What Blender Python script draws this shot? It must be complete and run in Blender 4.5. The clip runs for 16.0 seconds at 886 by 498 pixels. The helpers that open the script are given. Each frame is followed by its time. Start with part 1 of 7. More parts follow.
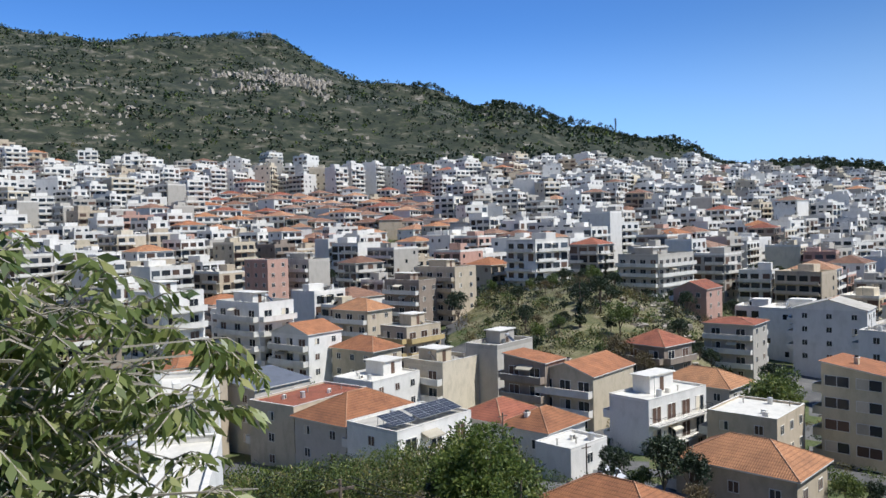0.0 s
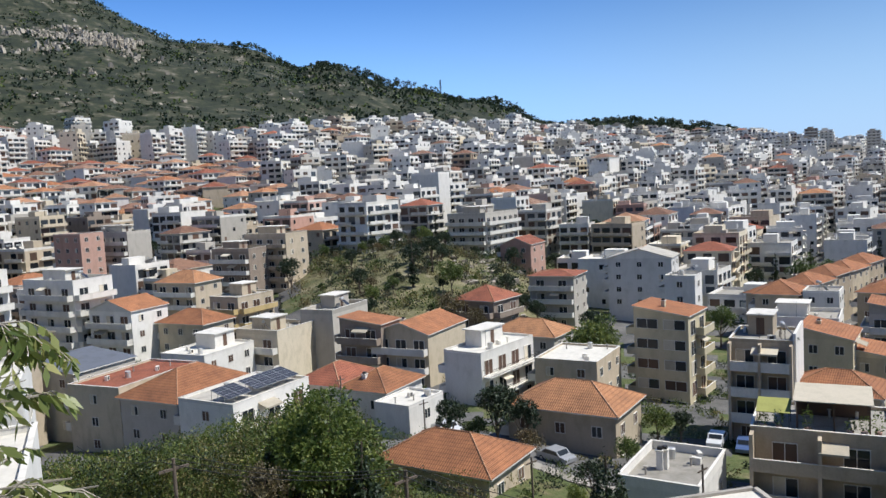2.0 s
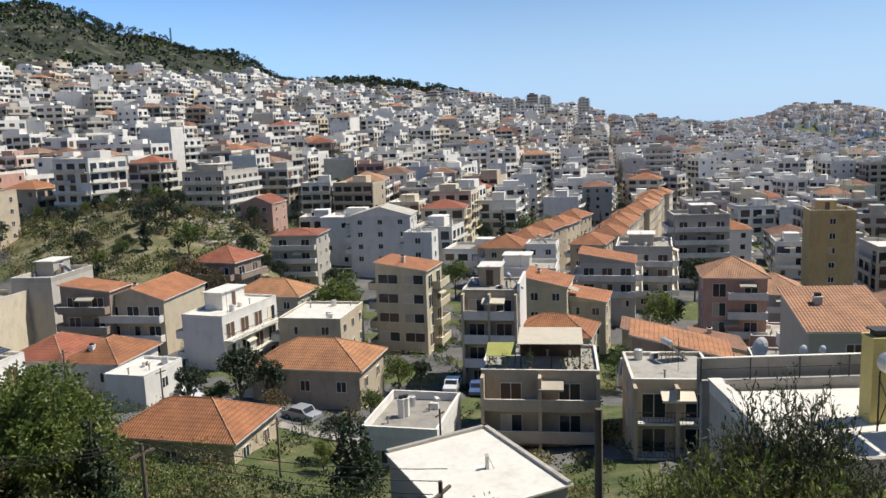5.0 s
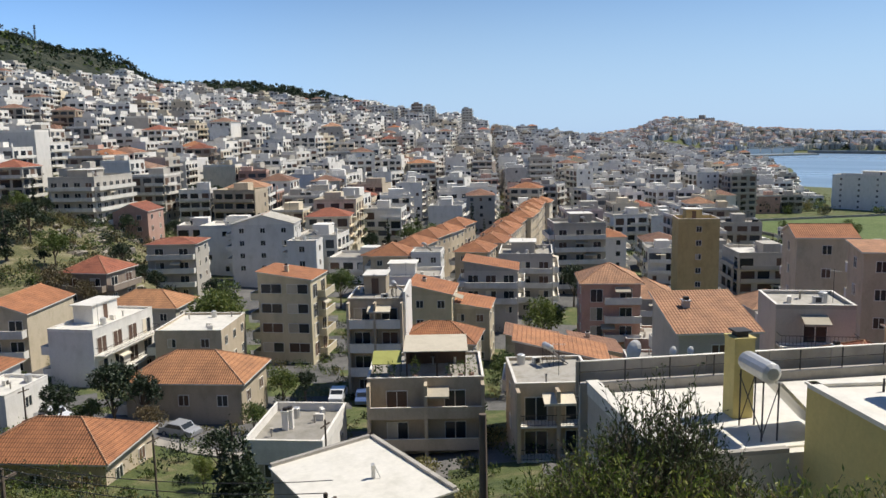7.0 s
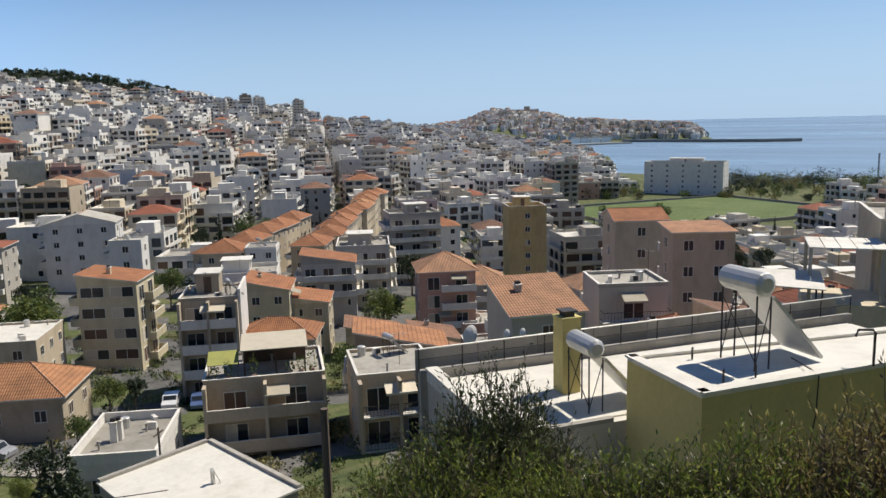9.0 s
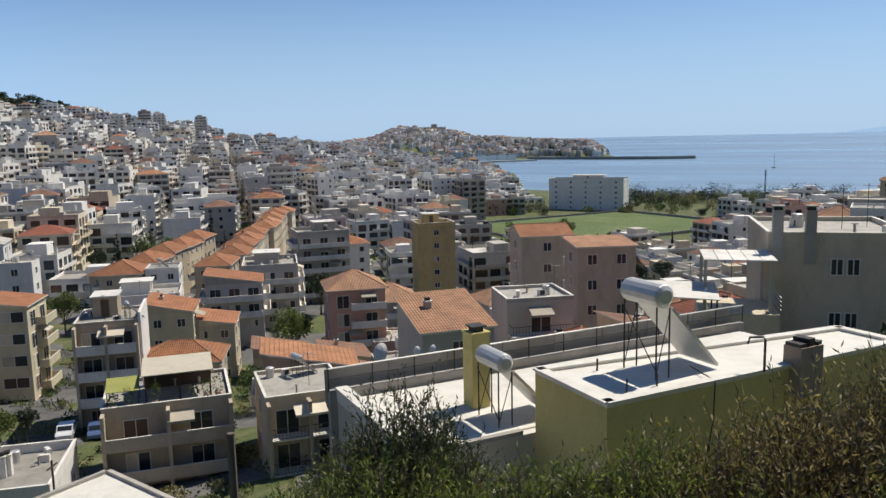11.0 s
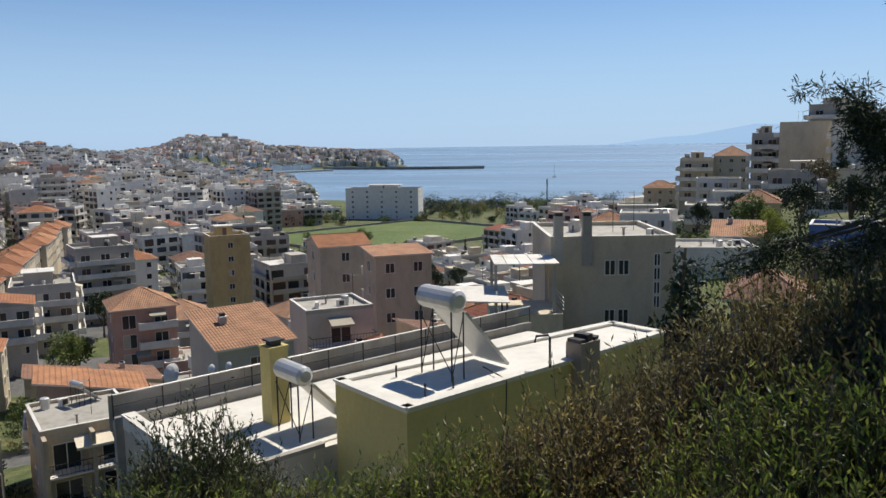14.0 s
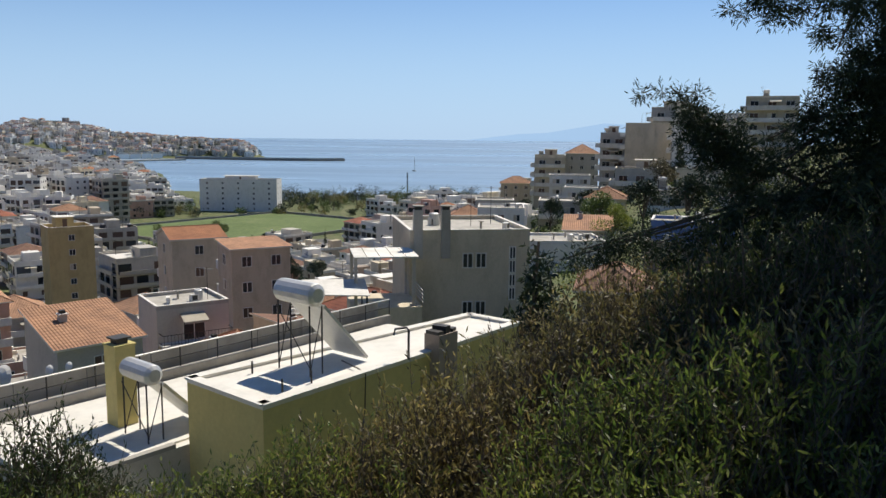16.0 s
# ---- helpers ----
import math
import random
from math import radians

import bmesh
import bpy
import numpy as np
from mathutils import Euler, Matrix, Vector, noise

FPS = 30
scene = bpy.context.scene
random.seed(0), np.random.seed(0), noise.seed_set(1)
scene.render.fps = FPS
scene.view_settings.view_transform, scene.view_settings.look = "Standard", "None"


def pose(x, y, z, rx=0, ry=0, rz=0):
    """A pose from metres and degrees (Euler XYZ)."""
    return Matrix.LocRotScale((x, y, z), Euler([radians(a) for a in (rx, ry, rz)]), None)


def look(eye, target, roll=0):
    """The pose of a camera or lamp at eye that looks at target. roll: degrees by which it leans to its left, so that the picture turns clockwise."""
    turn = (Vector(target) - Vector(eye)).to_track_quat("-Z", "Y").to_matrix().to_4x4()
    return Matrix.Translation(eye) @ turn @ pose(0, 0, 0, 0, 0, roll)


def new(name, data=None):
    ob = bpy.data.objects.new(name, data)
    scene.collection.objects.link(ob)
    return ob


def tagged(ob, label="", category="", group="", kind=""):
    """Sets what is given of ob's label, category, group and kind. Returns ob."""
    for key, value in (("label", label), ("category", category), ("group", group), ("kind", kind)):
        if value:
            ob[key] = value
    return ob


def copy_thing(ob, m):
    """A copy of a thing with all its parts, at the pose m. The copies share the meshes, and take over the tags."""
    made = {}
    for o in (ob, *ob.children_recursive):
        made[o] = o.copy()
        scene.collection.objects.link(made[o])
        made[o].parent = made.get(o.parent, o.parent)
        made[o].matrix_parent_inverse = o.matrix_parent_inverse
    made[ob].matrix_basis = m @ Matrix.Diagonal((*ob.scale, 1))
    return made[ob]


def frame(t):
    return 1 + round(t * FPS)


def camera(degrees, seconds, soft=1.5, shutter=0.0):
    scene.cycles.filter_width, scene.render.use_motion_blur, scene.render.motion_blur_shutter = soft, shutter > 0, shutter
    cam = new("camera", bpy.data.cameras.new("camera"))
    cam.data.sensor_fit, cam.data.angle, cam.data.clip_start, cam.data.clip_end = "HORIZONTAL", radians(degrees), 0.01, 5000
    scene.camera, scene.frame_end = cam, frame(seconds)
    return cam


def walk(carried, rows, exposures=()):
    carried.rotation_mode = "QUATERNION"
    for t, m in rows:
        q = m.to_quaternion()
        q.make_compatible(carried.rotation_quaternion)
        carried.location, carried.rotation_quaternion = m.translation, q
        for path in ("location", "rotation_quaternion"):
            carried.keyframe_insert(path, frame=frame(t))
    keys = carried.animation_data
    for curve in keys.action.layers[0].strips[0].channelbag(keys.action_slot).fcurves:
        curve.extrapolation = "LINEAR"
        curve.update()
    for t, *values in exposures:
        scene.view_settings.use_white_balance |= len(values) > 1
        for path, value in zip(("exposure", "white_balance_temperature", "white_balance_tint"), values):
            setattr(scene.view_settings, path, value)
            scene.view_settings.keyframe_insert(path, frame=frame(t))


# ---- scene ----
# camera: a pan from one standing place, the phone held a little in front of the turning body
EYE, REACH = 50.0, 0.222
cam = camera(58.79, 16.0)
ROWS = [  # seconds, yaw, pitch, roll
    (0.0, 0.00, -1.65, 1.47),
    (0.5, -2.50, -2.35, 1.96),
    (1.0, -5.77, -2.80, 2.18),
    (1.5, -8.76, -3.84, 2.59),
    (2.0, -12.31, -4.83, 3.16),
    (2.5, -15.49, -5.75, 3.12),
    (3.0, -18.77, -6.60, 3.54),
    (3.5, -21.37, -7.78, 3.60),
    (4.0, -24.27, -8.78, 3.24),
    (4.5, -27.89, -8.94, 2.74),
    (7.0, -39.16, -8.30, 1.08),
    (7.5, -41.99, -9.01, 2.15),
    (8.0, -44.92, -9.24, 2.03),
    (8.5, -47.32, -9.26, 2.11),
    (9.0, -51.16, -9.16, 1.37),
    (11.5, -59.76, -7.90, 1.08),
    (12.0, -62.42, -7.76, 0.74),
    (12.5, -64.05, -7.50, 1.06),
    (13.0, -66.62, -7.39, 1.17),
    (13.5, -68.98, -7.29, 1.22),
    (14.0, -72.50, -7.60, 0.86),
    (14.5, -74.96, -8.11, 0.77),
    (15.0, -77.43, -8.19, 0.36),
    (15.5, -80.00, -8.27, -0.20),
    (16.0, -82.53, -8.12, -0.60),
]


def held(yaw, pitch, roll):
    a = radians(yaw)
    return pose(-math.sin(a) * REACH, (math.cos(a) - 1) * REACH, EYE, 90 + pitch, roll, yaw)


walk(cam, [(t, held(yaw, pitch, roll)) for t, yaw, pitch, roll in ROWS], [(0.0, 0.06, 5700, 10), (2.5, 0.08, 5950, 10), (4.5, 0.12, 6250, 10), (7.0, 0.02, 6300, 10), (9.0, -0.08, 6400, 10), (12.5, -0.12, 6250, 10), (16.0, -0.02, 6350, 10)])

# daylight: clear spring noon, sun over the bay
SUN_AZ, SUN_EL = 111.0, 57.0
sun_to = Vector((math.sin(radians(SUN_AZ)) * math.cos(radians(SUN_EL)), math.cos(radians(SUN_AZ)) * math.cos(radians(SUN_EL)), math.sin(radians(SUN_EL))))
world = bpy.data.worlds.new("sky")
scene.world = world
world.use_nodes = True
wn = world.node_tree.nodes
sky = wn.new("ShaderNodeTexSky")
sky.sky_type, sky.sun_disc = "NISHITA", False
sky.sun_elevation, sky.sun_rotation = radians(SUN_EL), radians(SUN_AZ)
sky.altitude, sky.air_density, sky.dust_density, sky.ozone_density = 0, 1.0, 0.3, 3.5
# sea haze pales the sky towards the horizon
wl = world.node_tree.links
tc = wn.new("ShaderNodeTexCoord")
sep = wn.new("ShaderNodeSeparateXYZ")
wl.new(tc.outputs["Generated"], sep.inputs[0])
hz = wn.new("ShaderNodeValToRGB")
hz.color_ramp.interpolation = "EASE"
hz.color_ramp.elements[0].position, hz.color_ramp.elements[0].color = 0.0, (0.8, 0.8, 0.8, 1)
hz.color_ramp.elements[1].position, hz.color_ramp.elements[1].color = 0.26, (0, 0, 0, 1)
wl.new(sep.outputs["Z"], hz.inputs[0])
tint = wn.new("ShaderNodeMix")
tint.data_type, tint.blend_type = "RGBA", "MULTIPLY"
tint.inputs[0].default_value, tint.inputs[7].default_value = 1.0, (0.80, 1.0, 1.22, 1)
wl.new(sky.outputs[0], tint.inputs[6])
pale = wn.new("ShaderNodeMix")
pale.data_type = "RGBA"
pale.inputs[7].default_value = (6.1, 8.4, 11.4, 1)
wl.new(hz.outputs[0], pale.inputs[0])
# the sky deepens towards the zenith
deep = wn.new("ShaderNodeValToRGB")
deep.color_ramp.elements[0].position, deep.color_ramp.elements[0].color = 0.25, (1, 1, 1, 1)
deep.color_ramp.elements[1].position, deep.color_ramp.elements[1].color = 0.95, (0.46, 0.43, 0.42, 1)
wl.new(sep.outputs["Z"], deep.inputs[0])
zenith = wn.new("ShaderNodeMix")
zenith.data_type, zenith.blend_type = "RGBA", "MULTIPLY"
zenith.inputs[0].default_value = 1.0
wl.new(tint.outputs[2], zenith.inputs[6])
wl.new(deep.outputs[0], zenith.inputs[7])
wl.new(zenith.outputs[2], pale.inputs[6])
# clearer, bluer air away from the sun
side = wn.new("ShaderNodeVectorMath")
side.operation = "DOT_PRODUCT"
side.inputs[1].default_value = (math.sin(radians(SUN_AZ)), math.cos(radians(SUN_AZ)), 0)
wl.new(tc.outputs["Generated"], side.inputs[0])
clear = wn.new("ShaderNodeMapRange")
clear.interpolation_type = "SMOOTHSTEP"
clear.inputs["From Min"].default_value, clear.inputs["From Max"].default_value = -0.35, 0.35
clear.inputs["To Min"].default_value, clear.inputs["To Max"].default_value = 1.0, 0.0
wl.new(side.outputs["Value"], clear.inputs["Value"])
blue = wn.new("ShaderNodeMix")
blue.data_type, blue.blend_type = "RGBA", "MULTIPLY"
blue.inputs[7].default_value = (0.98, 1.17, 1.38, 1)
wl.new(clear.outputs[0], blue.inputs[0])
wl.new(pale.outputs[2], blue.inputs[6])
wl.new(blue.outputs[2], wn["Background"].inputs[0])
wn["Background"].inputs[1].default_value = 0.082
sun = new("sun", bpy.data.lights.new("sun", "SUN"))
sun.data.energy, sun.data.angle, sun.data.color = 5.2, radians(0.53), (1.0, 0.93, 0.82)
sun.matrix_world = look(sun_to * 100, (0, 0, 0))


# ---------- materials ----------
def nodes_of(name):
    m = bpy.data.materials.new(name)
    m.use_nodes = True
    nt = m.node_tree
    return m, nt, nt.nodes["Principled BSDF"]


def link(nt, a, b):
    nt.links.new(a, b)


def noise_node(nt, scale, detail=4, rough=0.6, vec=None):
    n = nt.nodes.new("ShaderNodeTexNoise")
    n.inputs["Scale"].default_value, n.inputs["Detail"].default_value, n.inputs["Roughness"].default_value = scale, detail, rough
    if vec is not None:
        link(nt, vec, n.inputs["Vector"])
    return n


def ramp(nt, fac, stops):
    r = nt.nodes.new("ShaderNodeValToRGB")
    el = r.color_ramp.elements
    while len(el) < len(stops):
        el.new(0.5)
    for e, (p, c) in zip(el, stops):
        e.position, e.color = p, (*c, 1)
    link(nt, fac, r.inputs[0])
    return r


def mix(nt, fac, a, b, mode="MIX"):
    n = nt.nodes.new("ShaderNodeMix")
    n.data_type, n.blend_type = "RGBA", mode
    for sock, v in ((n.inputs[0], fac), (n.inputs[6], a), (n.inputs[7], b)):
        if isinstance(v, (int, float)):
            sock.default_value = v
        elif isinstance(v, tuple):
            sock.default_value = (*v, 1)
        else:
            link(nt, v, sock)
    return n.outputs[2]


def bump(nt, bsdf, height, strength, dist=0.02):
    b = nt.nodes.new("ShaderNodeBump")
    b.inputs["Strength"].default_value, b.inputs["Distance"].default_value = strength, dist
    link(nt, height, b.inputs["Height"])
    link(nt, b.outputs[0], bsdf.inputs["Normal"])


def world_pos(nt):
    return nt.nodes.new("ShaderNodeNewGeometry").outputs["Position"]


def scaled(nt, vec, s):
    n = nt.nodes.new("ShaderNodeMapping")
    n.inputs["Scale"].default_value = s
    link(nt, vec, n.inputs[0])
    return n.outputs[0]


def surface(name, col, rough=0.85, vary=0.12, grime=0.25, grain=6.0, metal=0.0, island=True, bumpy=0.2, hue=None):
    """Painted or mineral surface: a tint for each piece, stains that run down, fine grain and relief."""
    m, nt, b = nodes_of(name)
    pos = world_pos(nt)
    geo = nt.nodes.new("ShaderNodeNewGeometry")
    oi = nt.nodes.new("ShaderNodeObjectInfo")
    add = nt.nodes.new("ShaderNodeMath")
    add.operation = "ADD"
    link(nt, oi.outputs["Random"], add.inputs[0])
    if island:
        link(nt, geo.outputs["Random Per Island"], add.inputs[1])
    half = nt.nodes.new("ShaderNodeMath")
    half.operation = "FRACT"
    link(nt, add.outputs[0], half.inputs[0])
    dark = tuple(max(0, c * (1 - vary)) for c in col)
    light = tuple(min(0.9, c * (1 + vary * 0.8)) for c in (hue or col))
    base = ramp(nt, half.outputs[0], [(0, dark), (0.5, col), (1, light)]).outputs[0]
    streak = noise_node(nt, 1.0, 5, 0.65, scaled(nt, pos, (0.7, 0.7, 0.35)))
    st = ramp(nt, streak.outputs[0], [(0.46, (1, 1, 1)), (0.8, (1 - grime, 1 - grime, 1 - grime * 1.15))]).outputs[0]
    fine = noise_node(nt, grain, 6, 0.7, pos)
    fr = ramp(nt, fine.outputs[0], [(0.3, (0.9, 0.9, 0.9)), (0.7, (1.05, 1.05, 1.05))]).outputs[0]
    link(nt, mix(nt, 1.0, mix(nt, 1.0, base, st, "MULTIPLY"), fr, "MULTIPLY"), b.inputs["Base Color"])
    b.inputs["Roughness"].default_value, b.inputs["Metallic"].default_value = rough, metal
    if bumpy:
        bump(nt, b, fine.outputs[0], bumpy)
    return m


def tile_mat(name, a, c):
    """Clay roof tiles: courses across the slope, ridges down it, weathered in patches."""
    m, nt, b = nodes_of(name)
    tc = nt.nodes.new("ShaderNodeTexCoord")
    uvm = tc.outputs["UV"]
    geo = nt.nodes.new("ShaderNodeNewGeometry")
    oi = nt.nodes.new("ShaderNodeObjectInfo")
    pos = geo.outputs["Position"]
    big = noise_node(nt, 0.5, 5, 0.7, pos)
    fine = noise_node(nt, 5.0, 5, 0.7, pos)
    w = nt.nodes.new("ShaderNodeTexWave")
    w.bands_direction = "X"
    w.inputs["Scale"].default_value, w.inputs["Distortion"].default_value = 1.25, 0.0
    link(nt, uvm, w.inputs[0])
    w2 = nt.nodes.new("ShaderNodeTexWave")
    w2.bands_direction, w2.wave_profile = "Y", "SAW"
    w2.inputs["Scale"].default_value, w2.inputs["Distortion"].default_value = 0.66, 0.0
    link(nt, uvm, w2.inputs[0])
    add = nt.nodes.new("ShaderNodeMath")
    add.operation = "FRACT"
    s = nt.nodes.new("ShaderNodeMath")
    s.operation = "ADD"
    link(nt, oi.outputs["Random"], s.inputs[0])
    link(nt, geo.outputs["Random Per Island"], s.inputs[1])
    link(nt, s.outputs[0], add.inputs[0])
    base = ramp(nt, add.outputs[0], [(0, tuple(x * 0.78 for x in a)), (0.5, a), (1, c)]).outputs[0]
    st = ramp(nt, big.outputs[0], [(0.35, (1.1, 1.06, 1.0)), (0.7, (0.62, 0.6, 0.6))]).outputs[0]
    ff = ramp(nt, fine.outputs[0], [(0.3, (0.8, 0.8, 0.8)), (0.7, (1.12, 1.12, 1.12))]).outputs[0]
    col = mix(nt, 1.0, mix(nt, 1.0, base, st, "MULTIPLY"), ff, "MULTIPLY")
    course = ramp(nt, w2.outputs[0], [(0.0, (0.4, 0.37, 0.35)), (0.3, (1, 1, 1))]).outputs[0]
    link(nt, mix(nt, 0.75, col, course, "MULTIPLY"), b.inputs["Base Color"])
    b.inputs["Roughness"].default_value = 0.85
    h = nt.nodes.new("ShaderNodeMath")
    h.operation = "ADD"
    link(nt, w.outputs[0], h.inputs[0])
    link(nt, w2.outputs[0], h.inputs[1])
    bump(nt, b, h.outputs[0], 0.9, 0.06)
    return m


def glass_dark(name, col=(0.03, 0.035, 0.04), rough=0.08):
    m, nt, b = nodes_of(name)
    oi = nt.nodes.new("ShaderNodeNewGeometry")
    r = ramp(nt, oi.outputs["Random Per Island"], [(0, tuple(x * 0.5 for x in col)), (0.6, col), (1, tuple(x * 3.2 for x in col))])
    link(nt, r.outputs[0], b.inputs["Base Color"])
    b.inputs["Roughness"].default_value = rough
    b.inputs["Specular IOR Level"].default_value = 0.4
    return m


def leaf_mat(name, stops, rough=0.55, trans=0.25):
    m, nt, b = nodes_of(name)
    geo = nt.nodes.new("ShaderNodeNewGeometry")
    oi = nt.nodes.new("ShaderNodeObjectInfo")
    r = ramp(nt, geo.outputs["Random Per Island"], stops)
    big = noise_node(nt, 0.9, 3, 0.6, geo.outputs["Position"])
    v = ramp(nt, big.outputs[0], [(0.3, (0.7, 0.75, 0.7)), (0.7, (1.25, 1.2, 1.1))]).outputs[0]
    tint = ramp(nt, oi.outputs["Random"], [(0, (0.75, 0.8, 0.8)), (1, (1.2, 1.1, 0.95))]).outputs[0]
    col = mix(nt, 1.0, mix(nt, 1.0, r.outputs[0], v, "MULTIPLY"), tint, "MULTIPLY")
    link(nt, col, b.inputs["Base Color"])
    b.inputs["Roughness"].default_value = rough
    if trans:
        tr = nt.nodes.new("ShaderNodeBsdfTranslucent")
        link(nt, col, tr.inputs[0])
        mx = nt.nodes.new("ShaderNodeMixShader")
        mx.inputs[0].default_value = trans
        link(nt, b.outputs[0], mx.inputs[1])
        link(nt, tr.outputs[0], mx.inputs[2])
        link(nt, mx.outputs[0], nt.nodes["Material Output"].inputs[0])
    return m


M = {}
M["white"] = surface("white_paint", (0.76, 0.72, 0.64), 0.8, 0.08, 0.3)
M["w0"] = surface("plaster_white", (0.79, 0.755, 0.685), 0.88, 0.1, 0.2)
M["w1"] = surface("plaster_cream", (0.64, 0.545, 0.39), 0.88, 0.14, 0.3, hue=(0.68, 0.60, 0.46))
M["w2"] = surface("plaster_grey", (0.48, 0.44, 0.375), 0.9, 0.16, 0.22)
M["w3"] = surface("plaster_sand", (0.52, 0.43, 0.31), 0.9, 0.16, 0.3)
M["w4"] = surface("plaster_pink", (0.55, 0.34, 0.26), 0.9, 0.14, 0.25, hue=(0.60, 0.42, 0.34))
M["w5"] = surface("plaster_ochre", (0.56, 0.42, 0.19), 0.9, 0.1, 0.3)
M["w6"] = surface("plaster_brown", (0.34, 0.27, 0.21), 0.9, 0.15, 0.35)
M["w8"] = surface("plaster_straw", (0.60, 0.52, 0.345), 0.9, 0.08, 0.25)
M["w7"] = surface("plaster_yellow", (0.58, 0.48, 0.185), 0.9, 0.05, 0.12)
M["roof"] = surface("flat_roof_screed", (0.41, 0.38, 0.325), 0.9, 0.25, 0.45, 3.0)
M["membrane"] = surface("white_roof_coating", (0.72, 0.68, 0.59), 0.7, 0.04, 0.22, 2.0)
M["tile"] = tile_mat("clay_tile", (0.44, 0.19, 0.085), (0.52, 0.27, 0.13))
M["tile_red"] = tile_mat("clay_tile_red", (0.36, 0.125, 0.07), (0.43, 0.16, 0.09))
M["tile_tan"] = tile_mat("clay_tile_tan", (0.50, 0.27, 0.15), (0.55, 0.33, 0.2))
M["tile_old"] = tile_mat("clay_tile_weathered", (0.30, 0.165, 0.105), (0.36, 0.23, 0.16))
M["glass"] = glass_dark("window_glass")
M["seam"] = surface("grey_sheet_roof", (0.22, 0.23, 0.25), 0.5, 0.15, 0.3, metal=0.3)
M["shutter"] = surface("shutter_brown", (0.12, 0.07, 0.045), 0.6, 0.4, 0.2)
M["metal"] = surface("galvanised_metal", (0.6, 0.59, 0.56), 0.45, 0.1, 0.2, metal=0.45)
M["dark_metal"] = surface("dark_iron", (0.06, 0.055, 0.05), 0.6, 0.2, 0.2, metal=0.4)
M["awning"] = surface("awning_cloth", (0.62, 0.55, 0.42), 0.9, 0.35, 0.2)
M["panel"] = glass_dark("solar_glass", (0.03, 0.033, 0.04), 0.3)
M["concrete"] = surface("concrete", (0.42, 0.385, 0.33), 0.92, 0.15, 0.4, 4.0)
M["bark"] = surface("bark", (0.13, 0.10, 0.075), 0.95, 0.25, 0.3, 20.0, bumpy=0.6)
M["asphalt"] = surface("asphalt", (0.16, 0.155, 0.15), 0.95, 0.1, 0.25, 3.0)
M["blue"] = surface("blue_paint", (0.12, 0.2, 0.45), 0.6, 0.1, 0.2)
M["leaf"] = leaf_mat("leaf_green", [(0, (0.05, 0.085, 0.025)), (0.6, (0.11, 0.155, 0.04)), (1, (0.22, 0.26, 0.08))], 0.55, 0.35)
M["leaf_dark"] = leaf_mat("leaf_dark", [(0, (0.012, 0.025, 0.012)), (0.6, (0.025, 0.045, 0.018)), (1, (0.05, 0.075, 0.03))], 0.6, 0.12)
M["leaf_olive"] = leaf_mat("leaf_olive", [(0, (0.10, 0.10, 0.04)), (0.6, (0.21, 0.195, 0.08)), (1, (0.38, 0.34, 0.16))], 0.6, 0.35)
M["leaf_bright"] = leaf_mat("leaf_bright", [(0, (0.075, 0.12, 0.025)), (0.6, (0.165, 0.215, 0.045)), (1, (0.36, 0.38, 0.10))], 0.5, 0.5)
M["leaf_dry"] = leaf_mat("leaf_dry", [(0, (0.08, 0.06, 0.035)), (0.6, (0.15, 0.12, 0.065)), (1, (0.24, 0.2, 0.11))])
WALLS = ("w0", "w1", "w2", "w3", "w4", "w5", "w6")


# ---------- mesh helpers ----------
FACES = np.array([(0, 3, 2, 1), (4, 5, 6, 7), (0, 1, 5, 4), (1, 2, 6, 5), (2, 3, 7, 6), (3, 0, 4, 7)])
CORNERS = np.array([(-.5, -.5, 0), (.5, -.5, 0), (.5, .5, 0), (-.5, .5, 0), (-.5, -.5, 1), (.5, -.5, 1), (.5, .5, 1), (-.5, .5, 1)])


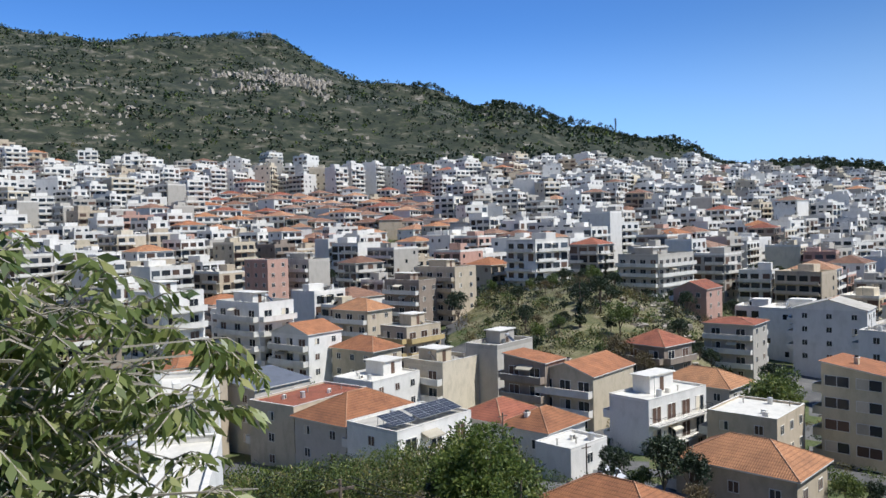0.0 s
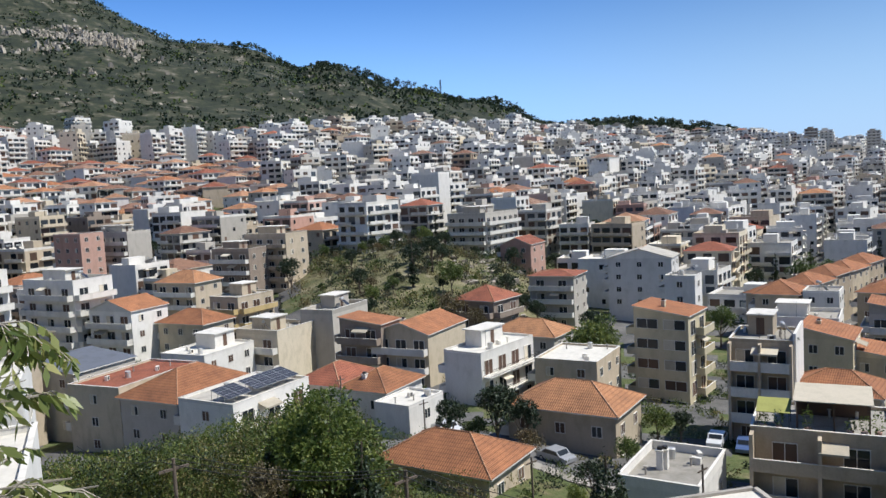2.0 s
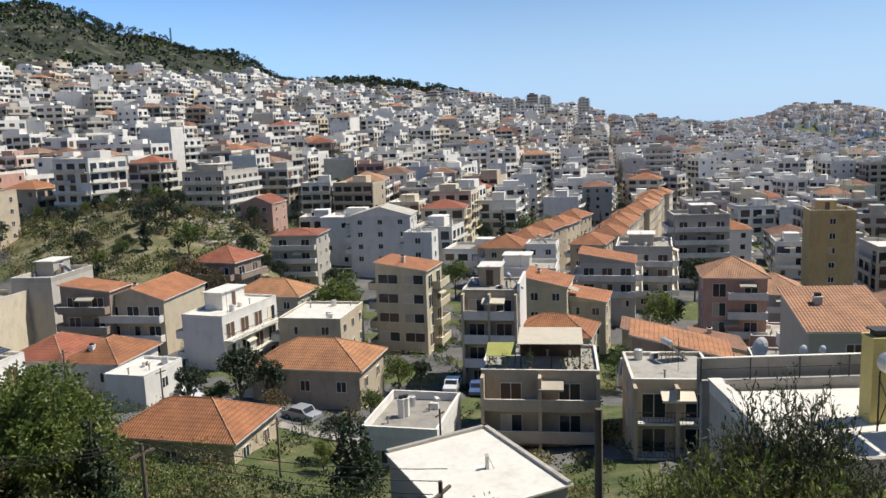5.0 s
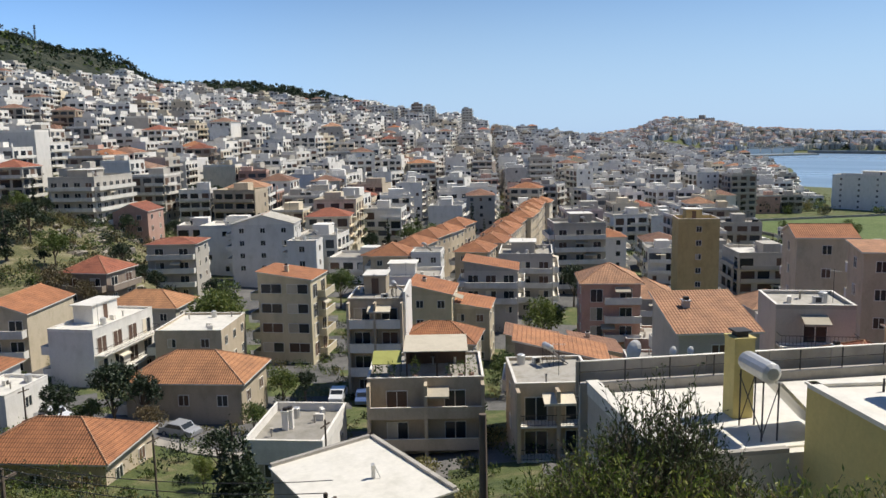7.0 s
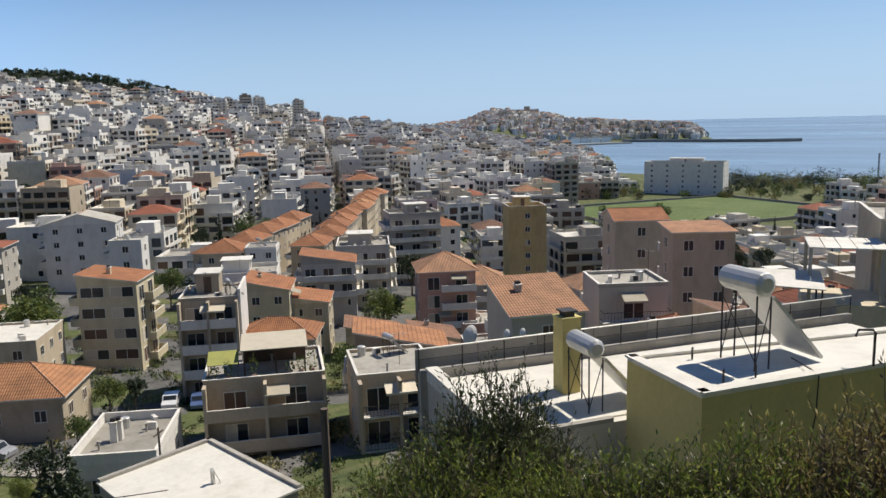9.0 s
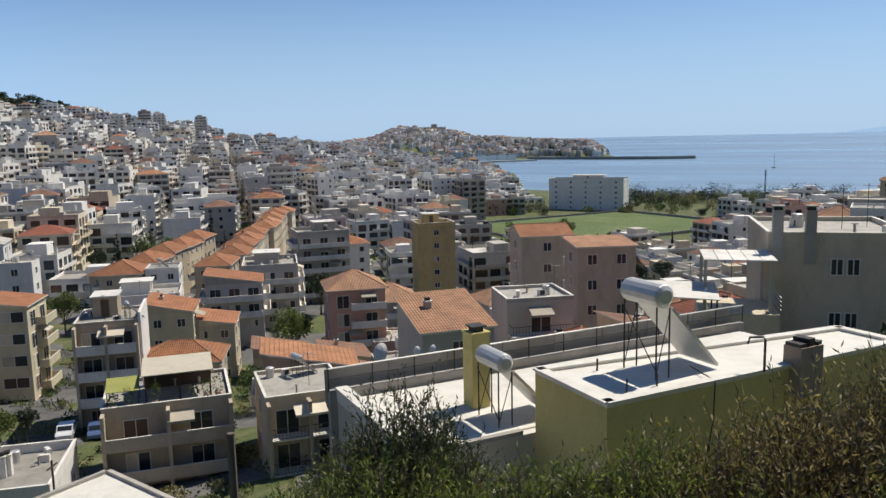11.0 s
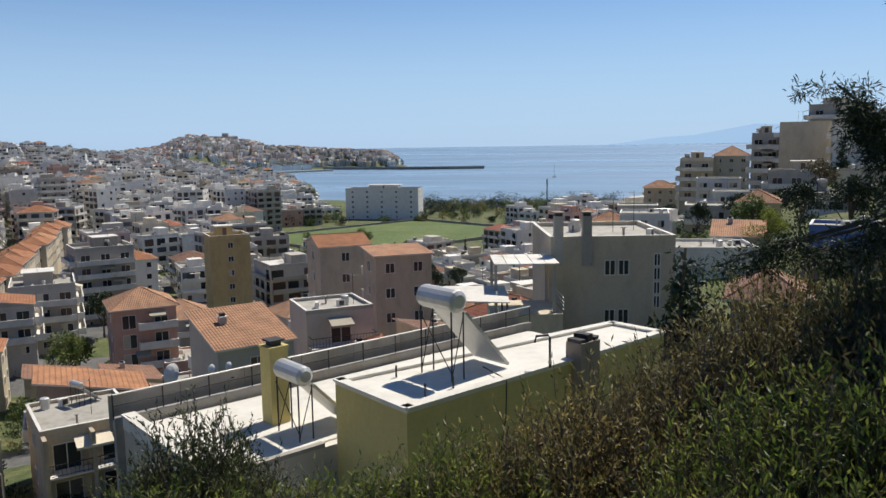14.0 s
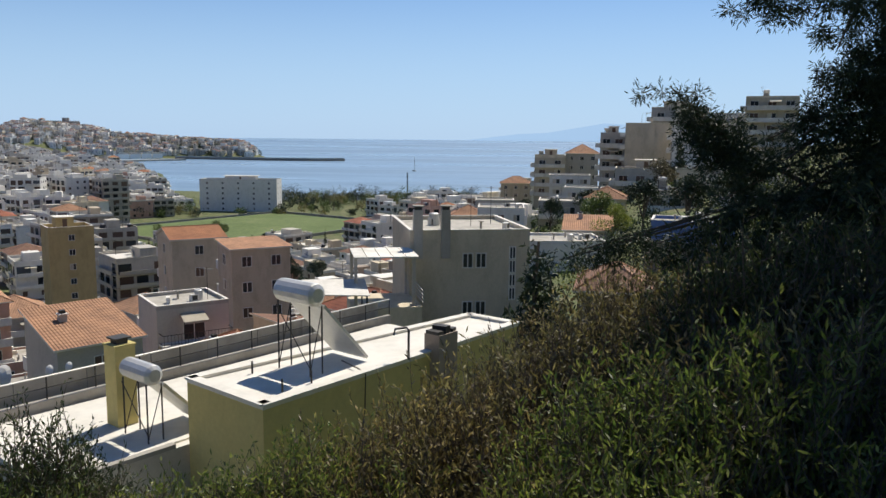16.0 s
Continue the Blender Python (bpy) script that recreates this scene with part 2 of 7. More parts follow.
class Geo:
    """Collects points and faces with a material key each, then makes one mesh."""

    def __init__(self):
        self.v, self.f, self.m, self.n, self.uv = [], [], [], 0, False

    def add(self, verts, faces, key):
        verts = np.asarray(verts, float)
        self.v.append(verts)
        self.f += [tuple(int(i) + self.n for i in f) for f in faces]
        self.m += list(key) if isinstance(key, list) else [key] * len(faces)
        self.n += len(verts)
        return self

    def box(self, x, y, z, sx, sy, sz, key, yaw=0.0):
        """Centre of the base, sizes."""
        p = CORNERS * (sx, sy, sz)
        if yaw:
            c, s = math.cos(radians(yaw)), math.sin(radians(yaw))
            p = np.stack([p[:, 0] * c - p[:, 1] * s, p[:, 0] * s + p[:, 1] * c, p[:, 2]], -1)
        return self.add(p + (x, y, z), FACES, key)

    def poly(self, pts, key):
        return self.add(pts, [tuple(range(len(pts)))], key)

    def tube(self, pts, r, key, sides=6):
        """A round bar along points; r one radius or one for each point."""
        pts = [Vector(p) for p in pts]
        rs = r if isinstance(r, (list, tuple)) else [r] * len(pts)
        vs, fs = [], []
        for i, p in enumerate(pts):
            d = (pts[min(i + 1, len(pts) - 1)] - pts[max(i - 1, 0)]).normalized()
            a = d.orthogonal().normalized()
            b = d.cross(a)
            for k in range(sides):
                t = 2 * math.pi * k / sides
                vs.append(p + (a * math.cos(t) + b * math.sin(t)) * rs[i])
        for i in range(len(pts) - 1):
            for k in range(sides):
                k2 = (k + 1) % sides
                fs.append((i * sides + k, i * sides + k2, (i + 1) * sides + k2, (i + 1) * sides + k))
        fs += [tuple(range(sides))[::-1], tuple((len(pts) - 1) * sides + k for k in range(sides))]
        return self.add([tuple(v) for v in vs], fs, key)

    def merge(self, other, m):
        v = np.concatenate(other.v) if other.v else np.zeros((0, 3))
        a = np.array(m)
        return self.addm(v @ a[:3, :3].T + a[:3, 3], other.f, other.m)

    def addm(self, v, faces, keys):
        self.v.append(v)
        n = self.n
        self.f += [tuple(i + n for i in f) for f in faces]
        self.m += keys
        self.n += len(v)
        return self

    def mesh(self, name):
        me = bpy.data.meshes.new(name)
        v = np.concatenate(self.v) if self.v else np.zeros((0, 3))
        me.from_pydata(v.tolist(), [], self.f)
        keys = list(dict.fromkeys(self.m))
        for k in keys:
            me.materials.append(M[k])
        idx = {k: i for i, k in enumerate(keys)}
        me.polygons.foreach_set("material_index", [idx[k] for k in self.m])
        if any(k.startswith("tile") for k in keys):
            slope_uv(me)
        return me


def slope_uv(me):
    """Plane coordinates in metres for each face: x along the level line, y down the slope."""
    uv = me.uv_layers.new(name="UVMap")
    for p in me.polygons:
        n = p.normal
        a = Vector((-n.y, n.x, 0))
        a = a.normalized() if a.length > 1e-4 else Vector((1, 0, 0))
        b = n.cross(a)
        for li in p.loop_indices:
            co = me.vertices[me.loops[li].vertex_index].co
            uv.data[li].uv = (co.dot(a), co.dot(b))


def part(name, geo, parent, label="", loc=None):
    ob = new(name, geo if isinstance(geo, bpy.types.Mesh) else geo.mesh(name))
    ob.parent = parent
    if loc is not None:
        ob.matrix_basis = loc
    if label:
        tagged(ob, label)
    return ob


def thing(name, label, category, m=None, group="", kind=""):
    ob = new(name)
    ob.empty_display_size = 0.3
    if m is not None:
        ob.matrix_basis = m
    return tagged(ob, label, category, group, kind)


def solid(name, geo, label, category="", m=None, group="", kind=""):
    ob = new(name, geo.mesh(name))
    if m is not None:
        ob.matrix_basis = m
    return tagged(ob, label, category, group, kind)


def polar(az, d):
    return d * math.sin(radians(az)), d * math.cos(radians(az))


# ---------- land ----------
LAND = []  # azimuth and a profile of (distance, height)


def profile(az, *pairs):
    LAND.append((az, [0.0, *[p[0] for p in pairs]], [48.3, *[p[1] for p in pairs]]))


profile(-180, (8, 50), (40, 62), (150, 95), (500, 190), (1500, 330), (4900, 300))
profile(-100, (8, 49), (40, 56), (150, 80), (500, 160), (1500, 380), (4900, 300))
profile(-60, (8, 47), (20, 43), (60, 36), (135, 34), (350, 70), (650, 130), (1500, 390), (2200, 420), (4900, 250))
profile(-30, (5, 46), (15, 41), (34, 35), (60, 27), (92, 20), (135, 17), (250, 26), (350, 39), (500, 67), (620, 100), (700, 116), (1500, 402), (1900, 430), (4900, 250))
profile(-12, (5, 46), (15, 40), (34, 32.5), (60, 26), (92, 19), (135, 15), (250, 22), (350, 36), (500, 63), (620, 92), (700, 108), (1100, 258), (1500, 412), (2000, 330), (4900, 200))
profile(-3, (5, 46), (15, 40), (34, 32), (60, 25.5), (92, 19), (135, 15), (250, 22), (350, 35), (500, 62), (650, 96), (750, 118), (1300, 296), (1700, 240), (4900, 150))
profile(5, (5, 46), (15, 39.5), (34, 31), (60, 23.5), (92, 20), (135, 17), (180, 24), (225, 30), (280, 28), (350, 36), (500, 60), (650, 93), (800, 128), (1200, 236), (1500, 200), (4900, 120))
profile(10, (5, 46), (15, 39.5), (34, 31), (60, 23.5), (92, 20), (135, 17), (170, 24), (215, 33), (260, 30), (350, 35), (500, 58), (700, 94), (900, 128), (1150, 186), (1400, 160), (4900, 100))
profile(15, (5, 46), (15, 39.5), (34, 31), (60, 23), (92, 20), (135, 17), (170, 23), (215, 28), (260, 24), (350, 32), (500, 51), (700, 81), (900, 106), (1150, 170), (1400, 150), (4900, 100))
profile(22, (5, 46), (15, 39.5), (34, 30), (60, 22), (92, 19.5), (135, 15), (200, 15), (300, 22), (450, 38), (700, 68), (900, 88), (1100, 112), (1250, 140), (1500, 110), (4900, 60))
profile(30, (5, 46), (15, 39.5), (34, 30), (60, 22), (92, 18.5), (135, 14), (200, 13), (300, 17), (450, 29), (700, 53), (900, 70), (1050, 86), (1250, 119), (1500, 80), (4900, 40))
profile(38, (5, 46), (15, 39.5), (34, 30), (60, 22), (92, 17.5), (135, 13.5), (200, 12), (330, 13), (600, 24), (800, 44), (900, 58), (1100, 60), (1500, 40), (4900, 10))
profile(45, (5, 46), (15, 39.5), (34, 30), (60, 23), (92, 17.5), (135, 13), (200, 11), (330, 10), (600, 14), (900, 30), (1050, 38), (1400, 30), (2500, 10), (4900, 5))
profile(52, (5, 46), (15, 39), (34, 30), (60, 24), (92, 18), (135, 13), (200, 10), (330, 7.5), (600, 7), (1000, 14), (1350, 22), (1700, 26), (1900, 42), (2300, 20), (2500, -4), (4900, -6))
profile(55, (5, 46.1), (10, 42.3), (34, 30.5), (60, 24.5), (92, 18.5), (135, 13.2), (200, 9.5), (330, 7), (650, 6), (1150, 7), (1400, 8), (1600, 9), (1700, 12), (1850, 58), (1930, 71), (2250, 15), (2350, -4), (4900, -6))
profile(58, (5, 46.2), (8.5, 44.4), (12, 40.5), (20, 35), (34, 31), (60, 25), (92, 19), (135, 13.5), (200, 9), (330, 6.5), (700, 5), (1150, 3.5), (1235, 1.5), (1260, -3), (1715, -3), (1745, 3), (1850, 50), (1960, 62), (2200, 10), (2300, -4), (4900, -6))
profile(61, (5, 46.2), (8.5, 44.4), (12, 40.5), (20, 35), (34, 31.5), (60, 26), (92, 20), (135, 14), (200, 9), (330, 6.2), (700, 5), (1050, 3.0), (1120, 1.2), (1140, -3), (1715, -3), (1745, 3), (1850, 38), (1950, 43), (2200, 8), (2300, -4), (4900, -6))
profile(65, (5, 46.2), (8.5, 44.4), (12, 40.5), (20, 35), (34, 32), (60, 27), (92, 21), (135, 14), (200, 9), (330, 6), (560, 5.5), (690, 3), (715, 1), (730, -3), (1715, -3), (1745, 3), (1830, 32), (1950, 34), (2120, 4), (2200, -4), (4900, -6))
profile(68, (5, 46), (12, 40), (20, 35), (34, 32.5), (60, 28), (92, 22), (135, 15), (200, 9.5), (330, 6), (560, 5), (610, 2.5), (640, -3), (1720, -3), (1750, 3), (1810, 28), (1900, 30), (2000, 2), (2050, -4), (4900, -6))
profile(70.2, (5, 46), (12, 40), (20, 35.5), (34, 33), (60, 28.5), (92, 23), (135, 16), (200, 9.5), (330, 6), (560, 5), (600, 2.5), (630, -3), (4900, -6))
profile(77, (5, 46), (12, 41), (20, 37), (34, 34), (60, 30), (92, 25), (135, 18), (200, 11), (330, 6), (560, 5), (590, 2.5), (620, -3), (4900, -6))
profile(84, (5, 46.3), (12, 42.5), (20, 39.5), (34, 36), (60, 32), (92, 30), (135, 25), (200, 20), (330, 11), (560, 5), (640, 2.5), (670, -3), (4900, -6))
profile(92, (5, 46.5), (12, 43.5), (20, 41.5), (45, 38), (80, 35), (150, 34), (230, 33), (330, 26), (480, 12), (650, 2.5), (680, -3), (4900, -6))
profile(100, (5, 47), (12, 45), (20, 43.5), (45, 40), (80, 38), (150, 40), (230, 43), (330, 38), (480, 25), (680, 2.5), (720, -3), (4900, -6))
profile(110, (5, 47.5), (12, 46.5), (20, 46), (45, 43.5), (80, 42), (150, 44), (230, 50), (330, 46), (480, 32), (720, 2.5), (760, -3), (4900, -6))
profile(130, (5, 48.3), (12, 48.5), (45, 53), (150, 65), (300, 78), (500, 60), (800, 2), (850, -3), (4900, -6))
profile(180, (8, 50), (40, 62), (150, 95), (500, 190), (1500, 330), (4900, 300))
LAND_AZ = np.array([a for a, _, _ in LAND])


def land_base(x, y):
    d, az = math.hypot(x, y), math.degrees(math.atan2(x, y))
    i = int(np.clip(np.searchsorted(LAND_AZ, az) - 1, 0, len(LAND) - 2))
    f = (az - LAND_AZ[i]) / (LAND_AZ[i + 1] - LAND_AZ[i])
    f = f * f * (3 - 2 * f)
    return float((1 - f) * np.interp(d, LAND[i][1], LAND[i][2]) + f * np.interp(d, LAND[i + 1][1], LAND[i + 1][2]))


def is_mountain(x, y):
    d, az = math.hypot(x, y), math.degrees(math.atan2(x, y))
    return d > float(np.interp(az, [-180, -60, -30, -12, 5, 12, 22, 30, 40, 50, 180], [40, 300, 600, 585, 610, 690, 930, 1010, 1250, 9000, 9000]))


def land(x, y):
    z = land_base(x, y)
    d = math.hypot(x, y)
    if is_mountain(x, y):
        p = Vector((x, y, 0))
        k = min(1, (d - 600) / 500) if d > 600 else 0.1
        z += k * (26 * (noise.fractal(p / 260, 0.9, 2.1, 5)) - 14 * abs(noise.noise(p / 95)) + 6 * noise.noise(p / 35))
    return z


ring = np.concatenate([np.linspace(0, 12, 9)[1:], np.geomspace(13, 4900, 150)])
rng = np.random.default_rng(5)
azs = np.concatenate([np.arange(-180, -40, 6.0), np.arange(-40, 118, 0.8), np.arange(118, 180, 6.0)])
g = Geo()
pts = [(0, 0, 48.3)]
for d in ring:
    for a in azs:
        x, y = polar(a, d)
        pts.append((x, y, land(x, y)))
na = len(azs)
fs, keys = [], []
for j in range(na):
    fs.append((0, 1 + (j + 1) % na, 1 + j))
    keys.append("earth")
for i in range(len(ring) - 1):
    for j in range(na):
        q = (1 + i * na + j, 1 + i * na + (j + 1) % na, 1 + (i + 1) * na + (j + 1) % na, 1 + (i + 1) * na + j)
        fs.append(q)
        cx, cy = pts[q[0]][0], pts[q[0]][1]
        d = ring[i]
        az = azs[j]
        if is_mountain(cx, cy):
            keys.append("mountain")
        elif (1 < az < 20 and 140 < d < 250):
            keys.append("knoll")
        elif d < 58 or (az < 26 and d < 77) or az > 86 or d > 1700 or (60.5 < az and d > 330) or (az < 9 and d < 86) or (d < 420 and noise.noise(Vector((cx, cy, 3)) / 9) > 0.05):
            keys.append("earth")
        else:
            keys.append("town_ground")


def ground_mat(name, stops, scale, detail_scale, bumpy):
    m, nt, b = nodes_of(name)
    pos = world_pos(nt)
    a = noise_node(nt, scale, 8, 0.65, pos)
    c = noise_node(nt, detail_scale, 6, 0.7, pos)
    base = ramp(nt, a.outputs[0], stops).outputs[0]
    f = ramp(nt, c.outputs[0], [(0.3, (0.65, 0.65, 0.65)), (0.7, (1.25, 1.25, 1.25))]).outputs[0]
    link(nt, mix(nt, 1.0, base, f, "MULTIPLY"), b.inputs["Base Color"])
    b.inputs["Roughness"].default_value = 0.95
    bump(nt, b, c.outputs[0], bumpy, 0.3)
    return m


M["earth"] = ground_mat("hillside_earth", [(0.3, (0.05, 0.075, 0.02)), (0.5, (0.10, 0.12, 0.035)), (0.68, (0.2, 0.17, 0.09))], 0.3, 2.5, 0.6)
M["town_ground"] = ground_mat("street_ground", [(0.35, (0.09, 0.088, 0.083)), (0.55, (0.14, 0.135, 0.125)), (0.7, (0.22, 0.2, 0.18))], 0.08, 1.2, 0.3)
M["mountain"] = ground_mat("mountain_scrub_rock", [(0.40, (0.014, 0.020, 0.009)), (0.52, (0.030, 0.037, 0.016)), (0.60, (0.075, 0.072, 0.042)), (0.68, (0.20, 0.18, 0.145))], 0.05, 0.22, 1.0)
M["rock"] = surface("grey_rock", (0.38, 0.335, 0.27), 0.95, 0.3, 0.4, 0.4)
M["knoll"] = ground_mat("dry_grass_knoll", [(0.3, (0.07, 0.085, 0.03)), (0.5, (0.16, 0.15, 0.065)), (0.66, (0.3, 0.26, 0.16))], 0.2, 1.5, 0.8)
g.add(pts, fs, keys)
ground = solid("ground", g, "hillside, town floor and rocky scrub mountain", kind="structure")
for p in ground.data.polygons:
    p.use_smooth = True

# the bay: level to far out, then lifting by the dip of the true horizon
m, nt, b = nodes_of("sea_water")
pos = world_pos(nt)
wv = noise_node(nt, 0.35, 6, 0.7, scaled(nt, pos, (1, 0.5, 1)))
band = noise_node(nt, 0.004, 5, 0.6, scaled(nt, pos, (1.0, 0.25, 1)))
link(nt, ramp(nt, band.outputs[0], [(0.4, (0.14, 0.23, 0.33)), (0.62, (0.24, 0.34, 0.44))]).outputs[0], b.inputs["Base Color"])
link(nt, ramp(nt, band.outputs[0], [(0.42, (0.5, 0.5, 0.5)), (0.62, (0.22, 0.22, 0.22))]).outputs[0], b.inputs["Roughness"])
bump(nt, b, wv.outputs[0], 0.35, 0.5)
M["sea"] = m
g = Geo()
arc = np.radians(np.arange(30, 142, 4.0))
ds, zs = [380, 900, 1800, 3000, 4000, 4600, 4880], [0, 0, 0, 6, 16, 25, 30]
g.add([(d * math.sin(a), d * math.cos(a), z) for d, z in zip(ds, zs) for a in arc],
      [(i * len(arc) + j + 1, i * len(arc) + j, (i + 1) * len(arc) + j, (i + 1) * len(arc) + j + 1) for i in range(len(ds) - 1) for j in range(len(arc) - 1)], "sea")
solid("water", g, "calm blue bay with pale current bands", kind="structure")


# ---------- buildings ----------
def hip_roof(geo, w, d, z, rise, over=0.5, key="tile", ridge=None):
    """Hipped tile roof with thickness over a w by d rectangle."""
    a, b = w / 2 + over, d / 2 + over
    r = max(0.0, (a - b)) if w >= d else 0.0
    s = max(0.0, (b - a)) if d > w else 0.0
    lo = [(-a, -b, z), (a, -b, z), (a, b, z), (-a, b, z)]
    up = [(x, y, z + 0.14) for x, y, _ in lo]
    if w >= d:
        t = [(-r, 0, z + rise), (r, 0, z + rise)]
        fs = [(4, 5, 9, 8), (5, 6, 9), (6, 7, 8, 9), (7, 4, 8)]
    else:
        t = [(0, -s, z + rise), (0, s, z + rise)]
        fs = [(4, 5, 8), (5, 6, 9, 8), (6, 7, 9), (7, 4, 8, 9)]
    low = [(0, 3, 2, 1), (0, 1, 5, 4), (1, 2, 6, 5), (2, 3, 7, 6), (3, 0, 4, 7)]
    geo.add(lo + up + t, fs + low, [key] * len(fs) + ["white"] * 5)
    # ridge and hip caps
    pairs = [(up[0], t[0]), (up[3], t[0]), (up[1], t[1]), (up[2], t[1]), (t[0], t[1])] if w >= d else [(up[0], t[0]), (up[1], t[0]), (up[2], t[1]), (up[3], t[1]), (t[0], t[1])]
    return [(p, q) for p, q in pairs if (Vector(p) - Vector(q)).length > 0.3]


def gable_roof(geo, w, d, z, rise, over=0.35, key="tile", mono=False, wall="w0", infill=None):
    """Two slopes (or one) falling to front and back; gable ends filled."""
    a, b, t = w / 2 + over, d / 2 + over, 0.15

    def fill(pts, key2):
        if infill is None:
            geo.poly(pts, key2)
        else:
            infill.append((pts, key2))

    if mono:
        pts = [(-a, -b, z), (a, -b, z), (a, b, z + rise), (-a, b, z + rise)]
        up = [(x, y, q + t) for x, y, q in pts]
        geo.add(pts + up, [(4, 5, 6, 7), (0, 3, 2, 1), (0, 1, 5, 4), (1, 2, 6, 5), (2, 3, 7, 6), (3, 0, 4, 7)], [key] + ["white"] * 5)
        k = rise / (2 * b)
        for x in (-w / 2, w / 2):
            fill([(x, -d / 2, z), (x, d / 2, z), (x, d / 2, z + rise - k * over), (x, -d / 2, z + k * over)], wall)
        fill([(w / 2, d / 2, z), (-w / 2, d / 2, z), (-w / 2, d / 2, z + rise), (w / 2, d / 2, z + rise)], wall)
        return []
    pts = [(-a, -b, z), (a, -b, z), (a, 0, z + rise), (-a, 0, z + rise), (-a, b, z), (a, b, z)]
    up = [(x, y, q + t) for x, y, q in pts]
    geo.add(pts + up, [(6, 7, 8, 9), (9, 8, 11, 10), (0, 3, 2, 1), (3, 4, 5, 2), (0, 1, 7, 6), (5, 4, 10, 11), (1, 2, 8, 7), (2, 5, 11, 8), (3, 0, 6, 9), (4, 3, 9, 10)], [key] * 2 + ["white"] * 8)
    for x in (-w / 2, w / 2):
        fill([(x, -d / 2, z), (x, d / 2, z), (x, 0, z + rise)], wall)
    return [(up[3], up[2])]


SIDES = {"front": (0, -1, 0), "right": (1, 0, 90), "back": (0, 1, 180), "left": (-1, 0, 270)}


def on_side(side, w, d, u, out, z):
    """A place on a wall: u along it from its middle, out in front of it."""
    if side == "front":
        return u, -d / 2 - out, z, 0
    if side == "back":
        return -u, d / 2 + out, z, 180
    if side == "right":
        return w / 2 + out, u, z, 90
    return -w / 2 - out, -u, z, 270


def quad_on(geo, side, w, d, u, z, ww, hh, key, out=0.03):
    x, y, _, yaw = on_side(side, w, d, u, out, z)
    c, s = math.cos(radians(yaw)), math.sin(radians(yaw))
    geo.poly([(x - c * ww / 2, y - s * ww / 2, z), (x + c * ww / 2, y + s * ww / 2, z), (x + c * ww / 2, y + s * ww / 2, z + hh), (x - c * ww / 2, y - s * ww / 2, z + hh)], key)


def box_on(geo, side, w, d, u, out, z, ww, dd, hh, key):
    """A box against a wall, its back on it."""
    x, y, _, yaw = on_side(side, w, d, u, out + dd / 2, z)
    geo.box(x, y, z, ww, dd, hh, key, yaw)


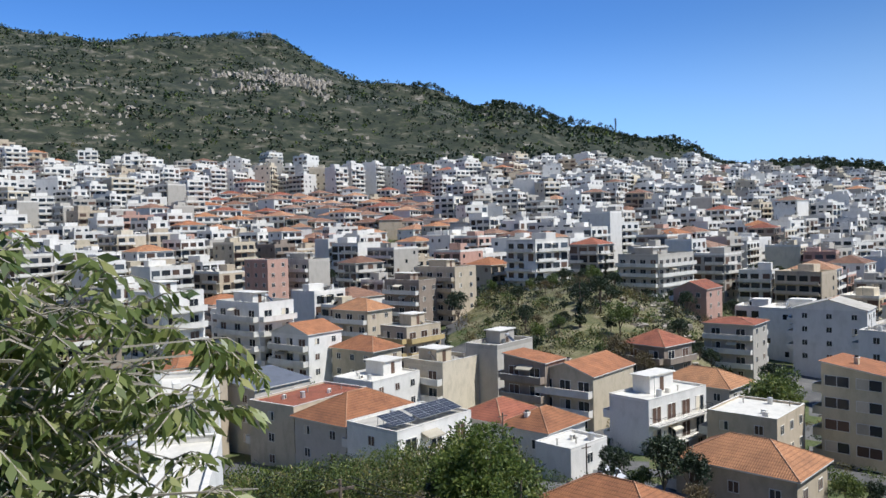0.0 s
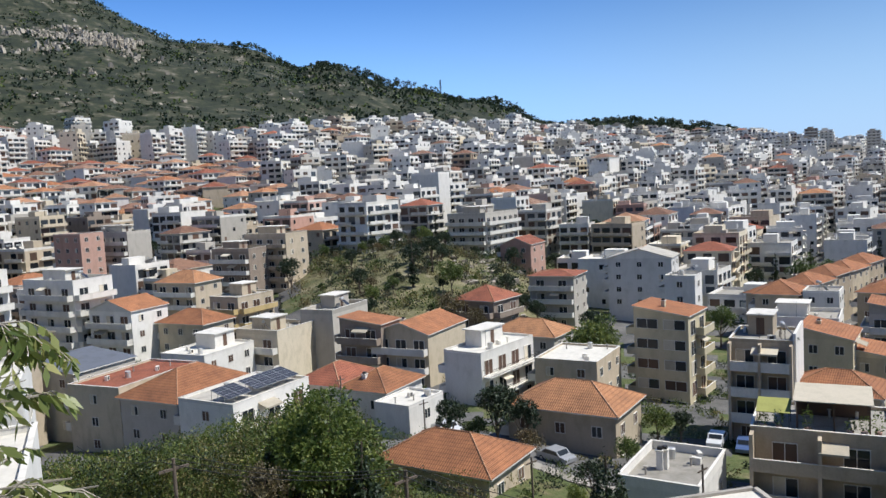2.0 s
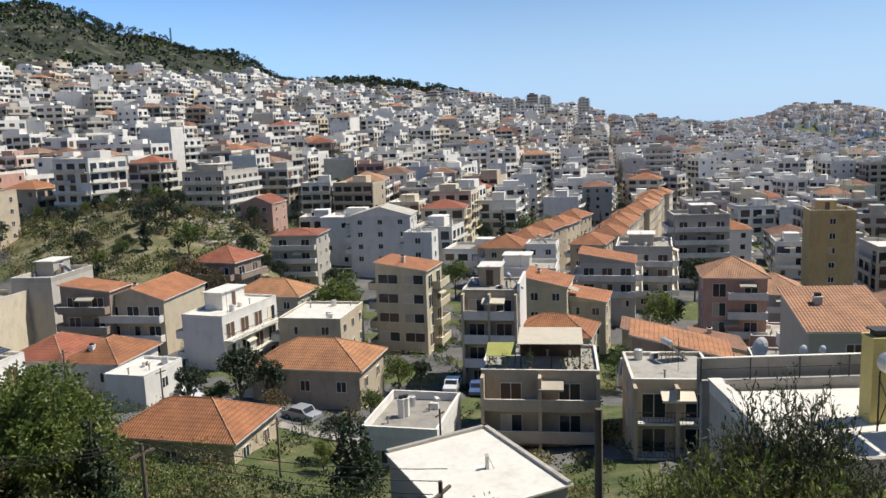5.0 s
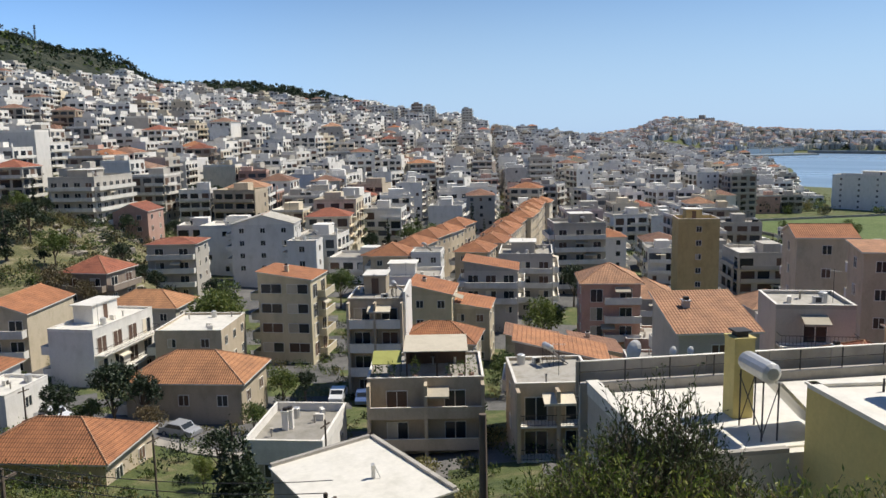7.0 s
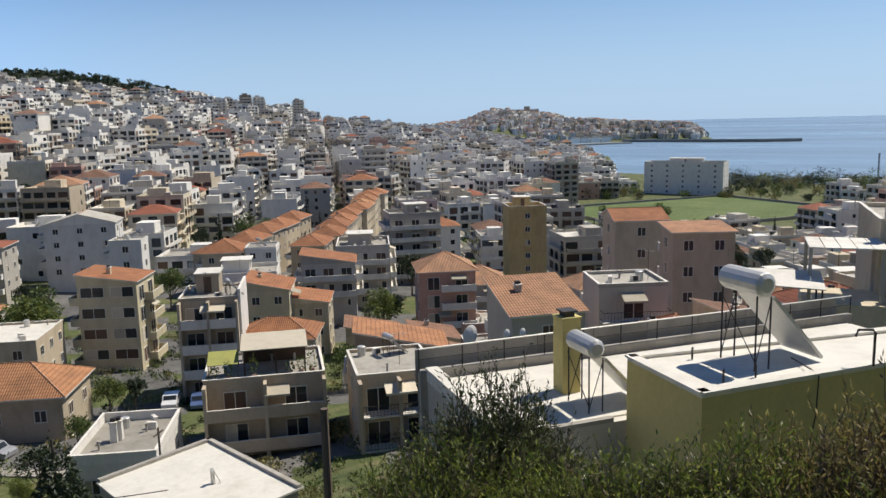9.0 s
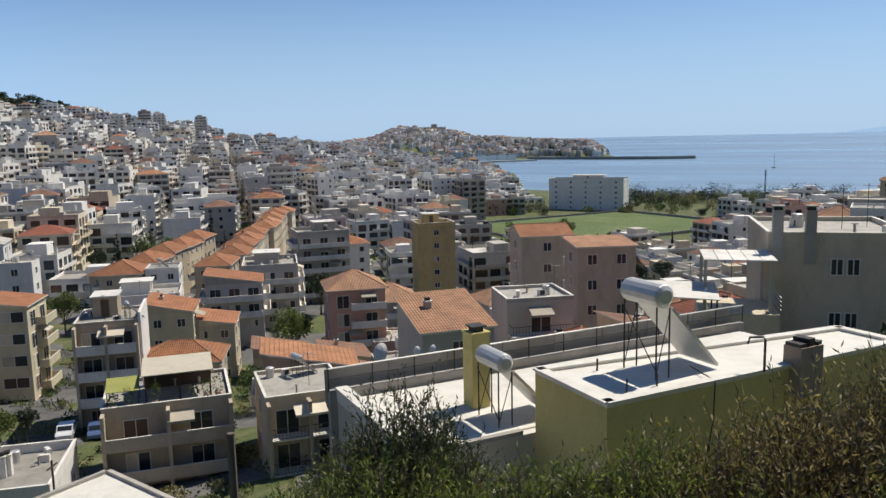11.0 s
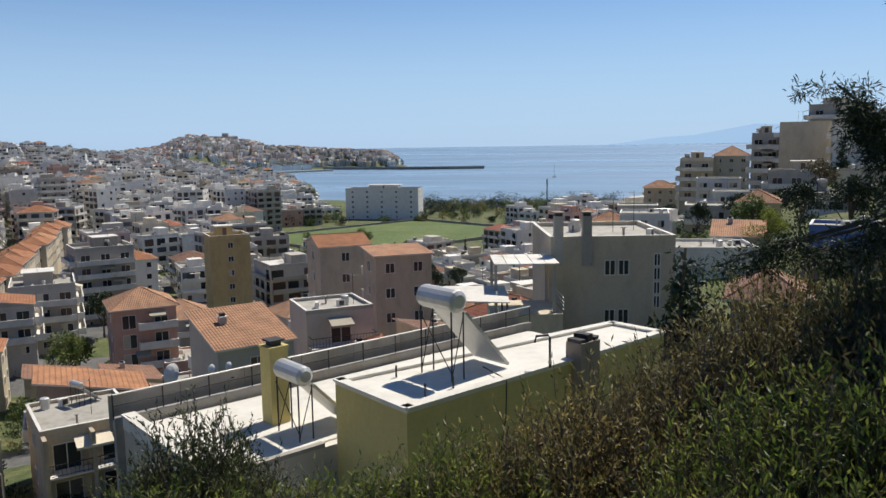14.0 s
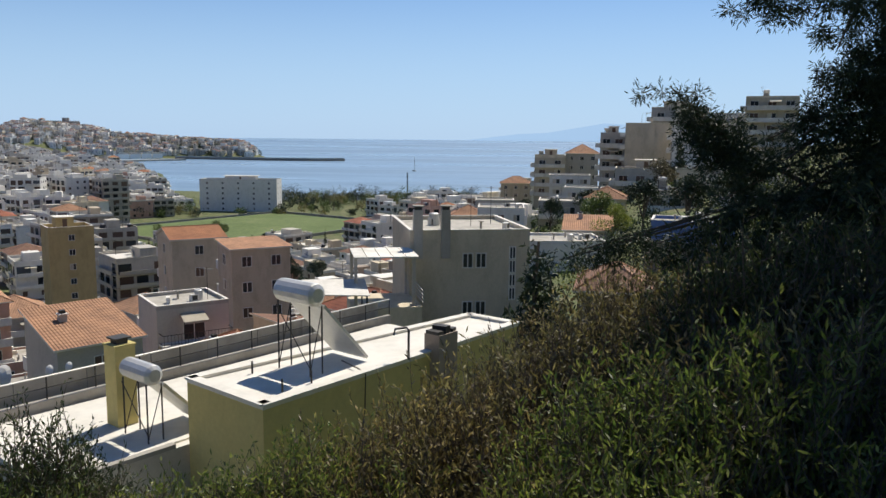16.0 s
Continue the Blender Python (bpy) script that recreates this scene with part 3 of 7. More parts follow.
def far_block(w, d, n, sh, wall, r, lod, roof="flat", base=4.0):
    """Joined geometry of one distant block of flats."""
    geo = Geo()
    h = n * sh
    geo.box(0, 0, -base, w, d, h + base, wall)
    bal = "white" if r.random() < 0.6 else wall
    for side in ("front", "back", "left", "right"):
        L = w if side in ("front", "back") else d
        kind = "b" if side in ("front", "back") else ("b" if r.random() < 0.5 else ("w" if r.random() < 0.7 else "n"))
        if kind == "n":
            continue
        for i in range(n):
            z = i * sh
            if kind == "b" and i > 0:
                bl = L * (0.96 if r.random() < 0.7 else 0.55)
                u = 0 if bl > 0.9 * L else (L - bl) / 2 * r.choice((-1, 1))
                if lod:
                    box_on(geo, side, w, d, u, 0, z - 0.12, bl, 1.25, 0.14, bal)
                    box_on(geo, side, w, d, u, 1.17, z + 0.02, bl, 0.08, 0.85, bal)
                else:
                    box_on(geo, side, w, d, u, 0, z - 0.12, bl, 1.2, 0.95, bal)
            k = max(1, int(L / 3.4))
            for j in range(k):
                if r.random() < (0.95 if kind == "b" else 0.62):
                    tall = kind == "b" and i > 0
                    # extra-wide dark panes also paint in the shaded recess behind each balcony
                    quad_on(geo, side, w, d, (j + 0.5) * L / k - L / 2 + r.uniform(-0.2, 0.2), z + (0.1 if tall else 0.95), r.uniform(2.2, 3.2) if tall else r.uniform(0.9, 1.3), 2.3 if tall else 1.25, "glass" if r.random() < 0.72 else "shutter")
            if kind == "b" and i > 0 and lod and r.random() < 0.22:
                u = r.uniform(-L / 4, L / 4)
                x, y, _, yaw = on_side(side, w, d, u, 0.7, z)
                geo.box(x, y, z + 2.1, 2.6, 1.3, 0.06, "awning", yaw)
    if roof == "hip":
        hip_roof(geo, w, d, h, min(w, d) * 0.22, 0.4, r.choice(("tile", "tile_tan", "tile_old", "tile_old", "tile_red")))
    else:
        t = 0.18
        geo.box(0, 0, h + 0.004, w - 0.3, d - 0.3, 0.05, "roof" if r.random() < 0.75 else "membrane")
        for sx, sy, bx, by in ((0, -1, w, t), (0, 1, w, t), (-1, 0, t, d - 2 * t), (1, 0, t, d - 2 * t)):
            geo.box(sx * (w - t) / 2, sy * (d - t) / 2, h, bx, by, 0.75, bal if lod else wall)
        geo.box(r.uniform(-0.25, 0.25) * w, r.uniform(-0.25, 0.25) * d, h, r.uniform(0.25, 0.5) * w, r.uniform(0.25, 0.5) * d, r.uniform(2.2, 2.9), wall)
        for _ in range(r.choice((0, 1, 1, 2))):
            x, y = r.uniform(-0.38, 0.38) * w, r.uniform(-0.38, 0.38) * d
            geo.box(x, y, h + 1.3, 1.3, 0.5, 0.5, "metal", 48)
            geo.add([(x - .9, y - .2, h + .2), (x + .9, y - .2, h + .2), (x + .9, y + 1.1, h + 1.4), (x - .9, y + 1.1, h + 1.4)], [(0, 1, 2, 3)], "panel")
        for _ in range(r.choice((1, 2, 3))):  # chimneys, vents, sheds and aerials
            x, y = r.uniform(-0.42, 0.42) * w, r.uniform(-0.42, 0.42) * d
            k = r.random()
            if k < 0.5:
                geo.box(x, y, h, 0.5, 0.5, r.uniform(1.4, 2.6), wall)
            elif k < 0.75:
                geo.box(x, y, h, r.uniform(1, 2.4), r.uniform(1, 2), r.uniform(0.6, 1.6), r.choice(("w2", "concrete", "awning")))
            else:
                geo.box(x, y, h, 0.1, 0.1, 3.6, "dark_metal")
                geo.box(x, y, h + 3.3, 1.3, 0.08, 0.08, "dark_metal", r.uniform(0, 180))
    return geo


# ---------- houses made of parts ----------
WINDOWS = {}


def window_mesh(w, h, kind):
    key = (round(w, 2), round(h, 2), kind)
    if key not in WINDOWS:
        f = 0.07
        xs, zs = [-w / 2, -w / 2 + f, -f / 2, f / 2, w / 2 - f, w / 2], [0, f, h - f, h]
        ids, vs, fs, ks = {}, [], [], []

        def vid(i, j, y):
            if (i, j, y) not in ids:
                ids[i, j, y] = len(vs)
                vs.append((xs[i], y, zs[j]))
            return ids[i, j, y]

        def depth(i, j):
            if not (0 <= i < 5 and 0 <= j < 3):
                return 0.0
            return -0.02 if i in (1, 3) and j == 1 else -0.07

        for i in range(5):
            for j in range(3):
                y = depth(i, j)
                fs.append((vid(i, j, y), vid(i + 1, j, y), vid(i + 1, j + 1, y), vid(i, j + 1, y)))
                ks.append("white" if y < -0.05 else ("shutter" if kind == "s" else "awning" if kind == "r" and i == 1 else "glass"))
                for di, dj, p, q in ((1, 0, (i + 1, j), (i + 1, j + 1)), (0, 1, (i + 1, j + 1), (i, j + 1)), (-1, 0, (i, j + 1), (i, j)), (0, -1, (i, j), (i + 1, j))):
                    y2 = depth(i + di, j + dj)
                    if y2 > y:
                        fs.append((vid(*p, y), vid(*p, y2), vid(*q, y2), vid(*q, y)))
                        ks.append("white")
        g = Geo()
        g.add(vs, fs, ks)
        WINDOWS[key] = g.mesh("window")
    return WINDOWS[key]


def balcony_geo(L, depth, rail, key):
    """Slab, and a solid parapet or an iron railing round three sides; origin at the wall's foot, in the middle."""
    g = Geo()
    g.box(0, -depth / 2, -0.15, L, depth, 0.15, key)
    if rail:
        for x0, y0, sx, sy in ((0, -depth + 0.03, L, 0.05), (-L / 2 + 0.03, -depth / 2, 0.05, depth - 0.1), (L / 2 - 0.03, -depth / 2, 0.05, depth - 0.1)):
            g.box(x0, y0, 0.92, sx, sy, 0.05, "dark_metal")
            g.box(x0, y0, 0.1, sx * 0.98 if sx > sy else sx * 0.8, sy * 0.98 if sy > sx else sy * 0.8, 0.03, "dark_metal")
        for i in range(int(L / 0.3)):
            g.box(-L / 2 + 0.15 + i * 0.3, -depth + 0.03, 0, 0.025, 0.025, 0.92, "dark_metal")
    else:
        g.box(0, -depth + 0.05, 0, L, 0.1, 0.95, key)
        for s in (-1, 1):
            g.box(s * (L / 2 - 0.05), -depth / 2 + 0.05, 0, 0.1, depth - 0.1, 0.95, key)
        g.box(0, -depth + 0.05, 0.95, L + 0.04, 0.16, 0.05, "white")
    return g


HEATER_SPOTS, ANTENNA_SPOTS = [], []


def house(label, x, y, top, lr, ll, ang, n, wall, front="n", left="n", right="w2", back="b2", roof="flat", sh=3.0, rise=None, tile="tile", extras="", bal="white", seed=1, name="apartment_building", group="town houses", roofkey="roof", over=0.5, low=1.0):
    """A house from its near top corner (x, y, top): lr metres along ang, ll metres along ang + 90. Sides: kind and count of openings a storey."""
    r = random.Random(seed)
    c, s = math.cos(radians(ang)), math.sin(radians(ang))
    cx, cy = x + c * lr / 2 - s * ll / 2, y + s * lr / 2 + c * ll / 2
    corners = [(x, y), (x + c * lr, y + s * lr), (x - s * ll, y + c * ll), (x + c * lr - s * ll, y + s * lr + c * ll)]
    h = n * sh
    zb = top - h
    foot = min(land_base(px, py) for px, py in corners) - low
    drop = max(0.2, zb - foot)
    keep_clear(cx, cy, max(lr, ll) * 0.62)
    ob = thing(name, label, "building", pose(cx, cy, zb, 0, 0, ang), group)
    body = Geo()
    body.box(0, 0, -drop, lr, ll, h + drop, wall)
    part("wall", body, ob)
    w, d = lr, ll
    kinds = {"front": front, "left": left, "right": right, "back": back}
    for side, spec in kinds.items():
        L = w if side in ("front", "back") else d
        kind, k = spec[0], int(spec[1:2] or 0)
        if kind == "n":
            continue
        rail = "r" in spec[2:]
        for i in range(n + (1 if drop > 2.6 else 0)):
            z = (i - (1 if drop > 2.6 else 0)) * sh
            first = i == 0
            if kind == "b" and not first:
                bl = L * (0.62 if "h" in spec else 0.97)
                u = (L - bl) / 2 * (1 if "h" in spec else 0)
                X, Y, _, yaw = on_side(side, w, d, u, 0, z)
                part("balcony", balcony_geo(bl, 1.3, rail, bal), ob, loc=pose(X, Y, z, 0, 0, yaw))
                if r.random() < 0.3:
                    g = Geo()
                    aw = r.uniform(2, 3)
                    g.add([(-aw / 2, 0, 2.5), (aw / 2, 0, 2.5), (aw / 2, -1.4, 2.0), (-aw / 2, -1.4, 2.0), (-aw / 2, 0, 2.46), (aw / 2, 0, 2.46), (aw / 2, -1.4, 1.96), (-aw / 2, -1.4, 1.96), (-aw / 2, -1.4, 1.8), (aw / 2, -1.4, 1.8)], [(3, 2, 1, 0), (4, 5, 6, 7), (8, 9, 2, 3)], "awning")
                    X, Y, _, yaw = on_side(side, w, d, r.uniform(-L / 5, L / 5), 0.02, z)
                    part("awning", g, ob, loc=pose(X, Y, z, 0, 0, yaw))
            for j in range(k):
                u = (j + 0.5) * L / k - L / 2
                tall = kind == "b" and not first
                ww, hh = (min(2.0, L / k * 0.7), 2.15) if tall else (min(1.2, L / k * 0.6), 1.25)
                if kind == "g":
                    ww, hh = L / k * 0.8, 1.5
                kk = r.choice("gggsr")
                X, Y, _, yaw = on_side(side, w, d, u, 0.0, z)
                part("window", window_mesh(ww, hh, kk), ob, loc=pose(X, Y, z + (0.03 if tall else 0.95), 0, 0, yaw))
    if "F" in extras:
        for u in (-w / 2 + 0.15, 0.0, w / 2 - 0.15):
            q = Geo()
            box_on(q, "front", w, d, u, 0.0, -drop, 0.3, 1.32, h + drop, wall)
            part("fin_wall", q, ob)
    g = Geo()
    if roof == "hip":
        caps = hip_roof(g, w, d, h, rise or min(w, d) * 0.3, over, tile)
        rf = part("roof", g, ob, "hipped clay tile roof")
        for p, q in caps:
            t = Geo()
            t.tube([p, q], 0.09, "tile_tan", 5)
            part("ridge_cap", t, rf)
    elif roof in ("gable", "mono"):
        gw = []
        caps = gable_roof(g, w, d, h, rise or min(w, d) * 0.22, 0.3, tile, roof == "mono", wall, gw)
        rf = part("roof", g, ob, "sloping clay tile roof")
        for q in gw:
            part("gable_wall", Geo().poly(*q), ob)
        for p, q in caps:
            t = Geo()
            t.tube([p, q], 0.1, "tile_tan", 5)
            part("ridge_cap", t, rf)
    else:
        g.box(0, 0, h + 0.004, w - 0.3, d - 0.3, 0.06, roofkey)
        part("roof", g, ob)
        t = 0.16
        ph = 0.35 if "l" in extras else 0.8
        for sx, sy, bx, by in ((0, -1, w, t), (0, 1, w, t), (-1, 0, t, d - 2 * t), (1, 0, t, d - 2 * t)):
            q = Geo()
            q.box(0, 0, 0, bx, by, ph, wall)
            q.box(0, 0, ph, bx + 0.08, by + 0.08, 0.05, "white")
            part("parapet", q, ob, loc=pose(sx * (w - t) / 2, sy * (d - t) / 2, h))
        if "P" in extras:
            q = Geo()
            q.box(0, 0, 0, w * 0.4, d * 0.45, 2.4, wall)
            q.box(0, 0, 2.4, w * 0.46, d * 0.52, 0.16, "white")
            quad_on(q, "front", w * 0.4, d * 0.45, 0, 0.1, 0.9, 2.0, "shutter")
            part("stair_head", q, ob, loc=pose(w * r.uniform(-0.1, 0.2), d * r.uniform(0.0, 0.2), h + 0.05))
        for ch, spots in (("H", HEATER_SPOTS), ("A", ANTENNA_SPOTS)):
            for _ in range(extras.count(ch)):
                m = pose(cx, cy, 0, 0, 0, ang) @ Vector((w * r.uniform(-0.35, 0.35), d * r.uniform(-0.35, 0.35), 0))
                spots.append((m.x, m.y, top + 0.06))
    if roof == "flat" and math.hypot(x, y) < 165:
        for k in (0, 1, 2, 2, 1):  # small vents, tanks and boxes that stand on a lived-in roof
            q = Geo()
            if k == 0:
                q.tube([(0, 0, 0), (0, 0, 0.9), (0, 0, 0.95)], [0.38, 0.38, 0.3], "metal", 12)
                nm, lb = "water_tank", "round grey roof tank"
            elif k == 1:
                q.box(0, 0, 0, 0.85, 0.35, 0.6, "white")
                q.box(0, -0.18, 0.08, 0.5, 0.02, 0.44, "dark_metal")
                nm, lb = "air_conditioner", "white outdoor air conditioner"
            else:
                q.tube([(0, 0, 0), (0, 0, 0.7)], 0.09, "concrete", 8)
                q.box(0, 0, 0.7, 0.3, 0.3, 0.06, "concrete")
                nm, lb = "vent", ""
            part(nm, q, ob, lb, pose(w * r.uniform(-0.38, 0.38), d * r.uniform(-0.38, 0.38), h + 0.066, 0, 0, r.uniform(0, 90)))
    for _ in range(extras.count("C")):
        q = Geo()
        q.box(0, 0, 0, 0.55, 0.55, 1.7, wall)
        q.box(0, 0, 1.7, 0.7, 0.7, 0.1, "white")
        q.box(0, 0, 1.8, 0.4, 0.4, 0.25, "dark_metal")
        part("chimney", q, ob, loc=pose(w * r.uniform(-0.3, 0.3), d * r.uniform(0.05, 0.3), h + 0.0))
    return ob


def heater_proto(tank_len=1.5, rad=0.29, hgt=1.5, run=1.7):
    """Solar water heater: tank on a steel stand above a sloping collector that faces +x."""
    ob = thing("solar_water_heater", "white solar water heater, tank over tilted collector", "water heater", None, "roof heaters")
    g = Geo()
    n = 14
    prof = [(-tank_len / 2, rad * 0.6), (-tank_len / 2 + 0.07, rad * 0.94), (-tank_len / 2 + 0.12, rad), (tank_len / 2 - 0.12, rad), (tank_len / 2 - 0.07, rad * 0.94), (tank_len / 2, rad * 0.6)]
    g.tube([(0, y, hgt + rad) for y, _ in prof], [q for _, q in prof], "metal", n)
    part("tank", g, ob, "shiny metal water tank")
    g = Geo()
    a, b = Vector((0.25, 0, hgt - 0.05)), Vector((run, 0, 0.08))
    nrm = Vector((b.z - a.z, 0, a.x - b.x)) * -1
    nrm = nrm.normalized() * 0.09
    hw = tank_len * 0.46
    v = [(a.x, -hw, a.z), (b.x, -hw, b.z), (b.x, hw, b.z), (a.x, hw, a.z)]
    u = [(p[0] + nrm.x, p[1], p[2] + nrm.z) for p in v]
    g.add(v + u, [(4, 5, 6, 7)], "panel")
    g.add(v + u, [(3, 2, 1, 0), (0, 1, 5, 4), (1, 2, 6, 5), (2, 3, 7, 6), (3, 0, 4, 7)], "metal")
    part("collector", g, ob, "dark glass collector in metal frame")
    for y in (-hw * 0.9, hw * 0.9):
        for x, top in ((-0.2, hgt + 0.05), (0.25, hgt)):
            g = Geo()
            g.tube([(x, y, 0), (x, y, top)], 0.025, "dark_metal", 5)
            part("leg", g, ob, "dark iron leg")
        g = Geo()
        g.tube([(-0.2, y, 0.1), (0.25, y, hgt - 0.1)], 0.015, "dark_metal", 5)
        part("brace", g, ob)
    g = Geo()
    g.tube([(-0.2, -hw, 0.15), (-0.2, hw, hgt - 0.1)], 0.015, "dark_metal", 5)
    part("brace", g, ob)
    return ob


def antenna_proto():
    ob = thing("tv_antenna", "thin metal television antenna on a roof mast", "antenna", None, "roof antennas")
    g = Geo()
    g.tube([(0, 0, 0), (0, 0, 3.0)], 0.025, "dark_metal", 5)
    part("mast", g, ob)
    g = Geo()
    g.tube([(-0.6, 0, 2.85), (0.6, 0, 2.85)], 0.015, "metal", 4)
    for i in range(6):
        x = -0.5 + i * 0.2
        g.tube([(x, -0.35 + i * 0.03, 2.85), (x, 0.35 - i * 0.03, 2.85)], 0.01, "metal", 4)
    part("boom", g, ob)
    return ob


# ---------- the town as far as it climbs ----------
GRID = 48.0
GU, GV = (math.cos(radians(GRID)), math.sin(radians(GRID))), (-math.sin(radians(GRID)), math.cos(radians(GRID)))
KEEP = []  # circles that hold placed things: x, y, radius


def keep_clear(x, y, r):
    KEEP.append((x, y, r))


def town_limits(az):
    near = float(np.interp(az, [-45, -20, -8, 5, 8, 19, 30, 38, 55, 66, 76, 84, 90], [122, 122, 140, 142, 245, 245, 148, 100, 70, 66, 66, 80, 90]))
    far = float(np.interp(az, [-45, -30, -12, 0, 12, 22, 30, 38, 45, 52, 56, 61, 62.6, 64.5, 66, 80, 90], [580, 590, 575, 590, 680, 900, 960, 1180, 1350, 1700, 1240, 1120, 700, 420, 300, 470, 420]))
    return near, far


def fill_town():
    r = random.Random(11)
    out = {"near": [], "mid": Geo(), "far": Geo()}
    for iu in range(-70, 110):
        for iv in range(-90, 90):
            step = 14.0
            u = iu * step + (iu // 3) * 5.0 + r.uniform(-1, 1)
            v = iv * 13.2 + (iv // 2) * 6.0 + r.uniform(-1, 1)
            x, y = u * GU[0] + v * GV[0], u * GU[1] + v * GV[1]
            d = math.hypot(x, y)
            if d > 1750 or d < 64:
                continue
            az = math.degrees(math.atan2(x, y))
            lo, hi = town_limits(az) if -44 < az < 89 else (9e9, 0)
            if not lo < d < hi or (d > 800 and r.random() < 0.25):
                continue
            z = land_base(x, y)
            if z < 2.2 or any((x - a) ** 2 + (y - b) ** 2 < (c + (5.5 if d < 150 else 8)) ** 2 for a, b, c in KEEP):
                continue
            if r.random() < 0.06:
                continue
            w, dd = r.uniform(10, 14.5), r.uniform(9.5, 13.5)
            villas = -17 < az < 0 and 360 < d < 520
            hill = az < 25
            n = r.choice((2, 2, 3)) if villas else (r.choice((3, 4, 4, 5, 5)) if d < 420 else r.choice((4, 5, 5, 6, 6, 7)))
            if d < 240:
                n = r.choice((2, 3, 3, 4)) if az > 12 else r.choice((3, 3, 4, 5))
            if az > 60 and d > 300:
                n = r.choice((2, 3, 3, 4))
            if d < 145 or (az > 61 and d < 300):
                n = r.choice((1, 1, 2)) if 85 < d < 215 else 1
                w, dd = w * 0.82, dd * 0.82
            wall = r.choice(("w0", "w0", "w0", "w0", "w0", "w0", "w1", "w1", "w2", "w2", "w3")) if r.random() < 0.93 else r.choice(("w4", "w1", "w6"))
            # distance haze put into the colour: many far walls turn white
            if d > 330 and wall in ("w3", "w6", "w1") and r.random() < 0.6:
                wall = "w0"
            roof = "hip" if (villas and r.random() < 0.85) or (r.random() < (0.7 if d < 165 and az > 44 else 0.45 if d < 145 else 0.2 if d < 350 else 0.07)) else "flat"
            yaw = GRID + (r.gauss(0, 5) if d < 350 else r.gauss(0, 16)) + r.choice((0, 0, 90, 180))
            far = d > 480
            mat = pose(x, y, z, 0, 0, yaw)
            if d < 165:
                out["near"].append((mat, w, dd, n, wall, roof, r.randrange(10 ** 6)))
            else:
                out["far" if far else "mid"].merge(far_block(w, dd, n, 3.0, wall, r, not far, roof), mat)
    return out


# ---------- the houses below the hill, each by its near top corner ----------
H = house
H("cream four-storey block with blank lit gable wall", -0.7, 135, 25.7, 9.9, 9.5, 48, 4, "w1", "n", "b2", extras="PHA", seed=2)
solar_house = H("low house with rows of solar panels on its flat roof", -6.0, 91.8, 25.6, 13.5, 9.0, 48, 2, "w0", "b3r", "w1", extras="l", seed=3)
H("small house under an orange hipped tile roof", -13.0, 99.2, 24.8, 13.7, 10.1, 50, 2, "w2", "w2", "w2", roof="hip", seed=4)
H("single-storey house with bright orange hipped roof", 12.2, 96.2, 24.1, 8.7, 7.2, 48, 1, "w0", "w2", "w2", roof="hip", sh=3.2, extras="C", seed=5)
H("single-storey house with dull red hipped roof", 6.9, 100.9, 24.3, 8.9, 7.4, 48, 1, "w0", "w2", "w2", roof="hip", sh=3.2, tile="tile_red", seed=6)
H("white flat-roofed garage beside the lane", 13.9, 88.9, 23.9, 7.2, 5.2, 44, 1, "w0", "w1", "n", extras="l", roofkey="membrane", seed=7)
H("long white house with white roof and railed balconies", 26.4, 102.7, 26.1, 13.7, 6.4, 40, 3, "w0", "b4r", "n", roofkey="membrane", extras="PAl", seed=8)
H("low beige house with white patched flat roof", 41.9, 99.5, 24.0, 10.8, 9.2, 48, 2, "w3", "w3", "w2", roofkey="membrane", extras="l", seed=9)
H("villa with orange hipped tile roof and pale ridge", 33.4, 74.9, 24.6, 8.4, 12.6, 46, 1, "w3", "w2", "w3", roof="hip", sh=3.4, extras="C", seed=10)
H("ochre six-storey block with tile-edged roof", 57.0, 101.6, 28.9, 7.9, 8.2, 42, 5, "w8", "b2h", "g2", roof="mono", rise=1.2, extras="C", bal="w8", seed=11)
loggia_block = H("beige block with stacked loggias and white fin wall", 50.3, 80.6, 30.0, 6.8, 8.0, -42, 4, "w3", "b2", "w1", extras="PHAlF", seed=12)
g = Geo()
g.box(0, 0, -12, 0.3, 8.4, 13.2, "w0")
part("wing_wall", g, loggia_block, "bright white wing wall", pose(3.55, 0, 12.0))
H("three-storey house with sloping orange tile roof", 75.3, 90.9, 25.6, 9.0, 6.6, 44, 3, "w8", "b2h", "w2", roof="mono", rise=1.6, extras="C", seed=13)
H("grey-beige block with roof terrace and pergola", 38.4, 58.6, 27.6, 10.7, 8.5, -39, 3, "w3", "b2", "w2", extras="lF", bal="w3", seed=14)
H("small flat-roofed house with chimneys and parapet", 30.8, 53.9, 24.6, 9.3, 6.6, 46, 1, "w0", "w2", "w2", extras="CC", seed=15, sh=3.4)
H("bungalow under a large orange hipped tile roof", 16.6, 63.9, 24.3, 8.1, 12.0, 46, 1, "w3", "w2", "w3", roof="hip", sh=3.2, extras="C", seed=16)
H("cream house with flat roof and tall windows", 45.2, 46.2, 28.6, 7.0, 8.0, -38, 3, "w3", "b2r", "w1", extras="lHAF", seed=17)
H("grey house with tan sloping tile roof", 50.5, 33.9, 34.6, 6.2, 7.0, -38, 2, "w2", "w1", "n", roof="mono", rise=1.8, tile="tile_tan", extras="C", seed=18)
H("pink three-storey house with hipped tile roof", 94.7, 81.7, 26.0, 9.2, 9.0, -44, 3, "w4", "b2h", "w2", roof="hip", tile="tile_tan", seed=19)
H("ochre and white tower block with bare end wall", 144.9, 98.3, 30.3, 8.6, 8.0, -46, 6, "w5", "w1", "n", extras="PA", seed=20)
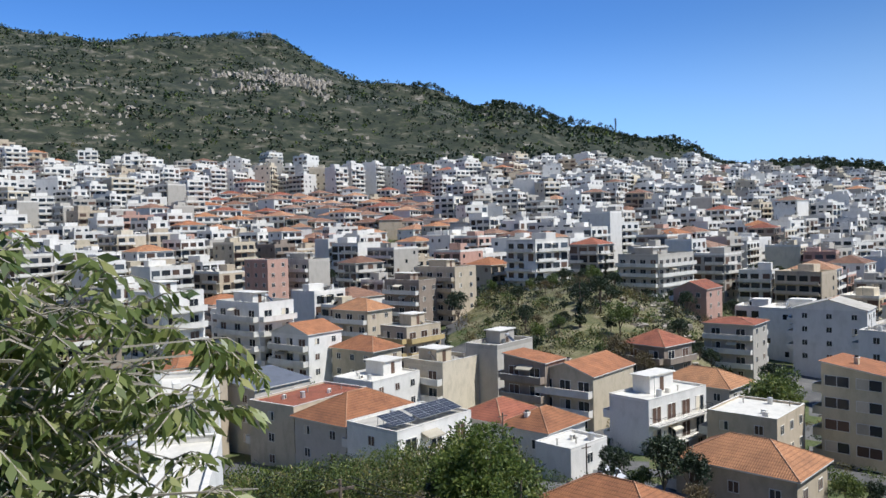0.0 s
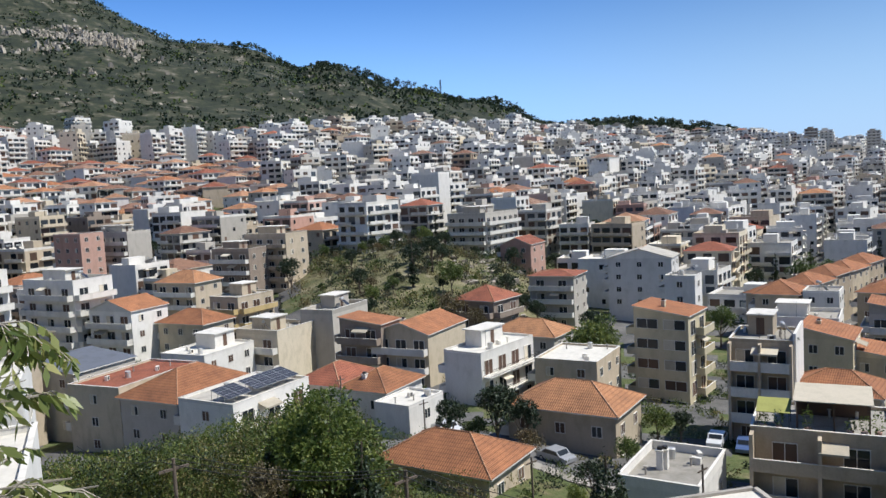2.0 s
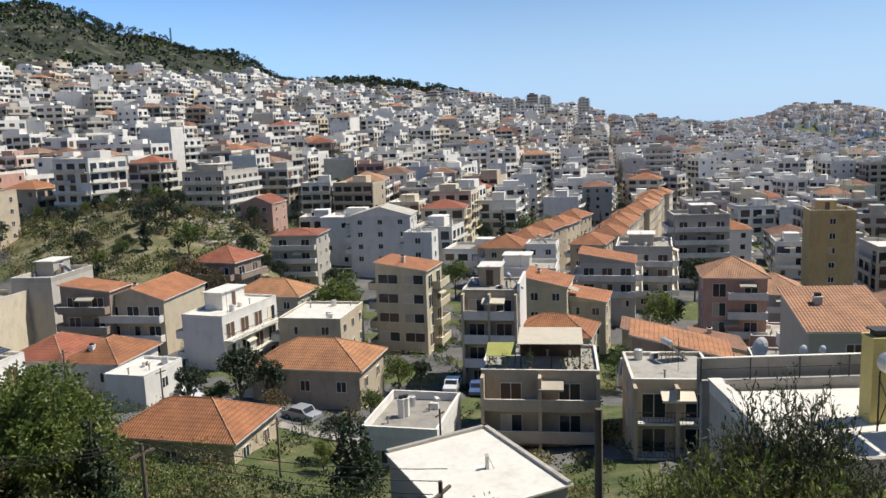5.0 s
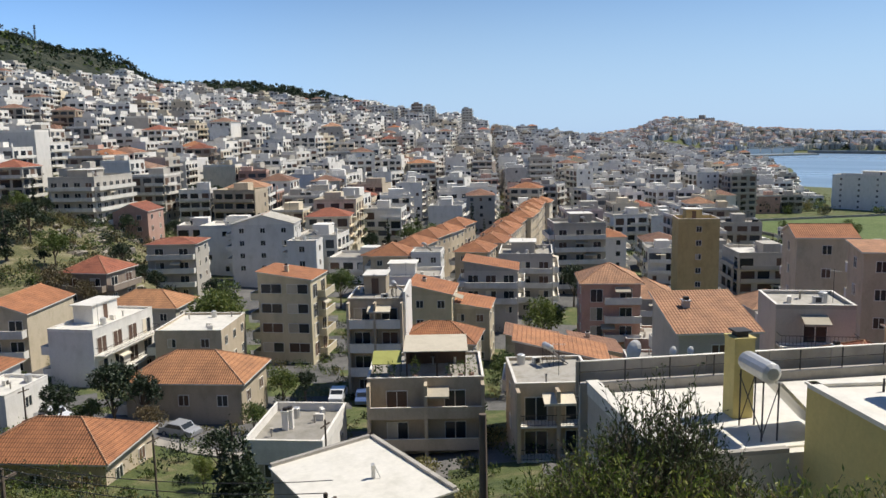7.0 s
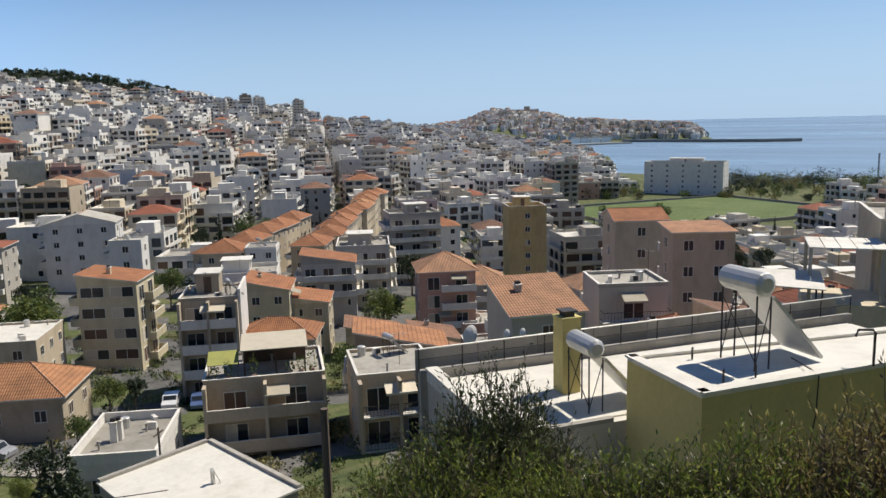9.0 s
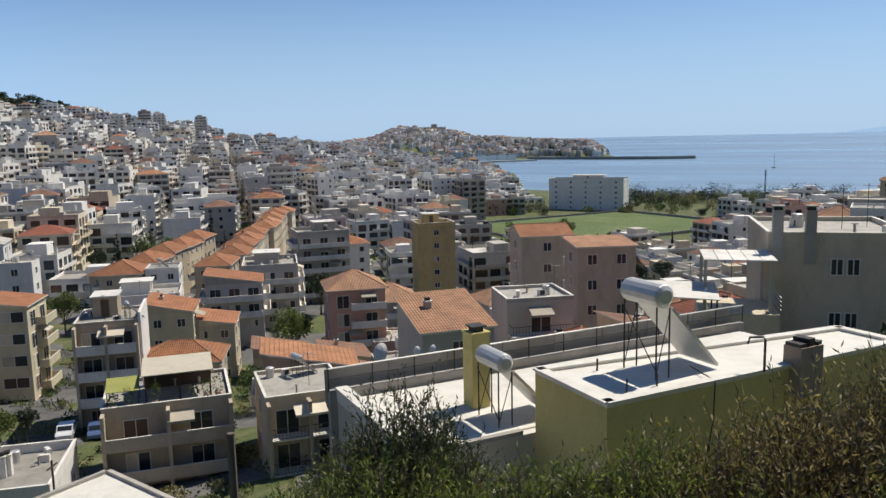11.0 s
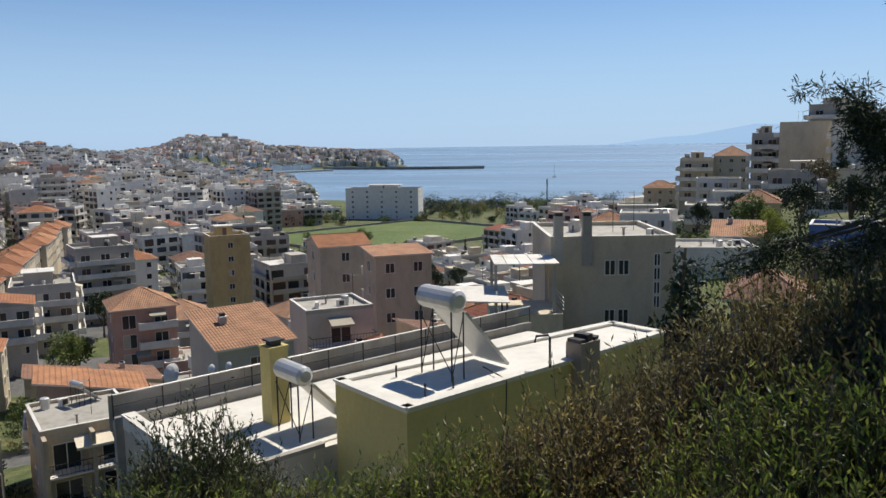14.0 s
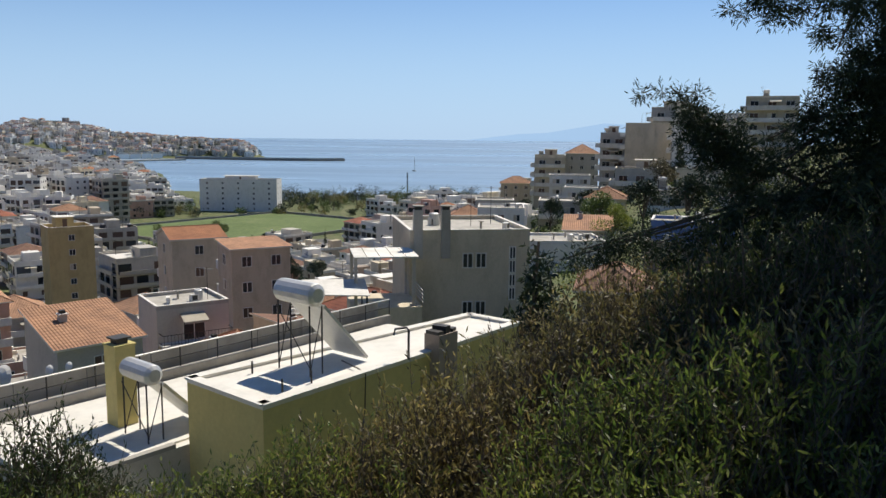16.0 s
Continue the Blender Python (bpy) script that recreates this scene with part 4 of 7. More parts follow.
H("pale cream block with blank wall and tile-topped roof", 97.6, 48.6, 36.0, 7.2, 8.0, -50, 5, "w1", "w1", "w1", roof="gable", rise=1.3, seed=21)
H("buff block with blank wall and small windows", 85.2, 35.2, 36.9, 7.0, 6.0, -52, 5, "w3", "w2", "w1", roof="mono", rise=0.5, tile="tile_tan", seed=22)
H("grey terraced house with white balcony rails", 64.0, 33.4, 34.6, 6.5, 6.4, -48, 3, "w2", "b1r", "n", extras="lA", seed=23)
bay_block = H("grey-white block with loggias and roof terrace", 53.4, 9.0, 43.2, 8.6, 10.0, -72, 3, "w1", "n", "n", right="w2", extras="lAA", bal="w2", seed=24, sh=3.4)
H("white rendered house with flat roof", 90.2, 1.5, 37.9, 9.0, 8.0, -80, 2, "w0", "n", "n", extras="lA", seed=25)
H("low white house with a bright flat roof terrace", -8.2, 25.9, 40.7, 9.0, 11.0, 102, 2, "w0", "w1", "w2", extras="l", roofkey="membrane", seed=63)
H("white house half hidden behind the branches", -10.9, 35.9, 42.3, 6.0, 8.3, 102, 3, "w0", "w1", "w2", extras="lA", roofkey="membrane", seed=26)
H("house with brown weathered tile roof", 49.9, -2.6, 40.4, 4.2, 5.0, -95, 1, "w2", "w1", "n", roof="hip", tile="tile_old", rise=1.6, seed=27)
# second row
H("long six-storey block with white balconies", -42.0, 244, 40.0, 9.0, 20.0, 52, 6, "w2", "n", "b5", extras="PHHA", seed=30)
H("small dusty pink house", -53, 236, 41.0, 8, 11, 52, 3, "w4", "w2", "w3", extras="l", seed=31)
H("white house with open loggias", -38.1, 160.5, 34.5, 9.0, 15, 50, 4, "w0", "b2", "b3", extras="PH", seed=32)
H("white house with tile roof and awnings", -26.8, 152.7, 29.4, 9.0, 11, 52, 3, "w0", "w2", "b3", roof="gable", seed=33)
H("house under hipped tile roof", -18.8, 189.1, 29.9, 9, 12.0, 52, 3, "w3", "w2", "b3", roof="hip", seed=34)
H("beige five-storey block with deep balconies", 2.9, 215, 38.0, 9.5, 14.5, 50, 6, "w3", "w2", "b4", extras="PHA", seed=35, bal="w3")
H("low brown-grey house with terrace", -6.9, 212, 34.8, 8, 13.0, 50, 4, "w6", "w2", "b3", extras="PA", seed=36)
H("house with ochre parapet and terrace", -8.2, 164.8, 28.6, 10.6, 8, 48, 4, "w3", "b3", "b2", extras="PHl", bal="w5", seed=37)
H("house with orange tile roof among trees", -14.0, 149.3, 26.3, 8.0, 11.5, 50, 2, "w1", "w2", "w3", roof="hip", seed=38)
H("white tower block with blank side wall", 67.6, 318, 53.6, 10, 13, 50, 6, "w0", "n", "n", extras="P", seed=39)
H("long block with blue-glass corner and pale balconies", 64.5, 236.4, 39.1, 22.0, 14.0, 45, 5, "w2", "b6", "b4", extras="PHHA", seed=40)
H("terracotta house with gabled tile roof", 68.0, 204, 31.7, 11, 9, 50, 3, "w4", "w2", "w2", roof="gable", tile="tile_red", seed=41)
H("grey house with solar panels on a sloping roof", 56.3, 171, 27.5, 10.5, 9.5, -39, 3, "w2", "b2", "w2", roof="hip", tile="tile_red", rise=1.2, seed=42)
H("chalet with red hipped roof and dark wooden balcony", 40.2, 144.5, 26.6, 9, 9, 40, 2, "w6", "b2", "b2", roof="hip", tile="tile_red", bal="w6", seed=43)
H("low house with wide orange tile roof", 44.1, 122.3, 23.3, 8, 12.3, 45, 2, "w2", "w2", "w3", roof="hip", seed=44)
H("white house with stepped gable", 90, 167.3, 29.5, 10, 15, 52, 3, "w0", "w2", "w3", roof="gable", tile="roof", seed=45)
H("cream house with tile roof and solar panels", 22.4, 119.9, 26.2, 13.5, 10.0, 50, 3, "w1", "n", "b3", roof="gable", rise=1.8, extras="C", seed=46)
H("pale green-grey flats with cream penthouse", 9.1, 139.7, 27.7, 12, 7, 52, 4, "w2", "n", "n", extras="PH", seed=47)
H("brown house with wooden balcony and tile edge", 15.6, 124.0, 27.8, 6, 8.0, 50, 3, "w6", "w1", "b2", roof="mono", rise=1, bal="w6", seed=48)
H("slender white stair tower block", 79.6, 138.9, 28.8, 5.2, 6.0, 45, 4, "w0", "w1", "w1", extras="lA", seed=49)
H("white cube house among tile roofs", 103.6, 128.5, 25.0, 7, 6.4, 45, 3, "w0", "w2", "w2", extras="lH", seed=50)
H("wide house with orange tile roof and shaded storey", 101.7, 103.4, 24.6, 9, 10, 45, 2, "w2", "b2", "b3", roof="mono", rise=1.8, seed=51)
H("house with orange hipped roof", 98, 132.8, 24.5, 10, 8, 46, 2, "w3", "w2", "w2", roof="hip", seed=52)
H("low house with broad orange hipped roof", 62.6, 71.5, 24.1, 7, 9.5, 40, 1, "w1", "w2", "w2", roof="hip", seed=53)
H("beige house with tile roof edge", 81, 88.6, 22.9, 8, 6, 42, 2, "w1", "w2", "w2", roof="mono", rise=1.0, seed=54)
H("long low shed with orange tile roof", 59.0, 47.5, 27.8, 6, 9, 44, 1, "w6", "n", "w2", roof="mono", rise=2.0, seed=55)
H("grey-white flats on the avenue", 139.4, 129.2, 27.5, 12.5, 11, -38, 5, "w2", "b3", "b3", extras="PHA", seed=56)
H("grey flats with stepped terraces", 117.2, 109, 24.7, 13, 11, 44, 3, "w2", "b3", "b3", extras="PHA", seed=57)
H("house with orange tile roof behind the branches", -38.4, 111, 30.3, 9, 8, 55, 3, "w3", "w2", "w2", roof="hip", seed=58)
H("house with dark solar roof", -28.7, 116.5, 26.2, 11, 9.4, 52, 2, "w2", "w2", "w2", roof="mono", tile="seam", rise=1.2, seed=59)
H("low white house with roof terrace", -12.1, 127.4, 24.6, 12, 9.2, 52, 2, "w0", "w3", "w2", extras="PHl", roofkey="membrane", seed=60)
H("tan rendered house with brown canopy", -20.9, 106.0, 25.7, 15, 9.1, 54, 2, "w1", "n", "w1", extras="l", roofkey="tile_red", seed=61)
H("tall white house above the branches", -51, 141, 38.5, 9, 11, 52, 5, "w0", "b2", "b3", extras="PA", seed=62)

# two rows of terraced houses with orange roofs either side of the avenue
for (rx, ry), ang, count, eave in (((121.0, 137.6), 37.0, 10, 22.3), ((101.0, 147.0), 32.0, 5, 22.6)):
    for k in range(count):
        c, s = math.cos(radians(ang)), math.sin(radians(ang))
        o = 3.9 + 0.5 * ((k * 3) % 4 - 1.5)
        bx, by = rx + c * 13.3 * k + s * o, ry + s * 13.3 * k - c * o
        H("terraced house with orange tile roof on the avenue", bx, by, eave + 0.12 * k + 0.25 * (k % 3), 11.9, 7.8, ang, 2, "w1" if k % 2 else "w3", "w3", "w2", roof="hip", rise=2.1, seed=70 + k, extras="C", group="avenue terraces", name="terraced_house")
AVENUE = [(100, 106), (122, 127), (147, 148), (215, 203), (262, 241)]
for (x0, y0), (x1, y1) in zip(AVENUE, AVENUE[1:]):
    for k in range(9):
        keep_clear(x0 + (x1 - x0) * k / 9, y0 + (y1 - y0) * k / 9, 1.0)

# low tiled houses and sheds packed between the blocks
r = random.Random(91)
for az, d in ((49, 71), (54, 84), (58.5, 74), (61, 67), (63, 94), (57, 99), (60, 117), (66.5, 84), (70.5, 73), (72.5, 97), (75, 84), (52, 111), (64, 121), (68, 126), (76, 111), (47.5, 119), (50.5, 136), (55, 128), (58, 138), (71, 112), (78, 96), (80, 82), (82, 108), (46, 78), (53, 66), (67, 104), (62, 140), (73, 134)):
    x, y = polar(az, d)
    if any((x - a) ** 2 + (y - b) ** 2 < (c * 0.8 + 3.2) ** 2 for a, b, c in KEEP):
        continue
    kind = r.choice(("hip", "mono", "flat", "hip"))
    H("low house with " + {"hip": "hipped tile roof", "mono": "single-slope tile roof", "flat": "flat grey roof and parapet"}[kind], x - 3, y - 3, land_base(x, y) + r.uniform(3.0, 4.6), r.uniform(6, 9), r.uniform(6, 8), GRID + r.uniform(-6, 6), 1, r.choice(("w0", "w1", "w3", "w2", "w4")), "w2", "w2", roof=kind, tile=r.choice(("tile", "tile_tan", "tile_red", "tile_old", "tile_old")), extras="l" if kind == "flat" else "C", seed=int(az * 10), group="low houses", name="low_house", sh=3.0)

# the hillside above the bay: bearings of both ends, height angle of the top, distance
for lab, a0, a1, el, d, deep, n, wall, fr, roof, ex in (
    ("small ochre house with tile roof over the bay", 86.8, 89.0, -3.3, 300, 9, 2, "w3", "w3", "hip", "C"),
    ("cream hillside flats above the shore", 89.2, 91.4, -1.4, 255, 12, 4, "w1", "b2", "flat", "PAH"),
    ("grey flats with tile roof on the shoulder of the hill", 91.4, 93.7, -1.1, 262, 12, 4, "w2", "w3", "hip", "C"),
    ("low hillside house with white terrace", 90.3, 93.2, -2.7, 226, 9, 2, "w0", "b3", "flat", "lA"),
    ("tall hillside flats with stacked balconies", 93.8, 95.5, 0.2, 215, 12, 5, "w2", "b2", "flat", "PAH"),
    ("buff hillside block with blank wall", 95.5, 98.6, 1.0, 205, 12, 5, "w1", "n", "flat", "lCAA"),
    ("pale hillside block with bare rendered end wall", 98.7, 101.5, 0.9, 190, 12, 4, "w0", "n", "flat", "lCA"),
    ("white flats with roof pergola on top of the hill", 97.2, 101.0, 2.0, 240, 11, 4, "w2", "b3", "flat", "PAA"),
    ("pale flats behind the pine on top of the hill", 101.2, 103.3, 1.7, 232, 11, 4, "w0", "b2", "flat", "lAA"),
    ("highest cream flats with aerials on the hill", 103.3, 106.6, 2.8, 215, 12, 4, "w1", "b3", "flat", "lAAH"),
    ("stepped white hillside house with balcony", 91.4, 94.6, -3.6, 190, 9, 2, "w0", "b3", "flat", "lA"),
    ("grey hillside house with loggias", 94.9, 98.4, -2.3, 180, 10, 3, "w2", "b3", "flat", "PA"),
    ("yellowish hillside house with lit blank wall", 99.0, 102.8, -2.1, 160, 9, 2, "w1", "n", "flat", "lA"),
    ("grey house under the pine on the hillside", 103.2, 107.0, -2.6, 150, 9, 3, "w2", "b3", "flat", "lH"),
    ("low grey hillside house with terrace", 89.6, 92.6, -4.6, 155, 9, 2, "w2", "b2", "flat", "lA"),
    ("cream hillside house among shrubs", 93.0, 95.8, -4.3, 145, 9, 2, "w1", "w3", "hip", "C"),
    ("hillside house with awnings over its terrace", 97.2, 101.0, -3.7, 130, 9, 2, "w3", "b3", "flat", "lH"),
    ("small white hillside house", 101.4, 104.6, -4.1, 125, 8, 2, "w0", "w2", "flat", "l"),
    ("low house with pale pinkish sloping tile roof", 91.5, 94.9, -6.6, 100, 7, 1, "w2", "w2", "mono", "C"),
    ("hillside house among shrubs", 85.2, 88.6, -5.2, 140, 9, 2, "w0", "w3", "flat", "lA"),
    ("hillside house with hipped roof", 83.0, 86.0, -5.9, 165, 9, 2, "w1", "w3", "hip", "C"),
    ("hillside house with balcony", 81.2, 84.6, -6.9, 120, 9, 2, "w0", "b3", "flat", "lA"),
    ("grey hillside house with balcony", 85.0, 87.8, -4.6, 210, 9, 3, "w2", "b3", "flat", "lA"),
    ("brown rendered base wall on the slope", 97.2, 103.8, -7.4, 75, 6, 1, "w6", "n", "flat", "l"),
    ("blue-painted shed with white rail", 97.6, 103.2, -5.9, 75.6, 5, 1, "blue", "n", "flat", "l"),
):
    x, y = polar(a0, d)
    H(lab, x, y, 50 + d * math.tan(radians(el)), d * radians(a1 - a0), deep, -(a0 + a1) / 2, n, wall, fr, "b2" if n > 2 else "w2", roof=roof, tile="tile_tan", extras=ex, seed=int(a0 * 11 + d), group="hillside houses")

# openings, chimneys and awnings of the block towards the bay
for u in (-0.2, 0.75):
    for z in (4.4, 7.85):
        part("window", window_mesh(0.78, 1.1, "g"), bay_block, loc=pose(u, -5.0, z))
for k in range(4):
    part("window", window_mesh(0.5, 0.92, "g"), bay_block, loc=pose(3.05, -5.0, 5.5 + k * 0.98))
for u in (-3.75, -1.8):
    g = Geo()
    g.box(0, 0, -1.6, 0.62, 0.62, 3.4, "w2")
    g.box(0, 0, 1.8, 0.5, 0.5, 0.22, "dark_metal")
    g.box(0, 0, 2.02, 0.74, 0.74, 0.08, "concrete")
    part("chimney", g, bay_block, "tall rendered chimney", pose(u, -4.9, 10.2))
for u, zz in ((-2.6, 1.0), (-1.0, 1.0)):
    g = Geo()
    g.tube([(0, 0, 0), (0, 0, 3.2)], 0.06, "dark_metal", 6)
    part("drainpipe", g, bay_block, loc=pose(u, -5.08, zz))
# sagging awning over the lower terrace
ob = thing("awning", "white canvas awning over a lower terrace", "awning", pose(*polar(75.0, 49.5), 38.4, 0, 0, -66))
g = Geo()
g.add([(-2.2, -1.6, 2.0), (1.9, -1.6, 1.75), (2.2, 1.8, 2.2), (-1.9, 1.8, 2.3), (-2.2, -1.6, 2.06), (1.9, -1.6, 1.81), (2.2, 1.8, 2.26), (-1.9, 1.8, 2.36)], [tuple(f) for f in FACES], "white")
part("canopy", g, ob)
for x, y, h in ((-2.0, -1.4, 2.0), (1.75, -1.4, 1.8), (-1.8, 1.6, 2.25), (2.0, 1.6, 2.15)):
    g = Geo()
    g.tube([(x, y, -2.5), (x, y, h)], 0.05, "dark_metal", 6)
    part("post", g, ob)

# hotel by the shore
H("long white seaside hotel with blank end wall", 437.4, 200.2, 23.4, 45, 15, -82, 6, "w0", "w5", "n", extras="P", seed=120, name="hotel", group="", low=2)

# landmarks on the skyline
for az, d, el, w, n, wall in ((37.7, 900, 2.15, 11, 9, "w6"), (38.6, 905, 2.0, 10, 9, "w0"), (41.3, 930, 1.75, 16, 8, "w2"), (36.0, 860, 1.9, 14, 7, "w0"), (-12.3, 640, 5.5, 13, 6, "w0"), (17.8, 820, 4.55, 14, 6, "w0"), (47.0, 420, -1.9, 16, 8, "w2")):
    x, y = polar(az, d)
    H("tall pale block of flats standing above its neighbours", x, y, 50 + d * math.tan(radians(el)), w, 12, GRID, n, wall, "b3", "b3", extras="P", seed=int(az * 10 + 400), group="tall blocks")


# ---------- the yellow building just below the path ----------
NX, NY, NANG = 18.0, 6.51, -31.5
near = thing("apartment_building", "yellow plastered building with white roof terraces and parapets", "building", pose(NX, NY, 0, 0, 0, NANG))
ZU, ZL, ZT = 43.44, 41.6, 40.2


def prism(pts, z0, z1, side, top):
    g = Geo()
    n = len(pts)
    v = [(x, y, z0) for x, y in pts] + [(x, y, z1) for x, y in pts]
    g.add(v, [(i, (i + 1) % n, n + (i + 1) % n, n + i) for i in range(n)], side)
    g.add(v, [tuple(range(n, 2 * n))], top)
    return g


UP = [(0, 0), (11.45, 0.14), (11.4, 2.3), (0.07, 3.34)]
part("wall", prism(UP, 31.0, ZU - 0.12, "w7", "membrane"), near, "yellow plastered stair block")


def rim(pts, z, w, h, key, name, skip=()):
    """A low kerb along the edges of a roof."""
    for i in range(len(pts)):
        if i in skip:
            continue
        a, b = Vector((*pts[i], 0)), Vector((*pts[(i + 1) % len(pts)], 0))
        L = (b - a).length
        yaw = math.degrees(math.atan2(b.y - a.y, b.x - a.x))
        g = Geo()
        g.box(0, w / 2, 0, L - 0.004, w, h, key)
        g.box(0, w / 2 - 0.03, h, L, w + 0.1, 0.06, "membrane")
        m = (a + b) / 2
        part(name, g, near, loc=pose(m.x, m.y, z, 0, 0, yaw))


def slab(pts, z, h, key, name, label=""):
    part(name, prism(pts, z, z + h, key, key), near, label)


slab([(x * 0.996 + 0.02, y * 0.98 + 0.03) for x, y in UP], ZU - 0.118, 0.06, "membrane", "roof", "white coated flat roof")
rim(UP, ZU - 0.116, 0.22, 0.1, "membrane", "roof_edge")
LOW = [(-4.0, 3.9), (-0.02, 3.9), (-0.02, 3.42), (14.0, 3.42), (14.0, 8.9), (-4.0, 8.9)]
part("wall", prism([(-4.0, 3.4), (14.0, 3.4), (14.0, 8.9), (-4.0, 8.9)], 28.0, ZL - 0.06, "w2", "membrane"), near, "pale grey lower wall")
slab([(-3.7, 3.7), (13.9, 3.7), (13.9, 8.6), (-3.7, 8.6)], ZL - 0.058, 0.05, "membrane", "roof", "white coated lower roof")
part("wall", prism([(-4.0, 0.2), (-0.03, 0.2), (-0.03, 3.38), (-4.0, 3.38)], 28.0, ZT, "w2", "membrane"), near, "white lower terrace")
g = Geo()
g.box(-3.85, 6.15, ZL - 0.06, 0.34, 5.5, 0.4, "w0")
g.box(-3.85, 6.15, ZL + 0.34, 0.42, 5.56, 0.06, "membrane")
part("parapet", g, near, "white end parapet")
g = Geo()
g.box(-2.0, 3.5, ZL - 0.06, 3.4, 0.2, 0.12, "concrete")
part("roof_edge", g, near)
# far parapet with a pipe railing
g = Geo()
g.box(5.1, 9.15, ZL - 2.5, 18.6, 0.22, 2.75, "concrete")
part("parapet", g, near, "weathered concrete parapet")
g = Geo()
g.tube([(-4.2, 9.15, ZL + 0.98), (14.4, 9.15, ZL + 0.98)], 0.03, "metal", 6)
g.tube([(-4.2, 9.15, ZL + 0.62), (14.4, 9.15, ZL + 0.62)], 0.018, "dark_metal", 6)
part("railing", g, near, "grey pipe railing")
for i in range(13):
    g = Geo()
    g.tube([(-4.2 + i * 1.55, 9.15, ZL + 0.2), (-4.2 + i * 1.55, 9.15, ZL + 0.98)], 0.024, "dark_metal", 6)
    part("railing_post", g, near)
# outer screen wall of panels beyond the railing
for i in range(8):
    g = Geo()
    g.box(0, 0, 0, 2.28, 0.08, 1.15, "concrete")
    part("wall_panel", g, near, loc=pose(-3.0 + i * 2.3, 9.75, ZL - 0.35))
# yellow chimney
g = Geo()
g.box(0, 0, 0, 0.62, 0.62, 2.35, "w7")
g.box(0, 0, 2.35, 0.68, 0.68, 0.06, "w7")
ch = part("chimney", g, near, "slim yellow chimney", pose(-0.31, 6.13, ZL))
g = Geo()
g.box(0, 0, 0, 0.34, 0.34, 0.14, "dark_metal")
g.box(0, 0, 0.14, 0.5, 0.5, 0.05, "dark_metal")
part("chimney_cap", g, ch, "blackened metal cap", pose(0, 0, 2.41))
# squat vent with a sooty top on the upper roof's edge
g = Geo()
g.box(0, 0, -0.9, 0.9, 0.6, 1.45, "w6")
for i, s in enumerate((0.34, 0.42, 0.3)):
    g.box(-0.3 + i * 0.3, 0, 0.55, 0.28, 0.5, 0.1 + 0.12 * (i == 1), "dark_metal", i * 9)
part("squat_chimney", g, near, "stained squat chimney", pose(6.9, 0.0, ZU))
# bent vent pipe
g = Geo()
g.tube([(5.35, -0.02, ZU), (5.35, -0.02, ZU + 0.9), (5.30, 0.0, ZU + 0.98), (4.95, 0.15, ZU + 0.98), (4.9, 0.17, ZU + 0.8)], 0.035, "dark_metal", 7)
part("vent_pipe", g, near, "bent dark vent pipe")
g = Geo()
g.tube([(3.9, 1.3, ZU + 0.04), (3.6, 0.3, ZU + 0.05), (3.5, -0.06, ZU), (3.45, -0.08, ZU - 1.0), (3.1, -0.1, ZU - 2.6), (2.9, -0.1, ZU - 4.5)], 0.02, "dark_metal", 5)
part("cable", g, near, "loose dark hose over the wall")
for i in range(3):
    g = Geo()
    g.tube([(0, 0, 0), (0, 0, 0.35)], 0.03, "dark_metal", 6)
    part("roof_pipe", g, near, loc=pose(1.1 + i * 0.5, 0.6 + (i % 2) * 1.9, ZU - 0.06))

lm = pose(NX, NY, 0, 0, 0, NANG)
big = heater_proto(1.6, 0.33, 1.95, 1.95)
big.matrix_basis = lm @ pose(2.6, 1.65, ZU - 0.05)
tagged(big, "dull metal solar heater on a tall iron stand")
small = heater_proto(1.45, 0.29, 1.62, 1.7)
small.matrix_basis = lm @ pose(-0.5, 4.7, ZL - 0.01)
tagged(small, "cream solar heater tank over the lower roof")
# satellite dish and small collectors beyond the railing
for k, (x, y, s) in enumerate(((-1.1, 12.5, 0.42), (0.6, 12.8, 0.2), (1.3, 12.8, 0.18))):
    ob = thing("satellite_dish", "white satellite dish on a short mast", "satellite dish", lm @ pose(x, y, 41.2), "roof dishes")
    g = Geo()
    rings = [(0, -0.16 * s / 0.55), (0.4 * s, -0.12 * s / 0.55), (0.75 * s, -0.04 * s / 0.55), (s, 0.08 * s / 0.55)]
    vs = [(q * math.cos(2 * math.pi * i / 16), d, q * math.sin(2 * math.pi * i / 16)) for q, d in rings for i in range(16)]
    g.add(vs, [(a * 16 + i, a * 16 + (i + 1) % 16, (a + 1) * 16 + (i + 1) % 16, (a + 1) * 16 + i) for a in range(3) for i in range(16)], "white")
    part("dish", g, ob, loc=pose(0, 0, s + 0.25, -20, 0, -75))
    g = Geo()
    g.tube([(0, 0, -1.0), (0, 0, s + 0.2)], 0.03, "metal", 6)
    part("mast", g, ob)

# white-coated roof at the foot of the slope
wr = thing("apartment_building", "low building under a bright white coated roof", "building", pose(28.67, 43.43, 29.47), "town houses")
Q = [(0, 0), (-7.4, 0.1), (-8.6, -9.5), (-0.95, -10.0)]
part("wall", prism([Q[1], Q[2], Q[3], Q[0]], -9, -0.1, "w2", "membrane"), wr)
part("roof", prism([(Q[1][0] - .25, .25), (Q[2][0] - .25, -9.7), (Q[3][0] + .25, -10.2), (.25, .25)], -0.098, 0.02, "membrane", "membrane"), wr, "bright white roof sheet")
